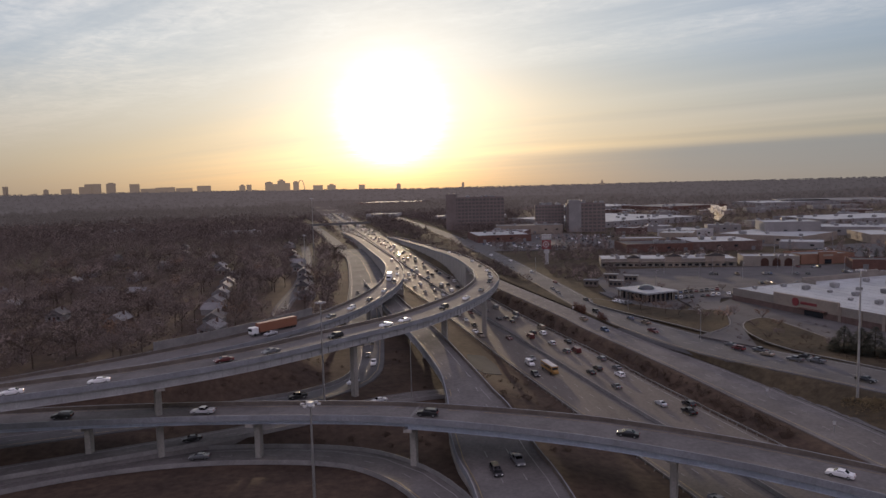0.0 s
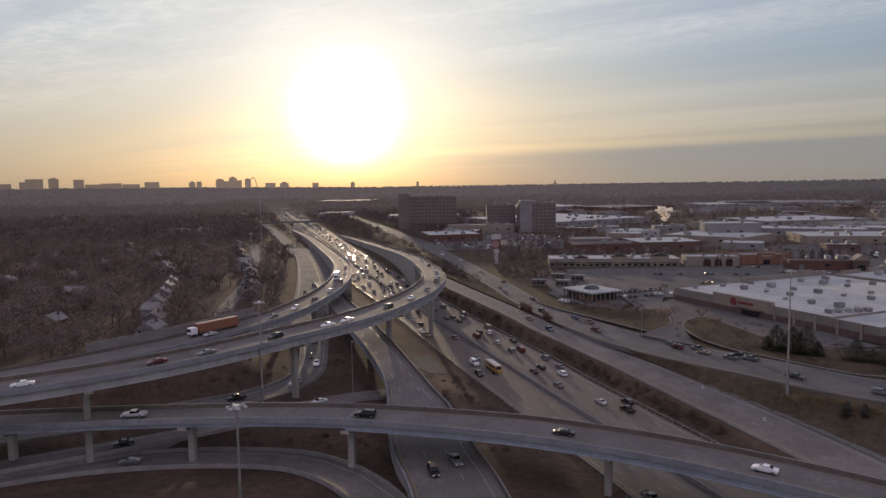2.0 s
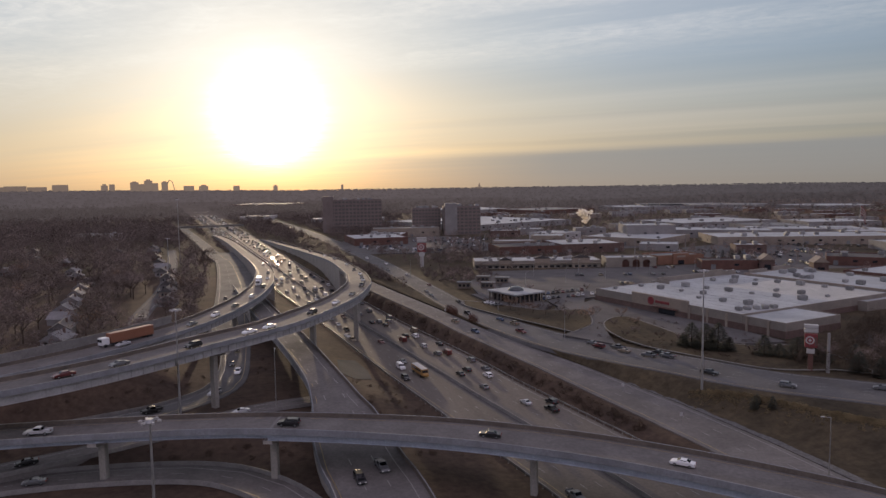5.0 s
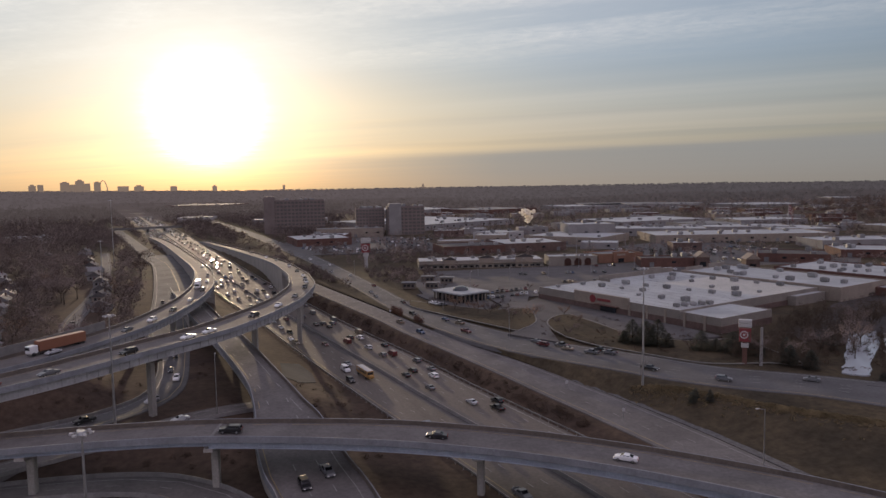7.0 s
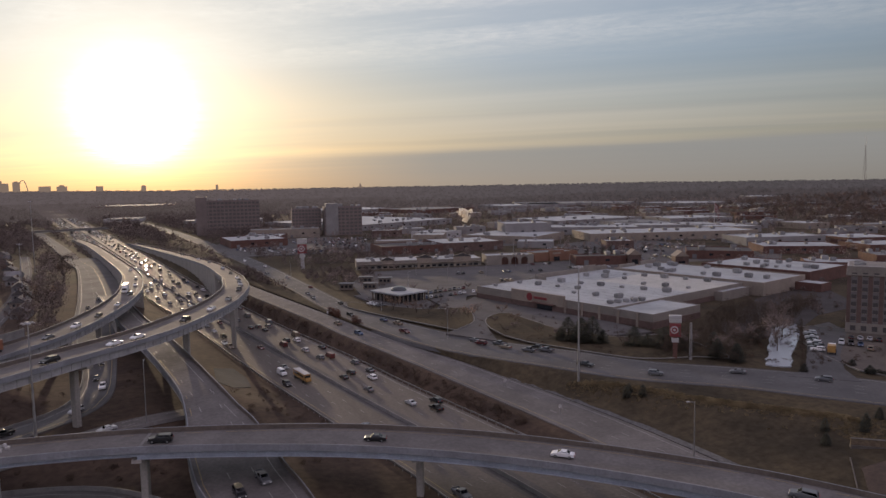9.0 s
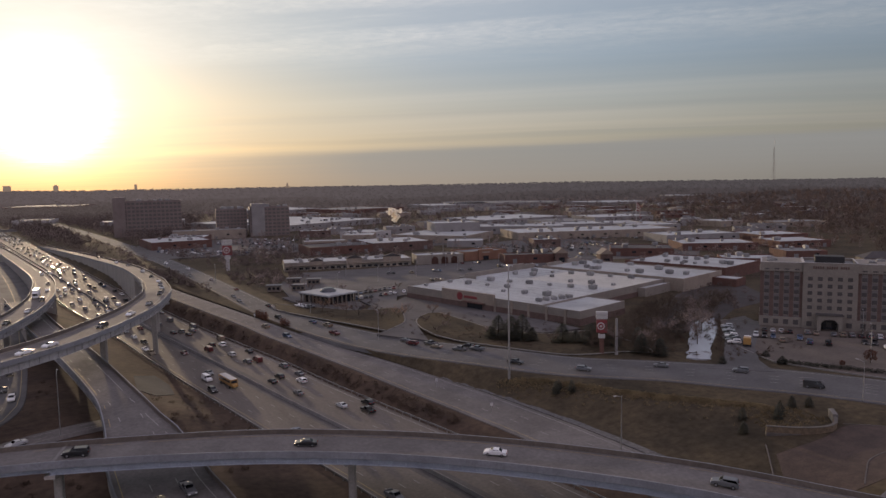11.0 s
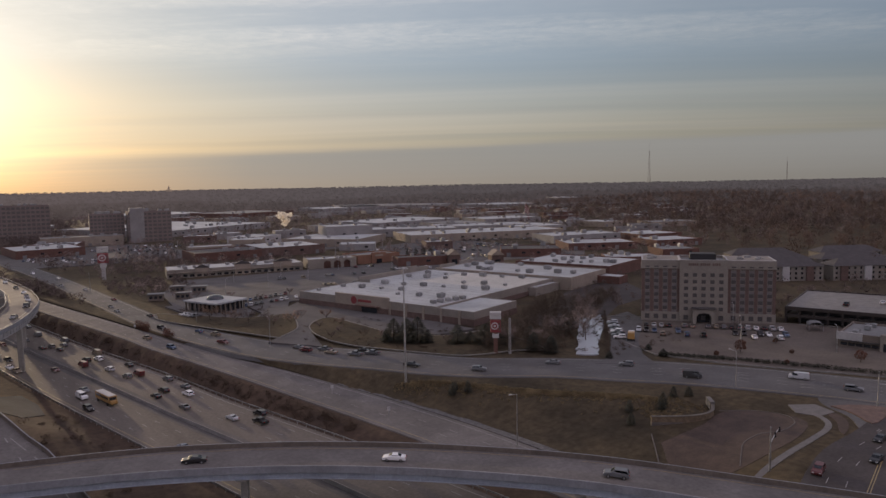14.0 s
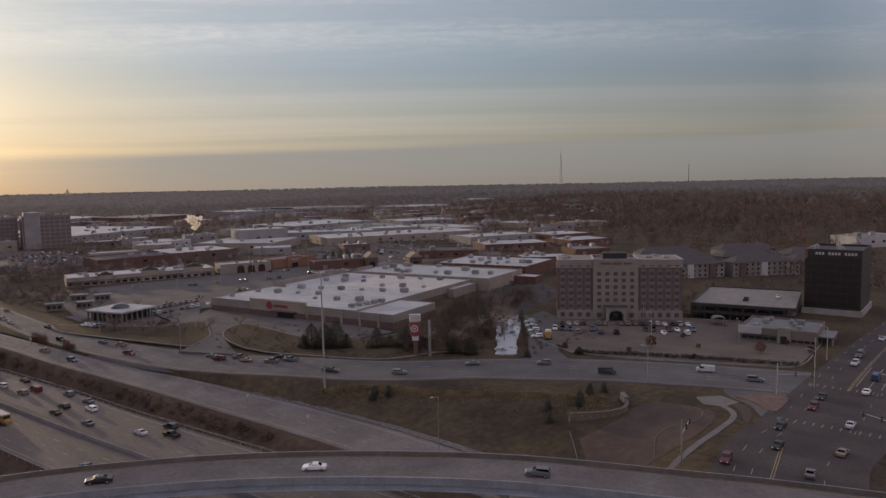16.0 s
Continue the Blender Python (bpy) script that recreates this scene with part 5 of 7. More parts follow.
hr = random.Random(5)
HOUSES = ((-112, 335), (-104, 311), (-97, 287), (-120, 362), (-126, 388), (-132, 414), (-138, 440), (-144, 468), (-83, 409), (-76, 378), (-89, 440), (-98, 478), (-108, 512), (-116, 545), (-128, 590), (-142, 640), (-156, 695), (-168, 745), (-197, 399), (-176, 396), (-146, 309), (-184, 328), (-243, 454), (-220, 545), (-160, 500), (-172, 530), (-226, 360), (-262, 405), (-210, 470), (-255, 500), (-198, 262), (-232, 300), (-290, 610), (-240, 640), (-200, 600), (-190, 700), (-270, 720))
for x, y in HOUSES:
    house(x, y, hr.choice((0, 8, 12, -8, 80)), hr.uniform(7, 8.6), hr.uniform(9, 12), hr.choice(("wall_grey", "wall_tan", "brick", "wall_grey")), hr.choice(("roof_house", "roof_pale", "roof_house", "roof_pale")))
far_block(640, 226, -22, 48, 26, 14, "wall_white", "roof_grey", 5)
far_block(-300, 905, -10, 50, 30, 8, "wall_white", "roof_grey", 3)
far_block(-480, 985, -10, 45, 25, 8, "wall_white", "roof_grey", 3)


more_sheds()


def canopy_stop(x, y, ang):
    root = thing("kiosk", "small brown kiosk with flat overhanging pale roof", "kiosk", "small kiosks", pose(x, y, 0, 0, 0, ang))
    part("roof", boxed(0, 0, 3.2, 9, 5, 3.7, bevel=0.06), M["roof_grey"], root)
    part("wall", boxed(0.7, 0.6, -0.3, 8.3, 4.4, 3.2), M["wall_brown"], root)
    for k in range(3):
        part("window", boxed(1.3 + k * 2.4, 0.54, 0.9, 2.9 + k * 2.4, 0.66, 2.4), M["glass"], root)


for x, y, a in ((80, 409, -20), (93, 404, -20), (97, 433, -20), (107, 424, -20)):
    canopy_stop(x, y, a)


def carport(x, y, ang):
    root = thing("carport", "small white barrel-roofed canopy beside the parking deck", "canopy", m=pose(x, y, 0, 0, 0, ang))
    bm = bmesh.new()
    arc = [(2.7 * math.cos(math.pi * i / 10), 2.4 + 1.2 * math.sin(math.pi * i / 10)) for i in range(11)]
    arc += [(u * 0.95, v - 0.12) for u, v in arc[::-1]]
    fr = [bm.verts.new((u, -2.5, v)) for u, v in arc]
    bk = [bm.verts.new((u, 2.5, v)) for u, v in arc]
    for i in range(len(arc)):
        bm.faces.new((fr[i], fr[(i + 1) % len(arc)], bk[(i + 1) % len(arc)], bk[i]))
    for k in range(10):
        bm.faces.new((fr[k], fr[21 - k], fr[20 - k], fr[k + 1])); bm.faces.new((bk[k + 1], bk[20 - k], bk[21 - k], bk[k]))
    bmesh.ops.recalc_face_normals(bm, faces=bm.faces)
    part("canopy", bm, M["roof_grey"], root)
    for px in (-2.55, 2.55):
        for py in (-2.3, 2.3):
            part("post", boxed(px - 0.08, py - 0.08, -0.2, px + 0.08, py + 0.08, 2.4), M["steel"], root)


carport(278.9, 153.3, -50)


# ---- car parks, kerbs and water ----
def pavement(name, outline, material, label, z=0.06, kerb=False):
    bm = bmesh.new()
    prism(bm, outline, z - 0.9, z)
    ob = solo(name, bm, M[material], label, "pavement", "structure")
    if kerb:
        c = curve([(x, y, z, 1) for x, y in outline + outline[:1]], 3)
        bm = bmesh.new()
        sweep(bm, c, [(-0.15, -0.3), (-0.15, 0.14), (0.15, 0.14), (0.15, -0.3)])
        part("kerb", bm, M["kerb"], ob, "pale concrete kerb")
    return ob


pavement("pavement_plaza", [(116, 300), (140, 356), (180, 366), (262, 398), (330, 420), (330, 448), (290, 480), (205, 481), (112, 484), (92, 430), (88, 385), (118, 372), (118, 335), (108, 318)], "asphalt", "shopping plaza car park of dark asphalt")
pavement("pavement_store_front", [(118, 296), (138, 262), (158, 240), (176, 240), (172, 262), (143, 352), (128, 335)], "asphalt", "asphalt lane in front of the superstore", 0.05)
pavement("pavement_pavilion", [(84, 384), (90, 340), (104, 322), (116, 338), (118, 372), (104, 388)], "asphalt", "asphalt car park round the pavilion", 0.05)
pavement("pavement_hotel", [(199.5, 166), (206, 148), (213.5, 134), (226, 114), (236, 103), (262, 108), (282, 114), (300, 128), (283, 166), (250, 212), (238, 224), (222, 214), (206, 186)], "lot_tan", "hotel car park of worn tan-grey asphalt", 0.06, True)
pavement("pavement_service", [(196, 215), (222, 214), (240, 226), (262, 240), (300, 250), (330, 300), (300, 300), (270, 285), (240, 262), (205, 240)], "asphalt_warm", "service yard behind the superstore", 0.05)
pavement("pavement_industrial", [(320, 440), (420, 420), (480, 480), (560, 620), (520, 690), (330, 610), (300, 500)], "asphalt", "wide asphalt yards between warehouses", 0.05)
pavement("pavement_far", [(40, 640), (300, 620), (310, 668), (180, 690), (150, 840), (30, 830), (10, 740)], "asphalt", "distant asphalt car parks", 0.05)

pavement("pavement_hotel_drive", [(239.7, 223.7), (253.2, 226.3), (245.7, 211.0), (210.3, 182.9), (196.5, 169.0), (189.2, 156.8), (174.3, 169.7), (184.6, 173.0)], "asphalt_old", "asphalt drive from the street to the hotel", 0.085)


def make_pond():
    bm = bmesh.new()
    pts = [(178.6, 183.0), (186.0, 190.2), (194.4, 198.8), (209.0, 213.6), (221.0, 224.0), (236.0, 231.5), (239.0, 229.5), (226.0, 215.0), (204.6, 197.0), (185.4, 179.2), (181.0, 178.4)]
    P = np.array(pts)
    rr = random.Random(3)
    ring = []
    for i in range(len(P)):
        a, b = P[i], P[(i + 1) % len(P)]
        for k in range(4):
            q = a + (b - a) * k / 4
            ring.append((q[0] + rr.uniform(-0.6, 0.6), q[1] + rr.uniform(-0.6, 0.6)))
    prism(bm, ring, -0.6, 0.12)
    solo("water_pond", bm, M["water"], "narrow still pond, its pale colour standing in for mirrored sky", "water", "structure")


make_pond()


def smooth_loop(pts):
    c = curve([(x, y, 0, 1) for x, y in pts + pts[:1]], 2)
    return [(float(p[0]), float(p[1])) for p in c["p"][:-1]]


def landscaped(name, outline, material, label, z=0.22, kerb=True):
    bm = bmesh.new()
    prism(bm, outline, z - 0.8, z)
    ob = solo(name, bm, M[material], label, "verge", "structure")
    if not kerb:
        return ob
    c = curve([(x, y, z, 1) for x, y in outline + outline[:1]], 2.5)
    bm = bmesh.new()
    sweep(bm, c, [(-0.2, -0.3), (-0.2, 0.04), (0.2, 0.04), (0.2, -0.3)])
    part("kerb", bm, M["kerb"], ob, "pale kerb")
    return ob


landscaped("verge_store", [(118.2, 257), (122, 243), (128.5, 231.5), (141, 211), (150, 203.5), (165, 200), (175, 196), (178, 232), (160, 236), (145, 251), (142, 276), (139.5, 300), (135, 301.5), (129, 297), (123, 288.5), (118.9, 274)], "grass", "grass and shrub bed in front of the superstore")
landscaped("verge_pavilion", [(104, 274.5), (117, 288), (124, 307), (127, 322), (116, 324), (105, 328), (90, 347), (76, 363), (73.5, 348), (82.5, 323), (95, 295)], "grass", "grass bed by the pavilion drive")
pavement("pavement_drive", [(98, 270), (112, 250), (118.5, 276), (123, 287), (130, 297), (140, 300), (142, 330), (132, 345), (126, 318), (118, 290)], "asphalt", "asphalt drive into the shopping plaza", 0.075)


def draped(name, outline, material, label, category, lift=0.07):
    """Thin bed that follows the ground inside an outline."""
    P = np.array(outline)
    mid = P.mean(0)
    bm = bmesh.new()
    rings = []
    for u in (1.0, 0.8, 0.6, 0.4, 0.2):
        q = mid + (P - mid) * u
        z = ground_z(q[:, 0], q[:, 1]) + lift
        rings.append([bm.verts.new((*p, h)) for p, h in zip(q, z)])
    n = len(outline)
    for r, s in zip(rings, rings[1:]):
        for i in range(n):
            bm.faces.new((r[i], r[(i + 1) % n], s[(i + 1) % n], s[i]))
    bm.faces.new(rings[-1])
    skirt = [bm.verts.new(v.co - Vector((0, 0, 0.4))) for v in rings[0]]
    for i in range(n):
        bm.faces.new((skirt[i], skirt[(i + 1) % n], rings[0][(i + 1) % n], rings[0][i]))
    bmesh.ops.recalc_face_normals(bm, faces=bm.faces)
    return solo(name, bm, M[material], label, category, "structure")


draped("paved_slope", [(7.6, 268.0), (14.6, 270.4), (18.4, 255.4), (19.2, 241.2), (13.3, 236.4), (8.3, 244.4)], "asphalt_shaded", "grey paved slope beside the motorway underpass", "slope", 0.1)
draped("plaza_island", smooth_loop([(141, 116), (132, 104), (139, 94.5), (160, 94), (175, 99), (175, 109), (167, 116.5), (155, 115)]), "soil", "landscaped memorial island with brown planting", "verge")


def memorial():
    root = thing("garden_wall", "curved pale stone garden wall on a bank", "wall")
    c = curve([(147, 124, -1.6, 1), (154.7, 118.7, -1.6, 1), (160.5, 116.6, -1.3, 1), (164.6, 118.4, -1.0, 1), (169.3, 123.5, -0.6, 1)], 1.5)
    bm = bmesh.new(); sweep(bm, c, [(-0.35, -1.5), (-0.35, 1.55), (0.35, 1.55), (0.35, -1.5)])
    part("wall", bm, M["garden_stone"], root)
    bm = bmesh.new(); sweep(bm, c, [(-0.42, 1.55), (-0.42, 1.68), (0.42, 1.68), (0.42, 1.55)])
    part("coping", bm, M["edging"], root, "weathered stone coping")
    for (x0, y0), (x1, y1), h in (((147, 124.1), (153.6, 119.6), 0.5), ((165.8, 119.4), (169.0, 123.0), 1.9)):
        L = math.hypot(x1 - x0, y1 - y0)
        end = part("end_block", boxed(0, -0.62, -1.2, L, 0.62, h + 0.35, bevel=0.08), M["path" if h > 1 else "edging"], root, "pale cut-stone end of the wall" if h > 1 else "")
        end.matrix_local = pose(x0, y0, gz(x0, y0), 0, 0, math.degrees(math.atan2(y1 - y0, x1 - x0)))
    bm = bmesh.new()
    c = curve([(x, y, gz(x, y) + 0.12, 1) for x, y in ((128, 87.6), (137.9, 88.6), (145.5, 89.5), (153.3, 90.5), (160.5, 91.2), (167.5, 92.1), (173, 93.0), (177.3, 94.8), (180.2, 97.6), (181.6, 100.4))], 2)
    sweep(bm, c, [(-0.75, -0.4), (-0.75, 0.06), (0.75, 0.06), (0.75, -0.4)])
    solo("path_concrete", bm, M["path"], "curving pale concrete footpath", "path", "structure")
    draped("path_landing", [(181.2, 99.1), (179.6, 104.5), (183.8, 109.0), (189.5, 104.9), (187.5, 98.5)], "path", "paved landing at the end of the footpath", "path", 0.14)
    draped("kerb_corner", smooth_loop([(184.6, 98.9), (186.4, 97.6), (183.8, 93.8), (179, 90.8), (173, 88.9), (175, 91.2), (180, 94.2), (182.8, 97.2)]), "soil", "planted bed beside the footpath with brown mulch", "verge", 0.10)
    draped("road_slip_lane", smooth_loop([(176, 86), (181, 89.8), (186.5, 94.6), (188.6, 99), (191.5, 104), (198, 108), (206, 103), (206, 92), (196, 84), (184, 80)]), "asphalt_old", "asphalt right-turn lane at the street corner", "road", 0.16)
    draped("traffic_island", smooth_loop([(190.6, 101.2), (195.5, 98.6), (199.6, 93.6), (199, 90.4), (191.5, 88.4), (185, 88.2), (188, 93.2), (190, 97)]), "brick_paving", "brick-paved corner island with worn kerb", "island", 0.46)

    for pts, lab in (([(141.1, 94.9), (147, 98.5), (152.5, 101.4), (159.9, 101.7), (163.7, 99.4), (172.1, 100.4), (175.8, 105), (173.2, 111.8), (166.5, 117.9)], "pale winding edging of the memorial bed"), ([(143, 120.6), (139.4, 116.7), (134, 111), (130.1, 106.8), (128, 101.2)], "low stone kerb of the memorial bank")):
        bm = bmesh.new()
        c = curve([(x, y, gz(x, y), 1) for x, y in pts], 1.5)
        sweep(bm, c, [(-0.13, -0.3), (-0.13, 0.16), (0.13, 0.16), (0.13, -0.3)])
        solo("stone_edging", bm, M["edging"], lab, "edging", "structure")


memorial()


# ---- masts, lamps and signs ----
def high_mast(x, y, top, base, n=6, ring=1.25):
    root = thing("high_mast_light", "tall steel high-mast light with a ring of floodlights", "street lamp", "high-mast lights", pose(x, y, base))
    h = top - base
    bm = bmesh.new(); tube(bm, (0, 0, -0.8), (0, 0, h), 0.38, 0.14, 12)
    part("pole", bm, M["steel"], root)
    bm = bmesh.new()
    bmesh.ops.create_cone(bm, cap_ends=True, segments=16, radius1=0.7, radius2=0.5, depth=0.5, matrix=Matrix.Translation((0, 0, h)))
    for i in range(n):
        a = 2 * math.pi * i / n
        tube(bm, (0, 0, h), (ring * math.cos(a), ring * math.sin(a), h + 0.1), 0.06, 0.06, 5)
    part("crown", bm, M["steel"], root)
    for i in range(n):
        a = 2 * math.pi * i / n
        bm = bmesh.new(); box(bm, -0.28, -0.22, -0.28, 0.28, 0.22, 0.08, bevel=0.08)
        lamp = part("floodlight", bm, M["white_sign"], root); lamp.matrix_local = pose(ring * math.cos(a), ring * math.sin(a), h, 0, 0, math.degrees(a))


for x, y, top, base in ((-19.4, 102.1, 29.2, -4), (-33.4, 188.3, 30.2, -1.5), (114.0, 191.8, 34.9, 0), (-112, 590.5, 53, -3)):
    high_mast(x, y, top, base)
high_mast(-95, 470, 30, -1, 4)


def lamp_post(x, y, h, base, ang=0):
    root = thing("street_lamp", "slender steel street lamp with a single arm", "street lamp", "street lamps", pose(x, y, base, 0, 0, ang))
    bm = bmesh.new(); tube(bm, (0, 0, -0.5), (0, 0, h), 0.14, 0.07, 8)
    part("pole", bm, M["steel"], root)
    bm = bmesh.new(); tube(bm, (0, 0, h - 0.1), (1.8, 0, h + 0.25), 0.05, 0.04, 6)
    arm = part("arm", bm, M["steel"], root)
    part("lamp_head", boxed(1.6, -0.18, h + 0.17, 2.5, 0.18, h + 0.35, bevel=0.05), M["white_sign"], root)


lamp_post(114.9, 139, 13.5, -5.4, 180)
lamp_post(-10.1, 199.4, 17.0, gz(-10.1, 199.4), 90)
for x, y in ((86, 330), (60, 470), (98, 268), (186, 126), (215, 90), (200, 66), (250, 100)):
    lamp_post(x, y, 11, gz(x, y), 90)
for x, y in ((120, 400), (150, 415), (180, 425), (215, 435), (250, 440), (140, 450), (175, 460), (220, 465), (225, 150), (240, 160), (250, 130), (262, 178)):
    lamp_post(x, y, 9, 0.05, 45)


def pylon_sign(x, y, base, h, w, ang, label):
    root = thing("pylon_sign", label, "sign", "pylon signs", pose(x, y, base, 0, 0, ang))
    part("leg", boxed(-w * 0.2, -0.5, -0.6, w * 0.2, 0.5, h * 0.50), M["brick_dark" if w < 5 else "wall_white"], root, "slim pedestal")
    part("lower_panel", boxed(-w * 0.32, -0.62, h * 0.36, w * 0.32, 0.62, h * 0.46, bevel=0.05), M["white_sign"], root, "small white panel")
    board = part("board", boxed(-w / 2, -0.8, h * 0.50, w / 2, 0.8, h * 0.80, bevel=0.08), M["red_sign"], root, "dark red sign board")
    r = min(w * 0.36, h * 0.11)
    mid = h * 0.66
    bm = bmesh.new(); tube(bm, (-w * 0.08, -0.82, mid), (-w * 0.08, -0.92, mid), r, r, 24)
    part("disc", bm, M["white_sign"], board, "plain white disc")
    bm = bmesh.new(); tube(bm, (-w * 0.08, -0.93, mid), (-w * 0.08, -0.98, mid), r * 0.70, r * 0.70, 24)
    part("disc_ring", bm, M["red_sign"], board, "plain red ring")
    bm = bmesh.new(); tube(bm, (-w * 0.08, -0.99, mid), (-w * 0.08, -1.03, mid), r * 0.34, r * 0.34, 20)
    part("disc_centre", bm, M["white_sign"], board, "plain white centre")
    part("small_panel", boxed(w * 0.30, -0.9, h * 0.54, w * 0.44, -0.8, h * 0.74), M["brick"], board)
    part("cap", boxed(-w * 0.56, -0.9, h * 0.83, w * 0.56, 0.9, h * 0.91, bevel=0.08), M["white_sign"], root, "white panel")
    part("cap", boxed(-w * 0.56, -0.9, h * 0.92, w * 0.56, 0.9, h, bevel=0.08), M["white_sign"], root, "white top panel")


pylon_sign(157.3, 201.9, 0.2, 14.6, 3.6, -35, "red and white shop pylon sign beside the street")
pylon_sign(76, 530, 0, 22, 6.6, -8, "tall red and white pylon sign above the plaza")
bm = bmesh.new(); tube(bm, (161.2, 198.7, -0.5), (161.2, 198.7, 12.5), 0.55, 0.4, 10)
solo("utility_pole", bm, M["wall_grey"], "thick pale pole standing in the hedge", "pole")


def billboard_bits():
    for x, y, h in ((99, 176, 3.2), (95, 205, 2.8), (60, 330, 3.5)):
        root = thing("road_sign", "small roadside sign on a post beside the slip road", "road sign", "road signs", pose(x, y, gz(x, y), 0, 0, -20))
        bm = bmesh.new(); tube(bm, (0, 0, -0.5), (0, 0, h), 0.08, 0.08, 6)
        part("post", bm, M["steel"], root)
        part("plate", boxed(-0.38, -0.1, h - 0.9, 0.38, -0.03, h + 0.1), M["white_sign"], root)


billboard_bits()


def flag():
    x, y = 560, 660
    root = thing("flagpole", "tall white flagpole with a drooping striped flag", "flag", m=pose(x, y, gz(x, y)))
    bm = bmesh.new(); tube(bm, (0, 0, -0.5), (0, 0, 34), 0.4, 0.18, 8)
    part("pole", bm, M["white_sign"], root)
    for k in range(7):
        bm = bmesh.new()
        rows = []
        for i in range(7):
            u = i / 6
            rows.append([bm.verts.new((0.3 + u * 7.5 - k * 0.1 * u, 0.8 * math.sin(u * 7 + k * 0.4), 33 - k * 1.4 - u * u * 11 - j * 1.4)) for j in (0, 1)])
        for a, b in zip(rows, rows[1:]):
            bm.faces.new((a[0], b[0], b[1], a[1]))
        bmesh.ops.solidify(bm, geom=list(bm.faces), thickness=0.06)
        part("stripe", bm, M["red_sign" if k % 2 == 0 else "white_sign"], root)


flag()


def lattice_tower(x, y, base, top, w=14):
    root = thing("broadcast_tower", "thin red lattice broadcast tower on the skyline", "tower", "broadcast towers", pose(x, y, base))
    bm = bmesh.new()
    h = top - base
    for sx, sy in ((-1, -1), (1, -1), (1, 1), (-1, 1)):
        tube(bm, (sx * w / 2, sy * w / 2, 0), (sx * 0.8, sy * 0.8, h * 0.8), 0.45, 0.35, 4)
    n = 14
    for i in range(n):
        f0, f1 = i / n, (i + 1) / n
        a, b = w / 2 * (1 - f0) + 0.8 * f0, w / 2 * (1 - f1) + 0.8 * f1
        tube(bm, (-a, -a, h * 0.8 * f0), (b, -b, h * 0.8 * f1), 0.3, 0.3, 4)
        tube(bm, (a, -a, h * 0.8 * f0), (a, a, h * 0.8 * f0), 0.3, 0.3, 4)
    part("mast", bm, M["brick"], root)
    bm = bmesh.new(); tube(bm, (0, 0, h * 0.79), (0, 0, h), 0.8, 0.4, 6)
    part("antenna", bm, M["steel"], root)


lattice_tower(3293, 2764, 20, 274)
lattice_tower(3892, 2276, 20, 175, 2)
lattice_tower(-2440, 3890, 20, 130, 7)


# ---- skyline ----
def skyline_block(dx, z, w, steps):
    x, y = dx
    root = thing("skyline_tower", "hazy tower block on the far skyline", "tower block", "far skyline towers", pose(x, y, 15))
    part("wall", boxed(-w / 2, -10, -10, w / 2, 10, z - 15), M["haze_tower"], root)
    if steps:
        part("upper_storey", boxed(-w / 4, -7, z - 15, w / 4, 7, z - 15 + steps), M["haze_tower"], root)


TOWERS_WEST = ((-2448, 3895, 116, 19), (-2280, 3995, 92, 19), (-2191, 4045, 96, 52), (-2103, 4091, 106, 67), (-2068, 4109, 122, 89), (-1982, 4151, 123, 48), (-1866, 4205, 117, 52), (-1796, 4235, 88, 89), (-1708, 4272, 93, 111), (-1609, 4310, 87, 96), (-1500, 4349, 98, 81), (-1282, 4418, 92, 33))
TOWERS_CENTRE = ((-1243, 4430, 98, 26), (-1125, 4461, 109, 44), (-1089, 4470, 98, 37), (-1050, 4479, 118, 44), (-1013, 4488, 103, 30), (-961, 4499, 109, 33), (-826, 4526, 84, 59), (-741, 4541, 82, 52), (-548, 4568, 81, 37), (-311, 4590, 78, 26), (109, 4600, 79, 15))
for k, (px, py, z, w) in enumerate(TOWERS_WEST + TOWERS_CENTRE):
    skyline_block((px, py), z, w, (0, 5, 0, 8)[k % 4] if w < 60 else 0)


def arch_monument():
    bm = bmesh.new()
    pts = [(-30 + 60 * i / 24, 15 + 104 * (1 - (abs(i - 12) / 12) ** 2.4)) for i in range(25)]
    for (a, b), (c, d) in zip(pts, pts[1:]):
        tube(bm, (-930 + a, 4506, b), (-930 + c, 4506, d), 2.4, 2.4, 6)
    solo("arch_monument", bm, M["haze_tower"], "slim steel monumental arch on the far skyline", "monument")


arch_monument()


def far_church():
    root = thing("domed_church", "distant church with a tall dome on the ridge", "church", m=pose(934, 4227, 40) @ Matrix.Scale(0.65, 4))
    part("wall", boxed(-24, -10, -10, 24, 10, 20), M["haze_tower"], root)
    part("drum", boxed(-8, -8, 20, 8, 8, 36), M["haze_tower"], root)
    bm = bmesh.new(); bmesh.ops.create_cone(bm, cap_ends=True, segments=12, radius1=9, radius2=0.5, depth=20, matrix=Matrix.Translation((0, 0, 46)))
    part("dome", bm, M["haze_tower"], root)


far_church()


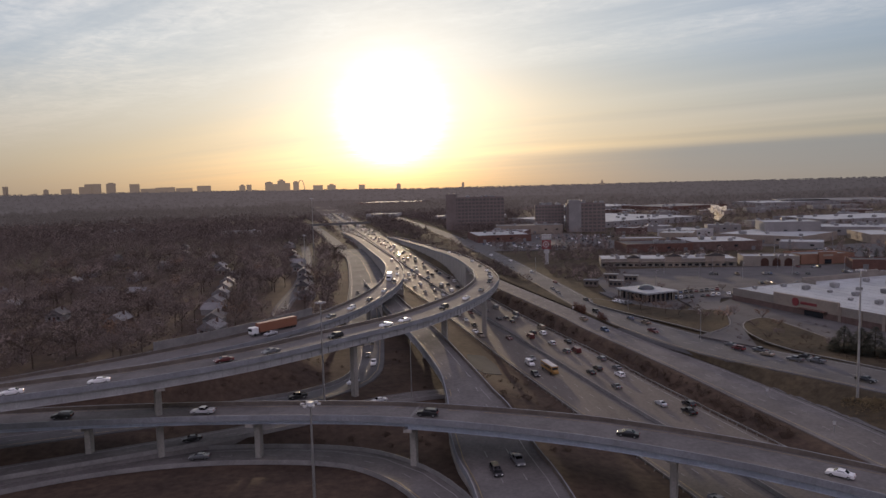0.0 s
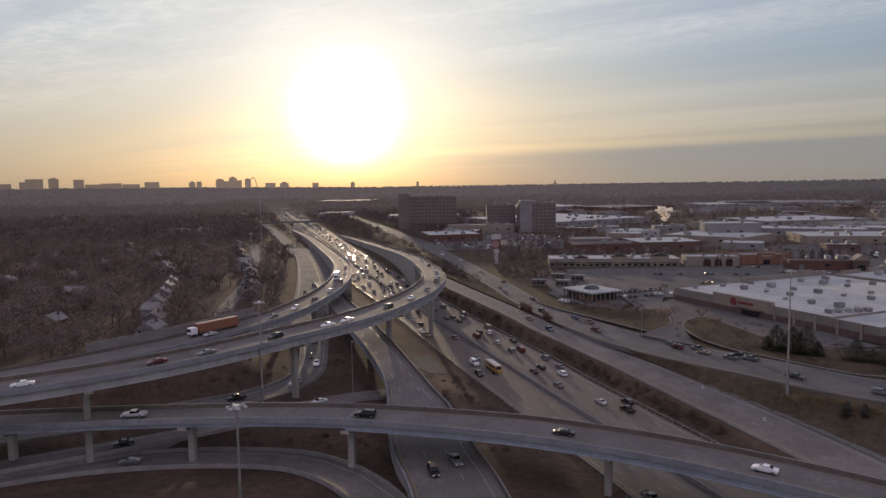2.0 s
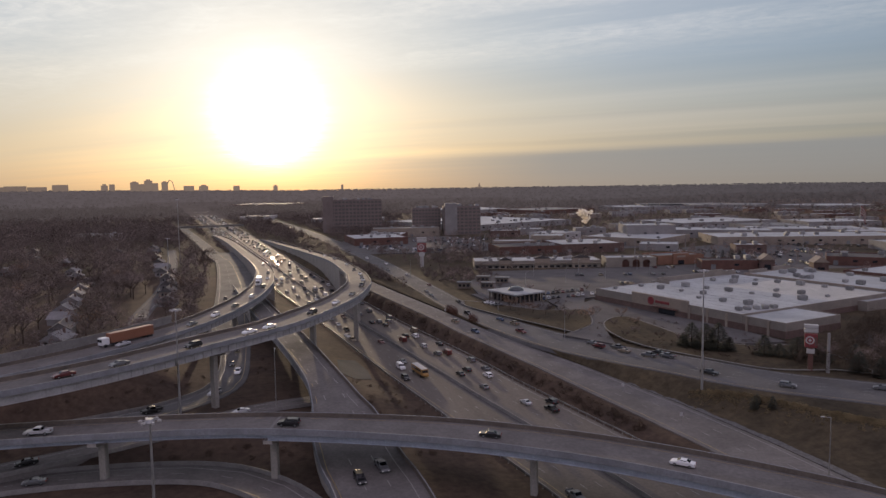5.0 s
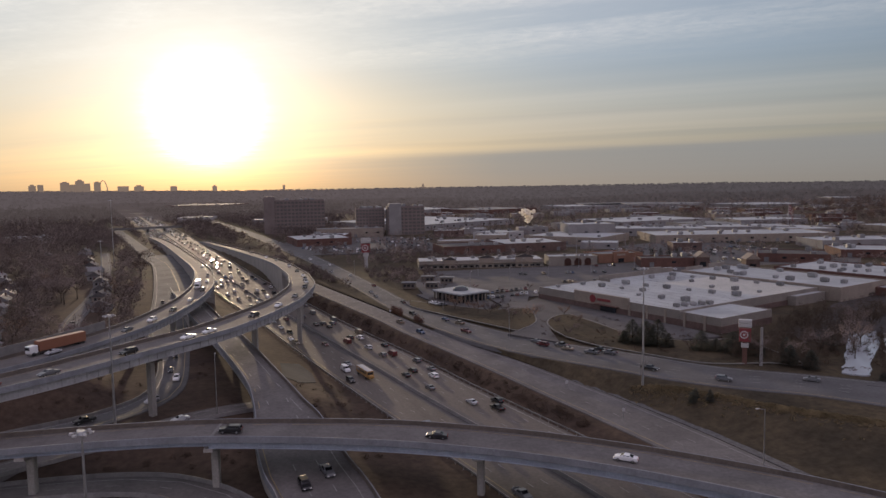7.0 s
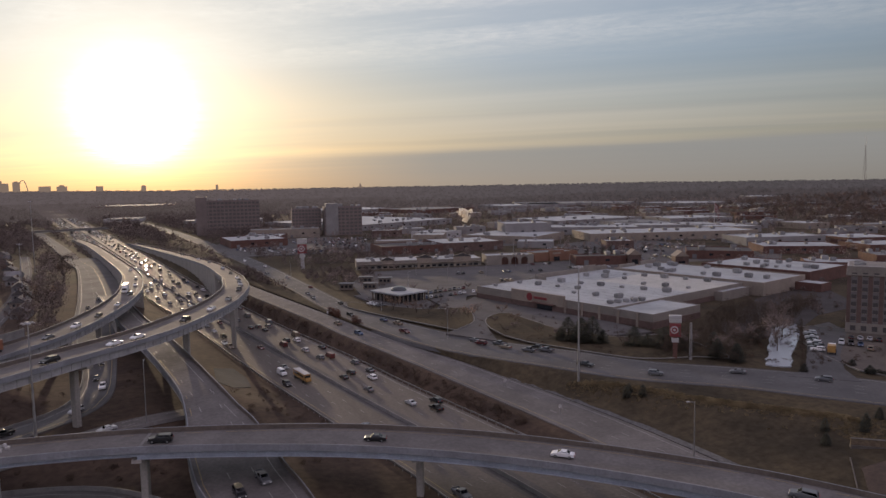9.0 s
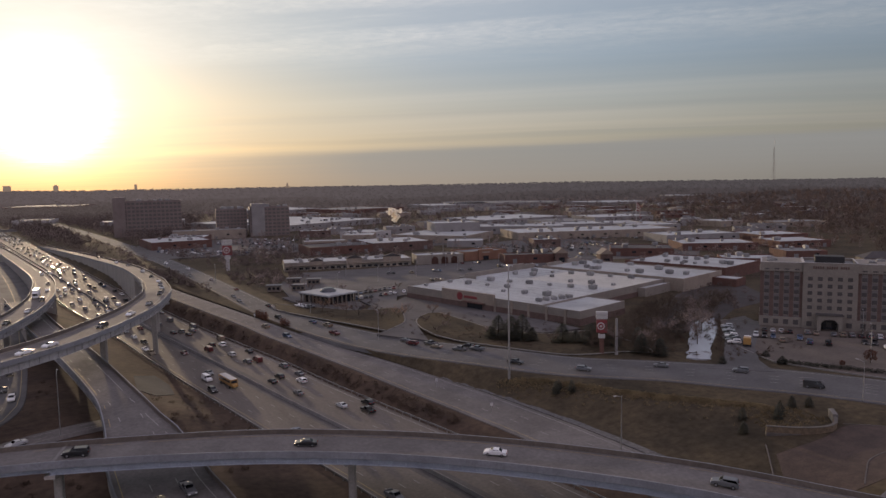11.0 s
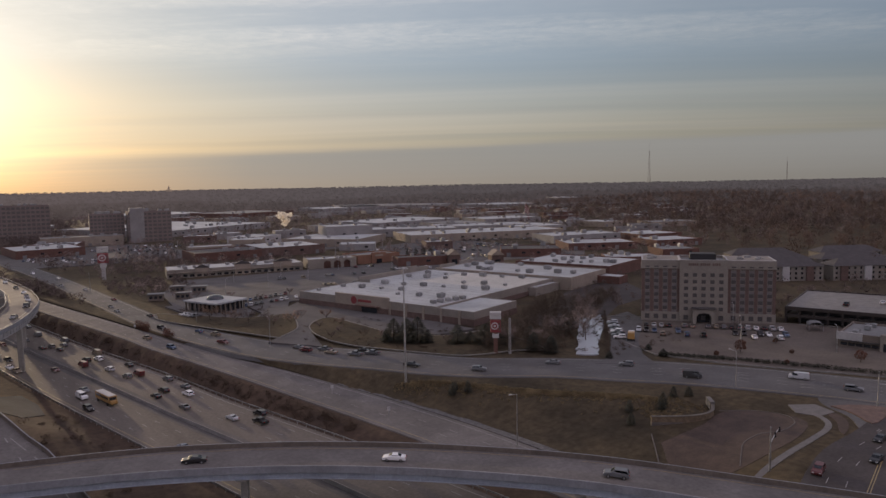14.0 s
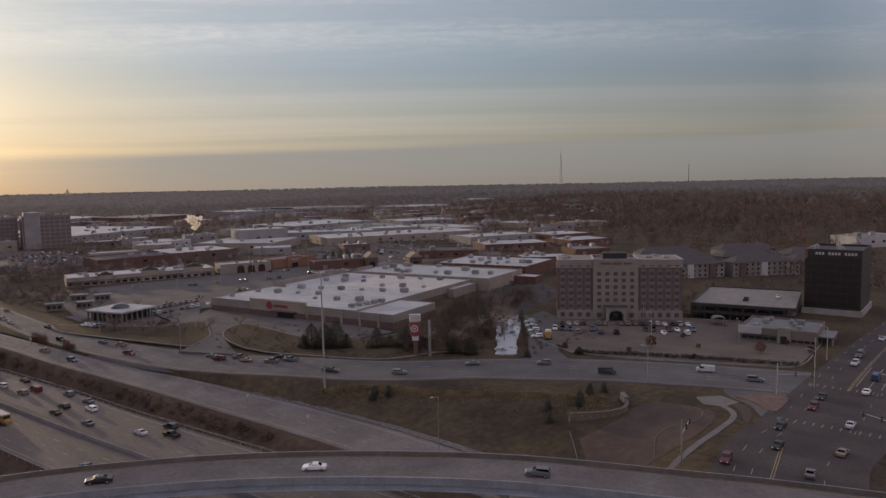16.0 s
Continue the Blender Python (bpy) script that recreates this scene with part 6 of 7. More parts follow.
def steam():
    m = bpy.data.materials.new("steam")
    m.use_nodes = True
    t = m.node_tree
    b = t.nodes["Principled BSDF"]
    # gold of the sun behind the plume is put into its colour
    b.inputs["Base Color"].default_value, b.inputs["Roughness"].default_value = (0.88, 0.74, 0.52, 1), 1.0
    b.inputs["Specular IOR Level"].default_value = 0.0
    tr = t.nodes.new("ShaderNodeBsdfTransparent")
    tl = t.nodes.new("ShaderNodeBsdfTranslucent"); tl.inputs["Color"].default_value = (1.0, 0.97, 0.9, 1)
    mx, mx2 = t.nodes.new("ShaderNodeMixShader"), t.nodes.new("ShaderNodeMixShader")
    mx.inputs[0].default_value, mx2.inputs[0].default_value = 0.8, 0.5
    t.links.new(b.outputs[0], mx.inputs[1]); t.links.new(tl.outputs[0], mx.inputs[2])
    t.links.new(tr.outputs[0], mx2.inputs[1]); t.links.new(mx.outputs[0], mx2.inputs[2])
    t.links.new(mx2.outputs[0], t.nodes["Material Output"].inputs[0])
    rr = random.Random(8)
    bm = bmesh.new()
    for i in range(46):
        u = i / 46
        p = Vector((rr.gauss(0, 1.2 + 3.2 * u) - 4 * u * u, rr.gauss(0, 2 + 3 * u), 1 + 16 * u))
        g = bmesh.ops.create_icosphere(bm, subdivisions=2, radius=rr.uniform(1.0, 1.4 + 2.2 * u), matrix=Matrix.Translation(p))
        for v in g["verts"]:
            v.co += (v.co - p) * (0.55 * noise.noise(v.co * 0.6))
    ob = solo("steam_plume", bm, m, "small pale steam plume rising from a rooftop", "steam")
    ob.matrix_world = pose(310, 800, 13)
    for poly in ob.data.polygons:
        poly.use_smooth = True


steam()
far_block(296, 796, -10, 36, 20, 11, "wall_grey", "roof_white", 4)


def cross_street_marks():
    c = LINES["cross_street"]
    bm = bmesh.new()
    for o in (0.4, -2.8, -5.9, -9.0):
        s0 = run_at(c, 153, 69.5)
        dashes(bm, c, o, 0.26, 28.0, 200.0, s0, s0 + 28, up=0.04)
        dashes(bm, c, o - 1.0, 0.22, 26.0, 200.0, run_at(c, 226, 83), run_at(c, 226, 83) + 40, up=0.04)
    solo("road_markings", bm, M["paint_white"], "worn white turning lane lines on the street", "markings", "structure")
    bm = bmesh.new()
    for s in (run_at(c, 184, 75), run_at(c, 216, 81)):
        for k in range(-12, 12, 2):
            dashes(bm, c, k + 0.5, 0.35, 2.4, 200.0, s, s + 4, up=0.045)
    c2 = LINES["arterial"]
    for px, py in ((182, 138.5), (193, 126), (199.5, 112)):
        s = run_at(c2, px, py)
        for o in (-5.5, -2.2, 1.1, 4.4):
            dashes(bm, c2, o, 0.35, 3.2, 200.0, s, s + 4, up=0.03)
            dashes(bm, c2, o + 0.5, 0.7, 0.9, 200.0, s + 3.0, s + 5, up=0.032)
    solo("road_markings", bm, M["paint_worn"], "faded white arrows and crossing stripes", "markings", "structure")
    bm = bmesh.new()
    for o in (3.2, 3.7):
        dashes(bm, c, o, 0.2, 30.0, 0.0, 0, run_at(c, 178, 74), up=0.04)
        dashes(bm, c, o - 3, 0.18, 30.0, 0.0, run_at(c, 220, 82), run_at(c, 400, 106), up=0.04)
    solo("road_markings", bm, M["paint_yellow"], "double yellow centre line on the street", "markings", "structure")


cross_street_marks()


def signal_pole(x, y, ang, arm=9.0):
    root = thing("traffic_signal", "steel mast-arm traffic signal at the crossing", "traffic light", "traffic signals", pose(x, y, gz(x, y), 0, 0, ang))
    bm = bmesh.new(); tube(bm, (0, 0, -0.5), (0, 0, 9.5), 0.2, 0.13, 8)
    part("pole", bm, M["steel"], root)
    bm = bmesh.new(); tube(bm, (0, 0, 6.2), (arm, 0, 6.8), 0.12, 0.07, 6)
    part("mast_arm", bm, M["steel"], root)
    for k in (0.5, 0.95):
        h = part("signal_head", boxed(arm * k - 0.2, -0.25, 5.9, arm * k + 0.2, 0.1, 7.1, bevel=0.05), M["black"], root)
        for i in range(3):
            part("lens", boxed(arm * k - 0.12, -0.3, 6.0 + 0.37 * i, arm * k + 0.12, -0.24, 6.26 + 0.37 * i), M["brick"], h)


for x, y, a in ((141, 88, 20), (200.3, 94.0, -60), (238, 99, 200), (178, 57, 80), (226, 66, 130)):
    signal_pole(x, y, a)


for x, y, h in ((420, 905, 20), (262, 560, 14), (330, 600, 14), (150, 640, 15), (420, 560, 15)):
    bm = bmesh.new(); tube(bm, (x, y, gz(x, y) - 0.5), (x, y, h), 0.35, 0.2, 8)
    solo("light_pole", bm, M["wall_grey"], "tall slim light pole between commercial lots", "pole", group="light poles")


# ---- trees ----
def clear(x, y, pad=3.0):
    """True where no road or building stands."""
    for bx, by, a, w, d in OCCUPIED:
        c, s = math.cos(radians(a)), math.sin(radians(a))
        u, v = (x - bx) * c + (y - by) * s, -(x - bx) * s + (y - by) * c
        if -pad < u < w + pad and -pad < v < d + pad:
            return False
    for c in list(LINES.values()) + list(FLY.values()):
        k = int(np.argmin((c["p"][:, 0] - x) ** 2 + (c["p"][:, 1] - y) ** 2))
        if math.hypot(c["p"][k, 0] - x, c["p"][k, 1] - y) < c["w"][k] + pad + 2:
            return False
    return True


def bare_tree_meshes(seed, h, spread, rust=False):
    rr = random.Random(seed)
    bm = bmesh.new()
    tube(bm, (0, 0, -0.5), (0.1, 0.1, h * 0.38), h * 0.022, h * 0.015, 7)
    tips = []
    for i in range(7):
        a = i * 2.4 + rr.uniform(-0.3, 0.3)
        z0 = h * rr.uniform(0.28, 0.42)
        r = spread * rr.uniform(0.45, 0.75)
        mid = Vector((r * 0.5 * math.cos(a), r * 0.5 * math.sin(a), z0 + h * rr.uniform(0.16, 0.24)))
        tube(bm, (0.05, 0.05, z0), mid, h * 0.010, h * 0.007, 5)
        for k in range(3):
            b = a + rr.uniform(-0.7, 0.7)
            end = mid + Vector((r * 0.55 * math.cos(b), r * 0.55 * math.sin(b), h * rr.uniform(0.12, 0.36)))
            tube(bm, mid, end, h * 0.006, h * 0.002, 4)
            tips += [(mid, end)]
    trunk = bpy.data.meshes.new("trunk"); bm.to_mesh(trunk); bm.free(); trunk.materials.append(M["bark"])
    V, F = [], []
    for a, b in tips:
        for _ in range(26):
            p = a.lerp(b, rr.uniform(0.25, 1.1)) + Vector((rr.gauss(0, spread * 0.10), rr.gauss(0, spread * 0.10), rr.gauss(0, h * 0.04)))
            d = Vector((rr.gauss(0, 1), rr.gauss(0, 1), rr.gauss(0.6, 0.7))).normalized()
            s = d.orthogonal().normalized()
            ln, wd = rr.uniform(0.5, 1.3) * h / 13, rr.uniform(0.06, 0.2) * h / 13
            n = len(V)
            V += [p - s * wd, p + s * wd, p + d * ln + s * wd * 0.4]
            F.append((n, n + 1, n + 2))
    crown = bpy.data.meshes.new("crown"); crown.from_pydata([tuple(v) for v in V], [], F)
    crown.materials.append(M["twigs_rust" if rust else "twigs"])
    return trunk, crown


KINDS = [bare_tree_meshes(i, (13, 15, 11, 12, 14)[i], (9, 10, 8, 8, 9)[i], i == 3) for i in range(5)]


def tree(x, y, k, s, ang, base=None):
    b = gz(x, y) if base is None else base
    rust = k == 3
    root = thing("tree", "rust-brown tree with thin autumn leaves" if rust else "bare winter tree with grey-brown twigs", "tree", "bare trees", pose(x, y, b, 0, 0, ang) @ Matrix.Scale(s, 4))
    share("trunk", KINDS[k][0], root)
    share("crown", KINDS[k][1], root)


tr = random.Random(21)
spots = []
while len(spots) < 190:
    x, y = tr.uniform(-290, -58), tr.uniform(215, 620)
    if x < np.interp(y, *F3X) - 14 and clear(x, y, 2) and not any(abs(x - a + (b - y) * a / b) < 6 and b - 26 < y < b + 4 for a, b in HOUSES) and all((x - a) ** 2 + (y - b) ** 2 > 36 for a, b in spots):
        spots.append((x, y))
        tree(x, y, tr.choice((0, 1, 2, 4, 0, 1, 3)), tr.uniform(0.75, 1.15), tr.uniform(0, 360))
TREES_PAVILION = ((104, 312, 2, 0.7), (100, 318, 3, 0.6), (111, 300, 2, 0.6), (92, 330, 3, 0.7), (196, 196, 0, 0.7), (205, 206, 1, 0.7), (214, 212, 0, 0.75), (188, 204, 1, 0.7), (176, 200, 2, 0.7), (168, 208, 0, 0.6), (222, 224, 4, 0.7), (232, 232, 1, 0.7), (150, 222, 2, 0.5), (136, 244, 2, 0.5))
TREES_POND = ((118, 297, 3, 0.6), (123, 305, 2, 0.45), (113, 318, 2, 0.4), (100, 333, 3, 0.4), (86, 352, 2, 0.4), (128, 268, 2, 0.4), (132, 255, 3, 0.35), (137, 246, 2, 0.4))
TREES_PLAZA = ((121, 262, 2, 0.35), (135, 283, 3, 0.4), (126, 285, 2, 0.35), (130, 372, 2, 0.4), (150, 380, 2, 0.4), (120, 390, 2, 0.4), (104, 400, 2, 0.45), (136, 300, 3, 0.5), (128, 310, 2, 0.5), (150, 250, 2, 0.5))
for x, y, k, s in TREES_PAVILION + TREES_POND + TREES_PLAZA:
    tree(x, y, k, s, x * 37 % 360)


def bush_meshes(seed, h, r):
    """Short trunk and a full rounded crown of small leaves, gappy at the rim."""
    rr = random.Random(seed)
    bm = bmesh.new()
    tube(bm, (0, 0, -0.3), (0, 0, h * 0.5), 0.14, 0.09, 6)
    for i in range(5):
        tube(bm, (0, 0, h * 0.25), (r * 0.6 * math.cos(i * 1.26), r * 0.6 * math.sin(i * 1.26), h * 0.62), 0.06, 0.025, 4)
    trunk = bpy.data.meshes.new("trunk"); bm.to_mesh(trunk); bm.free(); trunk.materials.append(M["bark"])
    V, F = [], []
    for _ in range(900):
        a, v = rr.uniform(0, 6.283), rr.uniform(-0.75, 1.0)
        ring = math.sqrt(max(0.05, 1 - v * v)) * (0.82 + 0.2 * math.sin(3 * a + 4 * v))
        k = rr.uniform(0.55, 1.0) ** 0.5
        p = Vector((r * ring * k * math.cos(a), r * ring * k * math.sin(a), h * 0.58 + h * 0.42 * v * k))
        d = Vector((rr.gauss(0, 1), rr.gauss(0, 1), rr.gauss(0, 1))).normalized()
        q = d.orthogonal().normalized()
        ln, n = rr.uniform(0.14, 0.34), len(V)
        V += [p - q * ln * 0.5, p + q * ln * 0.5, p + d * ln]
        F.append((n, n + 1, n + 2))
    crown = bpy.data.meshes.new("crown"); crown.from_pydata([tuple(v) for v in V], [], F); crown.materials.append(M["red_brush"])
    return trunk, crown


BUSH = [bush_meshes(51, 4.6, 2.1), bush_meshes(52, 3.4, 1.7)]


def bush(x, y, k, s):
    root = thing("small_tree", "small rounded tree with rust-red leaves in a car park bed", "tree", "car park trees", pose(x, y, gz(x, y), 0, 0, x * 71 % 360) @ Matrix.Scale(s, 4))
    share("trunk", BUSH[k][0], root)
    share("crown", BUSH[k][1], root)


for x, y, k, s in ((224.5, 149.8, 0, 1.05), (242.5, 118.6, 0, 0.95), (255, 107, 1, 0.8), (221, 131, 1, 0.6), (246, 150, 1, 0.6), (214, 152, 1, 0.6), (236, 138, 1, 0.55), (262, 118, 1, 0.6)):
    bush(x, y, k, s)


def conifer_meshes(seed, h=8.0, r=2.6):
    rr = random.Random(seed)
    bm = bmesh.new(); tube(bm, (0, 0, -0.4), (0, 0, h * 0.9), 0.2, 0.04, 6)
    trunk = bpy.data.meshes.new("trunk"); bm.to_mesh(trunk); bm.free(); trunk.materials.append(M["bark"])
    V, F = [], []
    for _ in range(1800):
        u = rr.random() ** 0.7
        z = h * (0.06 + 0.94 * (1 - u))
        a = rr.uniform(0, 6.283)
        rad = r * min(1.0, 1.5 * u) ** 0.62 * rr.uniform(0.45, 1.0)
        p = Vector((rad * math.cos(a), rad * math.sin(a), z))
        d = Vector((math.cos(a), math.sin(a), rr.uniform(-0.5, 0.3))).normalized()
        s = Vector((-math.sin(a), math.cos(a), rr.uniform(-0.3, 0.3)))
        ln, wd = rr.uniform(0.3, 0.6), rr.uniform(0.1, 0.22)
        n = len(V)
        V += [p - s * wd - d * ln * 0.4, p + s * wd - d * ln * 0.4, p + d * ln * 0.7]
        F.append((n, n + 1, n + 2))
    crown = bpy.data.meshes.new("crown"); crown.from_pydata([tuple(v) for v in V], [], F); crown.materials.append(M["conifer"])
    return trunk, crown


CON = [conifer_meshes(31), conifer_meshes(32, 6.5, 2.6)]


def conifer(x, y, s, k=0, fat=1.0):
    root = thing("evergreen", "dark dense evergreen tree", "tree", "evergreens", pose(x, y, gz(x, y), 0, 0, x * 53 % 360) @ Matrix.Diagonal((s * fat, s * fat, s, 1)))
    share("trunk", CON[k][0], root)
    share("crown", CON[k][1], root)


CONIFERS_STORE = ((137, 239.5, 1.25, 1.35), (140.5, 235.5, 1.25, 1.4), (143.5, 232.5, 1.35, 1.3), (134.6, 241.5, 0.7, 1.3), (146.5, 230, 0.75, 1.3), (155, 222.5, 1.0, 1.5), (162.6, 215.3, 1.05, 1.6), (158.5, 219, 0.7, 1.4), (165.5, 213, 0.9, 1.4), (168.5, 209, 0.8, 1.4), (121.3, 176.9, 0.5, 1.0), (125, 174, 0.48, 1.0), (123, 178, 0.4, 1.1), (149, 133, 0.42, 1.1), (156, 128, 0.42, 1.2))
CONIFERS_BANKS = ((159, 130, 0.45, 1.2), (144, 128, 0.4, 1.2), (166, 132, 0.4, 1.2), (170, 130, 0.35, 1.4), (183, 172, 0.35, 1.6), (200, 163, 0.35, 1.8), (203, 172, 0.3, 1.8), (308, 515, 0.9, 1.0), (314, 512, 0.9, 1.0), (320, 510, 0.9, 1.0), (326, 508, 0.9, 1.0), (173, 190, 0.8, 1.4), (170, 196, 0.9, 1.3), (177, 206, 0.9, 1.3), (200, 212, 0.9, 1.4))
for x, y, s, f in CONIFERS_STORE + CONIFERS_BANKS:
    conifer(x, y, s, 0, f)


# ---- woods that nobody could count ----
def woods(name, label, places, material, per, size, seed, loose=0.45):
    """Trees as loose crowns of twig blades: places are (x, y, z, height, radius)."""
    rng = np.random.default_rng(seed)
    P = np.repeat(np.array(places), per, axis=0)
    n = len(P)
    a = rng.uniform(0, 2 * np.pi, n)
    u = rng.uniform(0.0, 1.0, n)
    lump = 0.75 + 0.35 * np.sin(a * 3 + P[:, 0]) * np.cos(a * 2 + P[:, 1])
    prof = np.sqrt(np.clip(1 - (2 * u - 0.9) ** 2 / 1.25, 0.02, 1))
    r = P[:, 4] * prof * np.sqrt(rng.uniform(0.1, 1, n)) * lump
    c = np.stack([P[:, 0] + r * np.cos(a), P[:, 1] + r * np.sin(a), P[:, 2] + P[:, 3] * (0.22 + 0.78 * u)], 1)
    out = np.stack([np.cos(a) * prof, np.sin(a) * prof, (u - 0.4) * 1.9], 1) + rng.normal(size=(n, 3)) * loose
    d = rng.normal(size=(n, 3)); d[:, 2] = d[:, 2] * 0.7 + 0.5
    s = np.cross(d, out); s /= np.linalg.norm(s, axis=1)[:, None] + 1e-9
    d = np.cross(out, s); d /= np.linalg.norm(d, axis=1)[:, None] + 1e-9
    L = (P[:, 4] * size * rng.uniform(0.5, 1.3, n))[:, None]
    V = np.concatenate([c - s * L * 0.28 - d * L * 0.4, c + s * L * 0.28 - d * L * 0.4, c + d * L * 0.7], 1).reshape(-1, 3)
    me = bpy.data.meshes.new(name)
    me.vertices.add(3 * n); me.loops.add(3 * n); me.polygons.add(n)
    me.vertices.foreach_set("co", V.ravel())
    me.loops.foreach_set("vertex_index", np.arange(3 * n))
    me.polygons.foreach_set("loop_start", np.arange(0, 3 * n, 3))
    me.polygons.foreach_set("loop_total", np.full(n, 3))
    me.update(calc_edges=True)
    me.materials.append(M[material])
    return tagged(new(name, me), label, "woods", kind="stuff")


def free_mask(x, y, pad):
    ok = np.ones(len(x), bool)
    for bx, by, a, w, d in OCCUPIED:
        c, s = math.cos(radians(a)), math.sin(radians(a))
        u, v = (x - bx) * c + (y - by) * s, -(x - bx) * s + (y - by) * c
        ok &= ~((u > -pad) & (u < w + pad) & (v > -pad - 8) & (v < d + pad))
    for c in list(LINES.values()) + list(FLY.values()):
        for i in range(0, len(c["s"]), 2):
            ok &= np.hypot(x - c["p"][i, 0], y - c["p"][i, 1]) > c["w"][i] + pad + 3
    return ok


rng = np.random.default_rng(77)
x, y = rng.uniform(-720, -50, 7000), rng.uniform(190, 1150, 7000)
ok = (x < np.interp(y, *F3X) - 16) & free_mask(x, y, 4) & ((x < -285) | (y > 610) | (rng.random(7000) < 0.9))
for hx, hy in HOUSES:
    ok &= ~((np.abs(x - hx - (hy - y) * hx / -hy) < 6.5) & (y < hy + 4) & (y > hy - 26))
x, y = x[ok], y[ok]
woods("woodland_near", "grey-brown bare woods over a suburb", np.stack([x, y, ground_z(x, y), rng.uniform(9, 15, len(x)), rng.uniform(3.5, 6.0, len(x))], 1), "twigs", 125, 0.165, 1)

dist = np.concatenate([np.exp(rng.uniform(np.log(900), np.log(4900), 15000)), np.exp(rng.uniform(np.log(850), np.log(2400), 7000))])
az = np.radians(np.concatenate([rng.uniform(-46, 82, 15000), rng.uniform(-46, 6, 7000)]))
x, y = dist * np.sin(az), dist * np.cos(az)
town = (x > 60 + 0.05 * y) & (x < 0.95 * y + 80) & (y < 1500)
ok = free_mask(x, y, 8) & (~town | (rng.random(22000) < 0.4))
x, y, dist = x[ok], y[ok], dist[ok]
grow = np.clip(dist / 1800, 0.8, 1.7)
G = np.stack([x, y, ground_z(x, y), rng.uniform(9, 14, len(x)) * np.clip(1.5 - dist / 4000, 0.5, 1), rng.uniform(4.5, 8, len(x)) * grow], 1)
tier = dist * rng.uniform(0.85, 1.15, len(dist))
woods("woodland_far", "distant bare woods beyond the town", G[tier < 1500], "twigs", 44, 0.33, 2)
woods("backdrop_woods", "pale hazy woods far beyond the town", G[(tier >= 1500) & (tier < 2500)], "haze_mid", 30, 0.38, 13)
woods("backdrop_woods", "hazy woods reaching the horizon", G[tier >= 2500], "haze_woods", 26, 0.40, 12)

x, y = rng.uniform(330, 1700, 6000), rng.uniform(120, 1300, 6000)
ok = (x > 0.62 * y + 300) & free_mask(x, y, 5) & ((x > 520) | (y < 330)) & (rng.random(6000) < 0.8)
x, y = x[ok], y[ok]
woods("woodland_ridge", "rust-brown autumn woods on the ridge", np.stack([x, y, ground_z(x, y), rng.uniform(8, 17, len(x)), rng.uniform(4.5, 9, len(x))], 1), "ridge", 150, 0.15, 3, 0.3)

x, y = rng.uniform(60, 1250, 8000), rng.uniform(380, 1700, 8000)
ok = free_mask(x, y, 3) & (rng.random(8000) < 0.7) & (x > 60 + 0.02 * y) & ~((x > 100) & (x < 330) & (y < 482))
x, y = x[ok], y[ok]
woods("street_trees", "scattered bare trees between car parks and sheds", np.stack([x, y, ground_z(x, y), rng.uniform(5, 10, len(x)), rng.uniform(2.2, 4.5, len(x))], 1), "twigs", 60, 0.26, 4)

# scrub on the banks
c = LINES["outer_ramp"]
pl = []
sr = random.Random(4)
for _ in range(1300):
    s = sr.uniform(120, 520)
    w = np.interp(s, c["s"], c["w"])
    xx, yy, zz, a = place_on(c, s, w + sr.uniform(2, 11))
    pl.append((xx, yy))
for _ in range(260):
    pl.append((sr.uniform(-30, 60), sr.uniform(165, 260)))
for _ in range(220):
    pl.append((sr.uniform(-120, -20), sr.uniform(170, 240)))
for _ in range(160):
    pl.append((sr.uniform(176, 240), sr.uniform(172, 236)))
for _ in range(330):
    pl.append((sr.uniform(108, 178), sr.uniform(200, 296)))
for _ in range(260):
    pl.append((sr.uniform(73, 128), sr.uniform(276, 366)))
P = np.array(pl)
ok = free_mask(P[:, 0], P[:, 1], 0.5) & ~((P[:, 0] > 5) & (P[:, 0] < 22) & (P[:, 1] > 234) & (P[:, 1] < 272))
P = P[ok]
woods("scrub", "low brown scrub and weeds on the banks", np.stack([P[:, 0], P[:, 1], ground_z(P[:, 0], P[:, 1]) - 0.2, rng.uniform(0.7, 2.2, len(P)), rng.uniform(0.8, 2.0, len(P))], 1), "brush", 120, 0.17, 5)
x, y = rng.uniform(158, 290, 1500), rng.uniform(174, 268, 1500)
side = (x - 158) * 0.66 - (y - 200)
ok = free_mask(x, y, 1.0) & (side < 22) & (side > -14) & ~((y - 179 - 0.83 * (x - 178) < 9) & (y - 179 - 0.83 * (x - 178) > -11) & (x < 240)) & (x < 285)
x, y = np.concatenate([x[ok], np.linspace(237.5, 185.8, 40)]), np.concatenate([y[ok], np.linspace(225.7, 175.1, 40)])
woods("thicket", "dense dark thicket beside the pond", np.stack([x, y, np.full(len(x), -0.3), rng.uniform(3.5, 8.5, len(x)) * np.where(np.arange(len(x)) < len(x) - 40, 1.0, 0.5), rng.uniform(1.6, 3.2, len(x)) * np.where(np.arange(len(x)) < len(x) - 40, 1.0, 0.6)], 1), "thicket", 260, 0.115, 9)
P = np.array([(63.8 + sr.uniform(-0.8, 0.8) - 0.25 * v, 332 + v) for v in np.linspace(-6, 6, 24)] + [(69.4 + sr.uniform(-0.6, 0.6) - 0.25 * v, 310 + v) for v in np.linspace(-3, 3, 14)])
woods("red_shrubs", "clump of dark red-brown shrubs beside the street", np.stack([P[:, 0], P[:, 1], ground_z(P[:, 0], P[:, 1]) - 0.2, rng.uniform(3.2, 5.0, len(P)), rng.uniform(1.1, 1.8, len(P))], 1), "red_brush", 260, 0.16, 10)
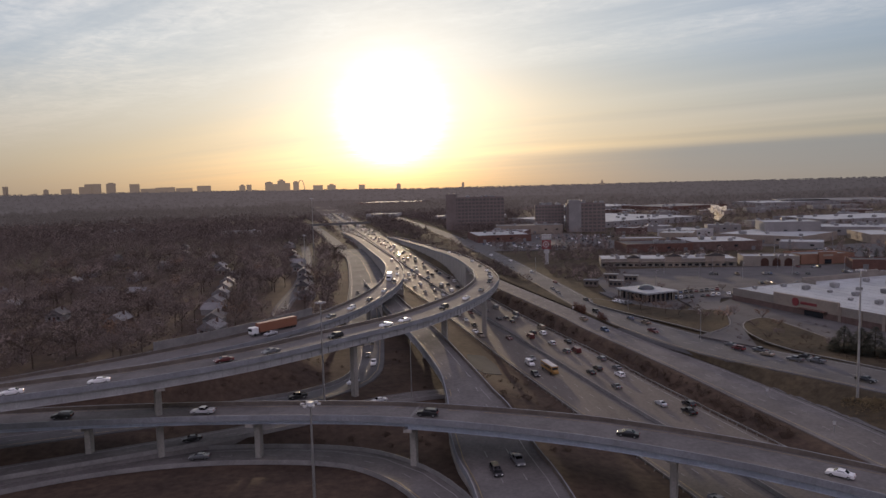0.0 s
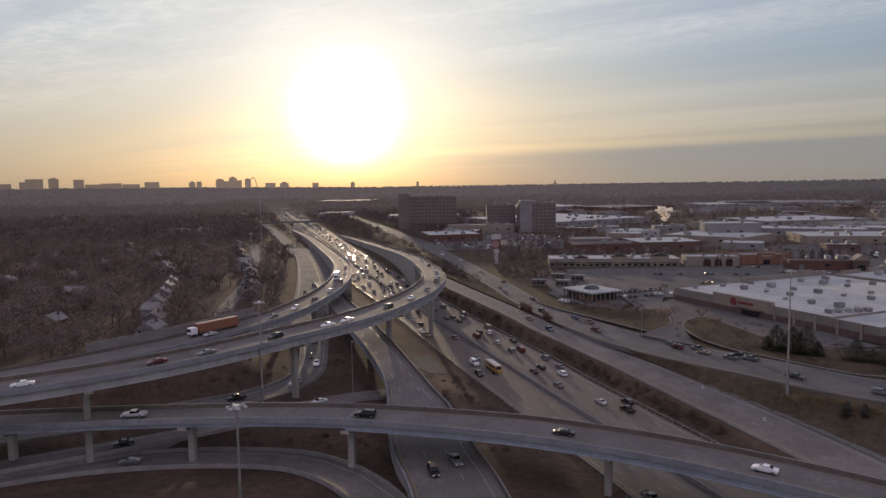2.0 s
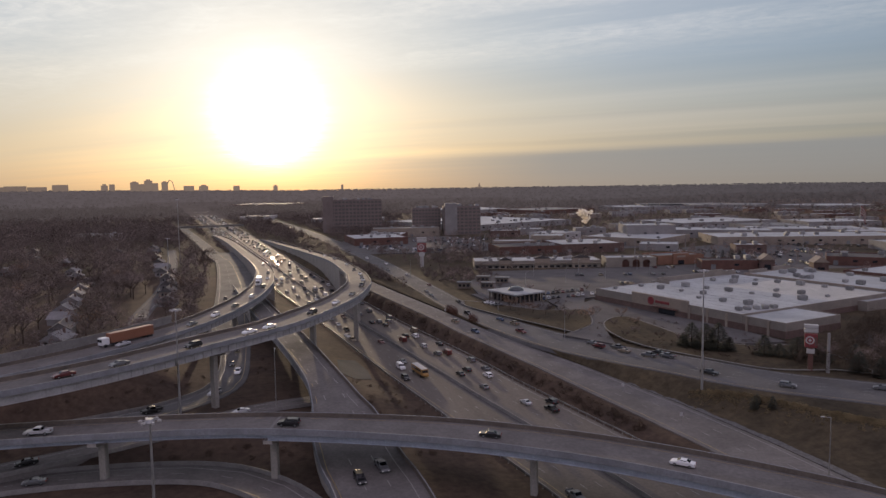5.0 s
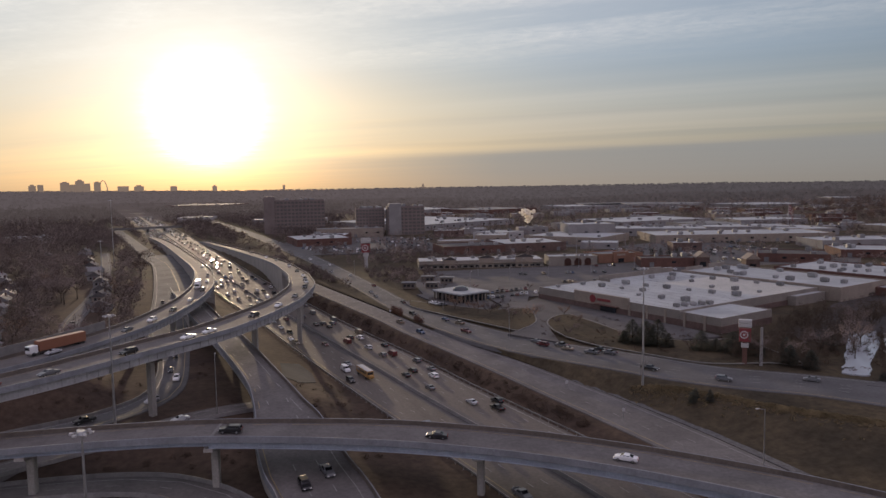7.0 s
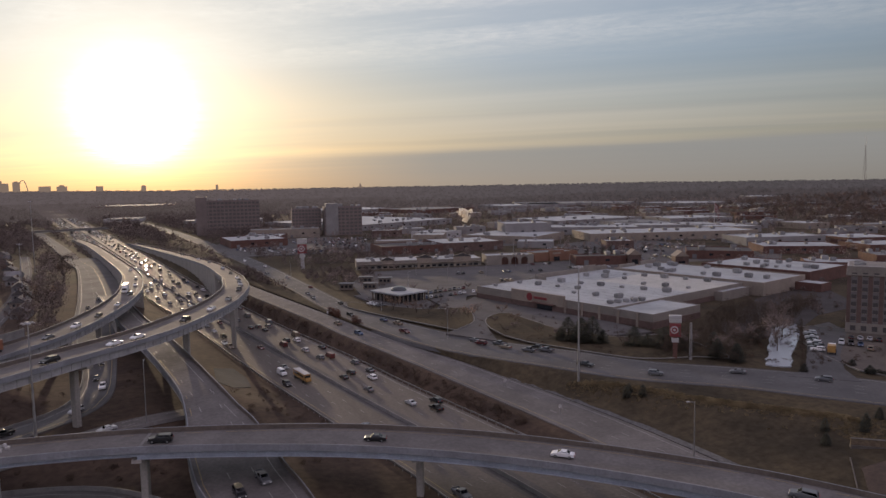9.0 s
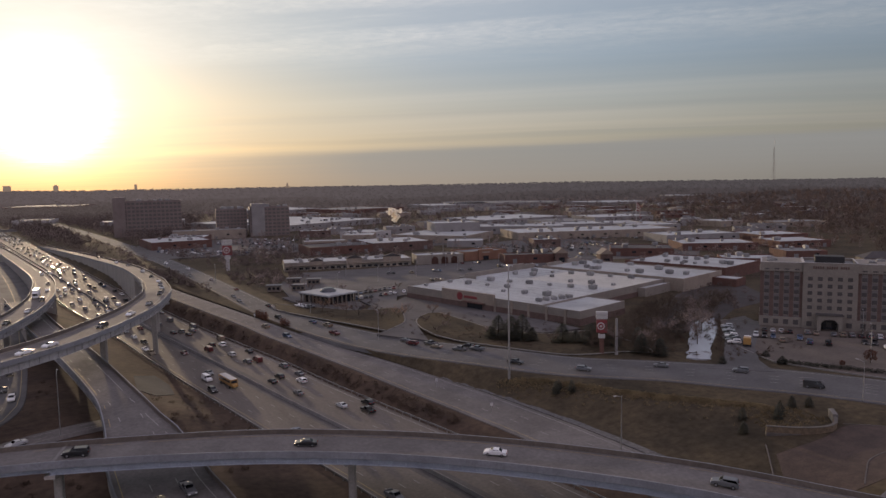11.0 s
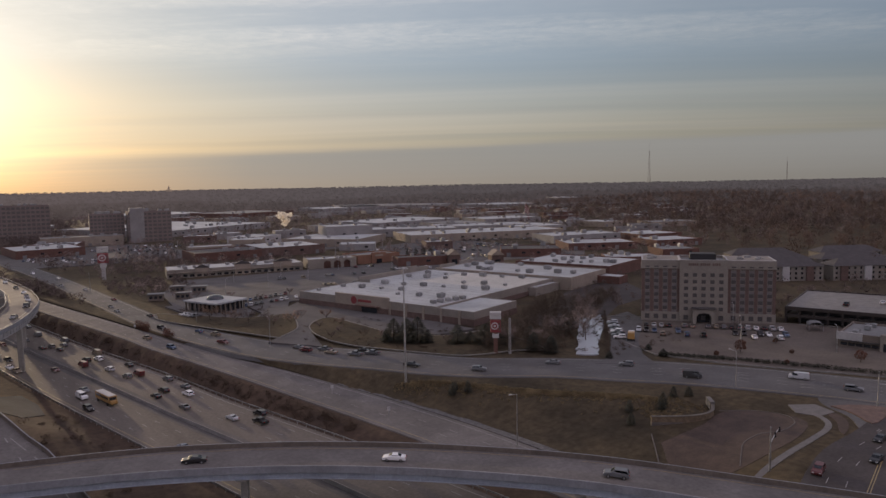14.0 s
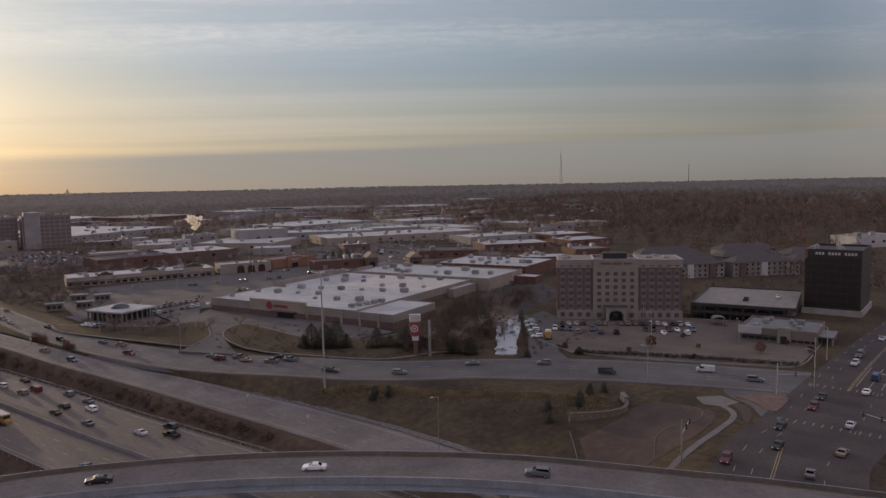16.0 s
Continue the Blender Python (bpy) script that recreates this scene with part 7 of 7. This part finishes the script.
# dry grass on the bank's crest and behind the memorial wall, painted sunlit gold
crest = np.array([(112, 196), (123.2, 184.0), (138.4, 163.0), (149.4, 150.0), (157, 139), (163, 131)])
u = rng.beta(1.6, 1.6, 2600) * 5
down = rng.exponential(1.5, 2600)
P = np.stack([np.interp(u, range(6), crest[:, 0]) - down * 0.72, np.interp(u, range(6), crest[:, 1]) - down * 0.69], 1) + rng.normal(size=(2600, 2)) * 0.4
Q = np.stack([rng.uniform(150, 166, 260), rng.uniform(120, 133, 260)], 1)
P = np.concatenate([P, Q[(Q[:, 1] - 124 > -0.35 * (Q[:, 0] - 147) + 2)]])
woods("dry_grass", "dry grass coloured gold for the sunlit crest of the bank", np.stack([P[:, 0], P[:, 1], ground_z(P[:, 0], P[:, 1]) - 0.1, rng.uniform(0.3, 0.8, len(P)), rng.uniform(0.4, 0.9, len(P))], 1), "dry_grass", 40, 0.28, 17, 1.0)
P = np.array([(sr.uniform(88, 225), sr.uniform(535, 660)) for _ in range(520)] + [(sr.uniform(70, 116), sr.uniform(440, 505)) for _ in range(120)] + [(23 - 104 * u + sr.uniform(-7, 8), 548 + 379 * u) for u in np.linspace(-0.35, 1, 700)] + [(sr.uniform(-280, 70), sr.uniform(560, 1600)) for _ in range(1500)] + [(sr.uniform(258, 430), sr.uniform(172, 310)) for _ in range(260)])
P = P[free_mask(P[:, 0], P[:, 1], 0.3)]
woods("verge_brush", "dark leafless brush and small trees between lots", np.stack([P[:, 0], P[:, 1], ground_z(P[:, 0], P[:, 1]) - 0.2, rng.uniform(2.0, 6.0, len(P)), rng.uniform(1.5, 3.5, len(P))], 1), "twigs", 60, 0.28, 21)
x, y = rng.uniform(-330, 75, 3000), rng.uniform(600, 1750, 3000)
ok = free_mask(x, y, 2.5) & (x > np.interp(y, *F3X) - 10)
x, y = x[ok], y[ok]
woods("verge_woods", "bare dark woods beside the distant motorway", np.stack([x, y, ground_z(x, y) - 0.3, rng.uniform(5, 10, len(x)), rng.uniform(3, 6, len(x))], 1), "twigs", 46, 0.25, 31)
# hedge along the hotel car park
P = np.array([(199 + 36 * u + sr.uniform(-0.5, 0.5), 164 - 62 * u + 4 * math.sin(u * 3) + sr.uniform(-0.5, 0.5)) for u in np.linspace(0, 1, 150)])
woods("hedge", "clipped dark hedge edging the hotel car park", np.stack([P[:, 0], P[:, 1], np.full(150, -0.1), rng.uniform(1.2, 1.7, 150), np.full(150, 1.0)], 1), "conifer", 110, 0.25, 6)


# ---- vehicles ----
def paint(name, col, rough=0.4):
    return mat("paint_" + name, col, rough, 0.1, vary=0.06, scale=0.8, bump=0, coat=0.25)


PAINTS = dict(white=paint("white", (0.72, 0.72, 0.72)), black=paint("black", (0.015, 0.015, 0.017)), grey=paint("grey", (0.12, 0.125, 0.13)), silver=paint("silver", (0.42, 0.43, 0.44)), red=paint("red", (0.10, 0.02, 0.02)), blue=paint("blue", (0.04, 0.07, 0.13)), tan=paint("tan", (0.22, 0.18, 0.13)), yellow=paint("yellow", (0.36, 0.205, 0.06), 0.55), orange=paint("orange", (0.25, 0.105, 0.06), 0.5))
M["headlight"] = mat("headlight", (0.75, 0.75, 0.72), 0.1, vary=0.05, bump=0, spec=0.9)
M["taillight"] = mat("taillight", (0.30, 0.01, 0.01), 0.2, vary=0.05, bump=0)

SHAPES = dict(
    saloon=([(-2.35, 0.35), (-2.38, 0.75), (-2.25, 0.98), (-1.45, 1.04), (-0.75, 1.42), (0.35, 1.45), (1.15, 1.02), (2.1, 0.86), (2.36, 0.62), (2.36, 0.32)], 1.8, ((-1.40, 1.06, -0.78, 1.39), (0.40, 1.41, 1.08, 1.06)), (-0.70, 0.32, 1.04, 1.38), 1.42, 0.33),
    suv=([(-2.35, 0.42), (-2.40, 0.95), (-2.30, 1.15), (-2.05, 1.70), (-1.8, 1.78), (0.25, 1.78), (1.05, 1.20), (2.15, 1.05), (2.38, 0.75), (2.38, 0.40)], 1.92, ((-2.28, 1.18, -2.08, 1.66), (0.32, 1.72, 0.98, 1.24)), (-1.85, 0.25, 1.20, 1.68), 1.45, 0.38),
    pickup=([(-2.85, 0.50), (-2.88, 1.02), (-0.95, 1.04), (-0.80, 1.75), (-0.55, 1.82), (0.55, 1.82), (1.20, 1.22), (2.55, 1.08), (2.80, 0.75), (2.80, 0.45)], 1.98, ((-0.93, 1.10, -0.81, 1.68), (0.62, 1.76, 1.14, 1.26)), (-0.70, 0.50, 1.22, 1.72), 1.75, 0.40),
    van=([(-2.8, 0.40), (-2.85, 1.9), (-2.7, 2.15), (1.2, 2.15), (1.95, 1.40), (2.65, 1.15), (2.75, 0.70), (2.75, 0.38)], 2.0, ((-2.84, 1.25, -2.86, 1.75), (1.28, 2.06, 1.88, 1.46)), (0.55, 1.45, 1.30, 1.85), 1.65, 0.38),
)


def car_parts(shape):
    outline, w, glass, side, axle, r = SHAPES[shape]
    me = {}

    def keep(name, bm):
        d = bpy.data.meshes.new(name); bm.to_mesh(d); bm.free(); me[name] = d
    bm = bmesh.new()
    hw = w / 2
    rows = []
    for k, f in ((-1, 1), (1, 1)):
        rows.append([bm.verts.new((x, k * hw * (0.80 if z > 1.25 else 0.97 if z > 0.9 else 1.0), z)) for x, z in outline])
    bm.faces.new(rows[0]); bm.faces.new(rows[1][::-1])
    n = len(outline)
    for i in range(n):
        bm.faces.new((rows[0][i], rows[1][i], rows[1][(i + 1) % n], rows[0][(i + 1) % n]))
    bmesh.ops.recalc_face_normals(bm, faces=bm.faces)
    bmesh.ops.bevel(bm, geom=[e for e in bm.edges if len({round(v.co.y, 3) for v in e.verts}) == 1], offset=0.07, segments=1, affect="EDGES")
    if shape == "pickup":
        box(bm, -2.8, -0.96, 1.0, -0.98, -0.86, 1.22); box(bm, -2.8, 0.86, 1.0, -0.98, 0.96, 1.22); box(bm, -2.86, -0.96, 1.0, -2.76, 0.96, 1.22)
    keep("body", bm)
    for name, (x0, z0, x1, z1) in zip(("rear_window", "windscreen"), glass):
        bm = bmesh.new()
        nx, nz = (-(z1 - z0), (x1 - x0)) if name == "windscreen" else (-(z1 - z0), (x1 - x0))
        ln = math.hypot(nx, nz) or 1
        nx, nz = nx / ln * 0.03, nz / ln * 0.03
        if nz < 0:
            nx, nz = -nx, -nz
        q = [bm.verts.new((x + nx, k * hw * f, z + nz)) for x, z, k, f in ((x0, z0, -1, 0.78), (x1, z1, -1, 0.70), (x1, z1, 1, 0.70), (x0, z0, 1, 0.78))]
        bm.faces.new(q)
        bmesh.ops.solidify(bm, geom=list(bm.faces), thickness=0.02)
        keep(name, bm)
    xa, xb, z0, z1 = side
    bm = bmesh.new()
    bm.faces.new([bm.verts.new(p) for p in ((xa - 0.35, hw * 0.955, z0), (xb + 0.4, hw * 0.955, z0), (xb, hw * 0.835, z1), (xa, hw * 0.835, z1))])
    bmesh.ops.solidify(bm, geom=list(bm.faces), thickness=0.03)
    keep("side_window", bm)
    bm = bmesh.new(); tube(bm, (0, -0.11, 0), (0, 0.11, 0), r, r, 12); keep("wheel", bm)
    bm = bmesh.new(); tube(bm, (0, -0.125, 0), (0, 0.125, 0), r * 0.6, r * 0.6, 8); keep("rim", bm)
    keep("headlight", boxed(-0.08, -0.2, -0.08, 0.06, 0.2, 0.08))
    keep("taillight", boxed(-0.05, -0.16, -0.1, 0.05, 0.16, 0.1))
    for k, mm in (("rear_window", "glass"), ("windscreen", "glass"), ("side_window", "glass"), ("wheel", "tyre"), ("rim", "steel"), ("headlight", "headlight"), ("taillight", "taillight")):
        me[k].materials.append(M[mm])
    return me


CARS = {}
BODY = {}


def car(shape, colour, m, far=False):
    if shape not in CARS:
        CARS[shape] = car_parts(shape)
    me = CARS[shape]
    key = (shape, colour)
    if key not in BODY:
        BODY[key] = me["body"].copy()
        BODY[key].materials.clear()
        BODY[key].materials.append(PAINTS[colour])
    what = {"saloon": "saloon car", "suv": "sport utility car", "pickup": "pickup truck", "van": "panel van"}[shape]
    root = thing({"saloon": "car", "suv": "car", "pickup": "pickup_truck", "van": "van"}[shape], f"{colour} {what} with dark windows on the road", "car" if shape != "van" else "van", "cars", m)
    share("body", BODY[key], root)
    outline, w, glass, side, axle, r = SHAPES[shape]
    share("windscreen", me["windscreen"], root)
    share("rear_window", me["rear_window"], root)
    if far:
        return root
    for k in (1, -1):
        share("side_window", me["side_window"], root, pose(0, 0, 0) if k == 1 else Matrix.Diagonal((1, -1, 1, 1)))
        for ax in (axle, -axle):
            wh = share("wheel", me["wheel"], root, pose(ax, k * (w / 2 - 0.1), r))
            share("rim", me["rim"], wh)
        share("headlight", me["headlight"], root, pose(outline[-2][0] - 0.02, k * (w / 2 - 0.32), outline[-2][1]))
        share("taillight", me["taillight"], root, pose(outline[1][0] + 0.0, k * (w / 2 - 0.28), outline[1][1] + 0.05))
    return root


cr = random.Random(12)
TONES = ["white", "black", "grey", "silver", "black", "grey", "silver", "grey", "red", "black", "tan", "grey", "white", "blue", "black", "black"]
KIND = ["saloon", "saloon", "suv", "suv", "saloon", "pickup", "van"]


TAKEN = []


def room_for(x, y, z, a, length=6.2):
    """False where another vehicle already stands on the spot."""
    ca, sa = math.cos(radians(a)), math.sin(radians(a))
    for bx, by, bz, bl in TAKEN:
        dx, dy = x - bx, y - by
        if abs(dx * ca + dy * sa) < (length + bl) / 2 and abs(-dx * sa + dy * ca) < 2.2 and abs(z - bz) < 3:
            return False
    TAKEN.append((x, y, z, length))
    return True


def on_line(c, s, off, back=False, shape=None, colour=None, far=False, up=0.02):
    x, y, z, a = place_on(c, s, off)
    ds = 2.0
    z2 = place_on(c, s + ds, off)[2]
    if not room_for(x, y, z, a):
        return None
    tilt = math.degrees(math.atan2(z2 - z, ds))
    m = pose(x, y, z + up, 0, 0, a) @ pose(0, 0, 0, 0, -tilt, 0)
    if back:
        m = m @ pose(0, 0, 0, 0, 0, 180)
    return car(shape or cr.choice(KIND), colour or cr.choice(TONES), m, far)


hw = LINES["highway"]
for c, px, py, off, length in ((FLY["far_flyover"], -66, 248, 2.0, 21), (FLY["far_flyover"], -30, 370, 1.8, 14), (hw, 44, 250, 8.4, 13)):
    x, y, z, a = place_on(c, run_at(c, px, py), off)
    room_for(x, y, z, a, length)


def traffic(lanes, s0, s1, gap, back, bulk=None):
    for o in lanes:
        s = s0 + cr.uniform(0, gap)
        while s < s1:
            if bulk is None:
                on_line(hw, s, o + cr.uniform(-0.3, 0.3), back)
            else:
                x, y, z, a = place_on(hw, s, o + cr.uniform(-0.3, 0.3))
                bulk.append((x, y, z + 0.02, a + (180 if back else 0), cr.choice(KIND), cr.choice(TONES)))
            s += max(8.5, cr.gauss(gap, gap * 0.5))


def bulk_cars(rows, name, label):
    """Far cars of the same make as the near ones, in one mesh."""
    slots = list(PAINTS) + ["glass", "tyre"]
    me = bpy.data.meshes.new(name)
    for k in slots:
        me.materials.append(PAINTS[k] if k in PAINTS else M[k])
    V, F, I = [], [], []
    for x, y, z, a, shape, colour in rows:
        if shape not in CARS:
            CARS[shape] = car_parts(shape)
        m = pose(x, y, z, 0, 0, a)
        axle, r, w = SHAPES[shape][4], SHAPES[shape][5], SHAPES[shape][1]
        for nm, slot, mm in [("body", colour, m), ("windscreen", "glass", m), ("rear_window", "glass", m), ("side_window", "glass", m), ("side_window", "glass", m @ Matrix.Diagonal((1, -1, 1, 1)))] + [("wheel", "tyre", m @ pose(ax, k * (w / 2 - 0.1), r)) for ax in (axle, -axle) for k in (-1, 1)]:
            src = CARS[shape][nm]
            n = len(V)
            V += [tuple(mm @ v.co) for v in src.vertices]
            for p in src.polygons:
                F.append([n + i for i in p.vertices]); I.append(slots.index(slot))
    me.from_pydata(V, [], F)
    me.polygons.foreach_set("material_index", I)
    return tagged(new(name, me), label, "cars", kind="stuff")


s_near = run_at(hw, 71, 140)
traffic((-15.6, -11.9, -8.2, -4.5), s_near, s_near + 300, 42, False)
traffic((4.9, 8.4, 11.9, 15.2), s_near, s_near + 300, 62, True)
far_rows = []
traffic((-15.6, -11.9, -8.2, -4.5), s_near + 300, s_near + 480, 75, False, far_rows)
traffic((4.9, 8.4, 11.9, 15.2), s_near + 300, s_near + 480, 60, True, far_rows)
traffic((-15.6, -11.9, -8.2, -4.5), s_near + 480, s_near + 900, 40, False, far_rows)
traffic((4.9, 8.4, 11.9, 15.2), s_near + 480, s_near + 900, 27, True, far_rows)
traffic((-22, -18, -14.5, -11, -7.3, 5, 9, 13, 17, 21), s_near + 900, s_near + 1750, 24, True, far_rows)
traffic((-2, 2), 420, 700, 40, True, far_rows)
for key, offs, lst in (
    ("near_flyover", -0.8, ((-92, 166, "suv", "black"), (-60, 164, "pickup", "silver"), (-5, 157, "suv", "black"), (40, 147, "saloon", "black"), (72, 128, "saloon", "white"), (104, 97, "suv", "grey"))),
    ("high_flyover", -2.0, ((-98, 153, "saloon", "white"), (-80, 161, "saloon", "white"), (-58, 174, "saloon", "red"), (-46, 184, "saloon", "grey"), (-33, 199, "suv", "black"), (-20, 216, "saloon", "white"), (-14, 223, "saloon", "white"), (-2, 244, "suv", "black"), (6, 264, "saloon", "white"), (13, 286, "saloon", "grey"), (18, 312, "suv", "black"), (20, 330, "saloon", "silver"), (19, 345, "suv", "grey"), (20, 380, "saloon", "white"), (19, 420, "saloon", "black"), (15, 462, "suv", "silver"), (8, 530, "saloon", "grey"), (0, 580, "saloon", "white"), (-12, 650, "suv", "black"))),
    ("far_flyover", -1.8, ((-60, 240, "saloon", "silver"), (-46, 262, "saloon", "grey"), (-40, 278, "suv", "white"), (-35, 300, "saloon", "black"), (-31, 325, "saloon", "silver"), (-28, 355, "suv", "black"), (-29, 395, "saloon", "white"), (-34, 430, "saloon", "grey"), (-46, 500, "suv", "silver"))),
):
    for px, py, shp, colr in lst:
        on_line(FLY[key], run_at(FLY[key], px, py), offs + (1.0 if colr == "red" else 0.0), True, shp, colr)
for key, off, px, py, back in (("left_ramp", 1.5, -28, 240, False), ("left_ramp", -1.0, -26.5, 254, False), ("left_ramp", 0.5, -33, 276, False), ("left_ramp", 1.0, -30, 218, False), ("left_ramp", -0.5, -45, 204, False), ("left_ramp", -3, -60, 400, False), ("left_ramp", 2, -66, 430, False), ("loop_ramp", 1, -60, 165, False), ("left_road", 0.5, -22, 198, False), ("left_road", 0, -66, 172, False), ("outer_ramp", 0, 60, 312, False), ("outer_ramp", 1, 70, 290, True), ("frontage", 1, -88, 420, False), ("frontage", -1, -79, 335, True)):
    on_line(LINES[key], run_at(LINES[key], px, py), off, back)
on_line(c4, run_at(c4, 11, 165), -3, True, "saloon", "silver"); on_line(c4, run_at(c4, 14, 145), 3, True, "suv", "black"); on_line(c4, run_at(c4, 13, 150), -3.2, True, "pickup", "grey")
art = LINES["arterial"]
STREET_QUEUE = ((-3, 110, 226, False), (-6, 114, 220, False), (-3, 106, 234, False), (-6.5, 104, 240, False), (-3, 103, 246, False), (-6, 100, 250, False), (-9, 112, 226, False), (5, 128, 204, True), (5, 143, 188, True), (-4, 160, 175, False), (5, 188, 144, True), (-5, 176, 158, False), (3, 92, 282, True))
STREET_TRAFFIC = ((-4, 90, 300, False), (4, 84, 330, True), (-4, 78, 360, False), (3, 72, 400, True), (-5, 68, 425, False), (-3, 60, 480, False), (4, 56, 510, True), (-3, 50, 550, False), (3, 44, 600, True), (-3, 86, 312, False), (4, 74, 385, True), (-4, 205, 116, False), (3, 212, 104, True))
for off, px, py, back in STREET_QUEUE + STREET_TRAFFIC:
    on_line(art, run_at(art, px, py), off, back)
cs = LINES["cross_street"]
for off, px, py, back in ((-4, 150, 70, False), (-8, 168, 74, False), (4, 160, 72, True), (8, 176, 75, True), (5, 196, 78, True), (5, 206, 80, True), (-4, 215, 82, False), (-4, 232, 85, False), (4, 250, 88, True), (5, 262, 90, True), (-4, 275, 92, False), (4, 290, 93, True), (-5, 186, 76, False), (12, 150, 70, True)):
    on_line(cs, run_at(cs, px, py), off, back)


def parked(x, y, ang, far=False):
    if far:
        far_rows.append((x, y, 0.08, ang, cr.choice(KIND[:6]), cr.choice(TONES)))
        return
    car(cr.choice(KIND[:6]), cr.choice(TONES), pose(x, y, 0.08, 0, 0, ang), far)


for i in range(13):
    if i not in (4, 9):
        parked(117 + i * 3.1, 356 + i * 1.0, 70, True)
for i in range(9):
    parked(122 + i * 3.2, 372 + i * 1.1, 250, True)
for r, (x0, y0) in enumerate(((236, 470), (250, 440), (275, 430), (200, 440), (180, 400), (165, 445))):
    for i in range(9):
        if cr.random() < 0.55:
            parked(x0 + i * 3.0, y0 - i * 0.8, 80, True)
ca, sa = math.cos(radians(-49.4)), math.sin(radians(-49.4))
for row, v in ((0, -13), (1, -24), (2, -30)):
    for i in range(19):
        if cr.random() < (0.85, 0.45, 0.3)[row]:
            u = -1 + i * 3.0
            parked(243.3 + u * ca - v * sa, 209.7 + u * sa + v * ca, -49.4 + (90 if row != 1 else -90), False)
for i in range(9):
    parked(208 + i * 2.4, 190 + i * 2.7, 138, False)
for i in range(4):
    parked(86 + i * 1.0, 352 - i * 3.0, 20, True)
car("pickup", "black", pose(306, 155, 6.42, 0, 0, 20)); car("saloon", "white", pose(322, 148, 6.42, 0, 0, 20))


def long_vehicle(name, label, category, m, L, H, body_col, cab_col, wheels):
    root = thing(name, label, category, m=m)
    part("body", boxed(-L / 2, -1.25, 0.9, L / 2 - (3.2 if cab_col else 0), 1.25, H, bevel=0.08), PAINTS[body_col], root)
    if cab_col:
        cab = part("cab", boxed(L / 2 - 2.8, -1.2, 0.6, L / 2, 1.2, 3.0, bevel=0.2), PAINTS[cab_col], root)
        part("windscreen", boxed(L / 2 - 0.08, -1.0, 1.7, L / 2 + 0.02, 1.0, 2.6), M["glass"], cab)
        part("chassis", boxed(-L / 2 + 0.3, -0.5, 0.55, L / 2 - 1, 0.5, 0.9), M["black"], root)
    else:
        for k in (-1, 1):
            for i in range(8):
                part("window", boxed(-L / 2 + 0.8 + i * 1.15, k * 1.26 - 0.02, 1.9, -L / 2 + 1.75 + i * 1.15, k * 1.26 + 0.02, 2.6), M["glass"], root)
        part("bonnet", boxed(L / 2, -1.0, 0.7, L / 2 + 1.3, 1.0, 1.7, bevel=0.15), PAINTS[body_col], root)
        part("windscreen", boxed(L / 2 - 0.02, -1.0, 1.8, L / 2 + 0.04, 1.0, 2.7), M["glass"], root)
        part("roof", boxed(-L / 2 + 0.1, -1.15, H - 0.02, L / 2 - 0.1, 1.15, H + 0.12, bevel=0.05), M["white_sign"], root)
    for ax in wheels:
        for k in (-1, 1):
            bm = bmesh.new(); tube(bm, (ax, k * 1.2 - 0.15, 0.5), (ax, k * 1.2 + 0.15, 0.5), 0.5, 0.5, 12)
            part("wheel", bm, M["tyre"], root)


def at_line(c, s, off, back):
    x, y, z, a = place_on(c, s, off)
    return pose(x, y, z + 0.02, 0, 0, a + (180 if back else 0))


long_vehicle("lorry", "articulated lorry with orange trailer and white cab", "lorry", at_line(c3, run_at(c3, -66, 248), 2.0, True), 19.5, 4.0, "orange", "white", (-8.6, -7.3, 4.6, 5.9, 8.6))
long_vehicle("lorry", "white box lorry rounding the flyover bend", "lorry", at_line(c3, run_at(c3, -30, 370), 1.8, True), 12, 3.9, "white", "white", (-4.5, 4.6))
long_vehicle("school_bus", "yellow school bus with pale roof in traffic", "bus", at_line(hw, run_at(hw, 44, 250), 8.4, True), 10.5, 3.0, "yellow", None, (-3.4, 4.2))
long_vehicle("box_truck", "small yellow box truck parked by the hotel drive", "truck", pose(210, 186, 0.08, 0, 0, 40), 6.5, 3.3, "yellow", "white", (-2, 2.2))
for i in range(620):
    x0, y0 = cr.choice(((150, 740), (160, 780), (140, 705), (460, 600), (500, 560), (560, 700), (600, 560), (420, 620), (320, 560), (700, 800), (620, 930), (300, 760), (480, 820), (330, 850), (110, 860), (820, 1000), (330, 470), (360, 520), (420, 540), (60, 700), (120, 760), (200, 650), (90, 660), (260, 640), (400, 470), (60, 790)))
    far_rows.append((x0 + cr.uniform(-24, 24), y0 + cr.choice((-14, -8, 2, 8, 16)), 0.08, cr.choice((80, 260)), cr.choice(KIND[:6]), cr.choice(TONES)))
bulk_cars(far_rows, "distant_traffic", "dense distant traffic and parked cars")
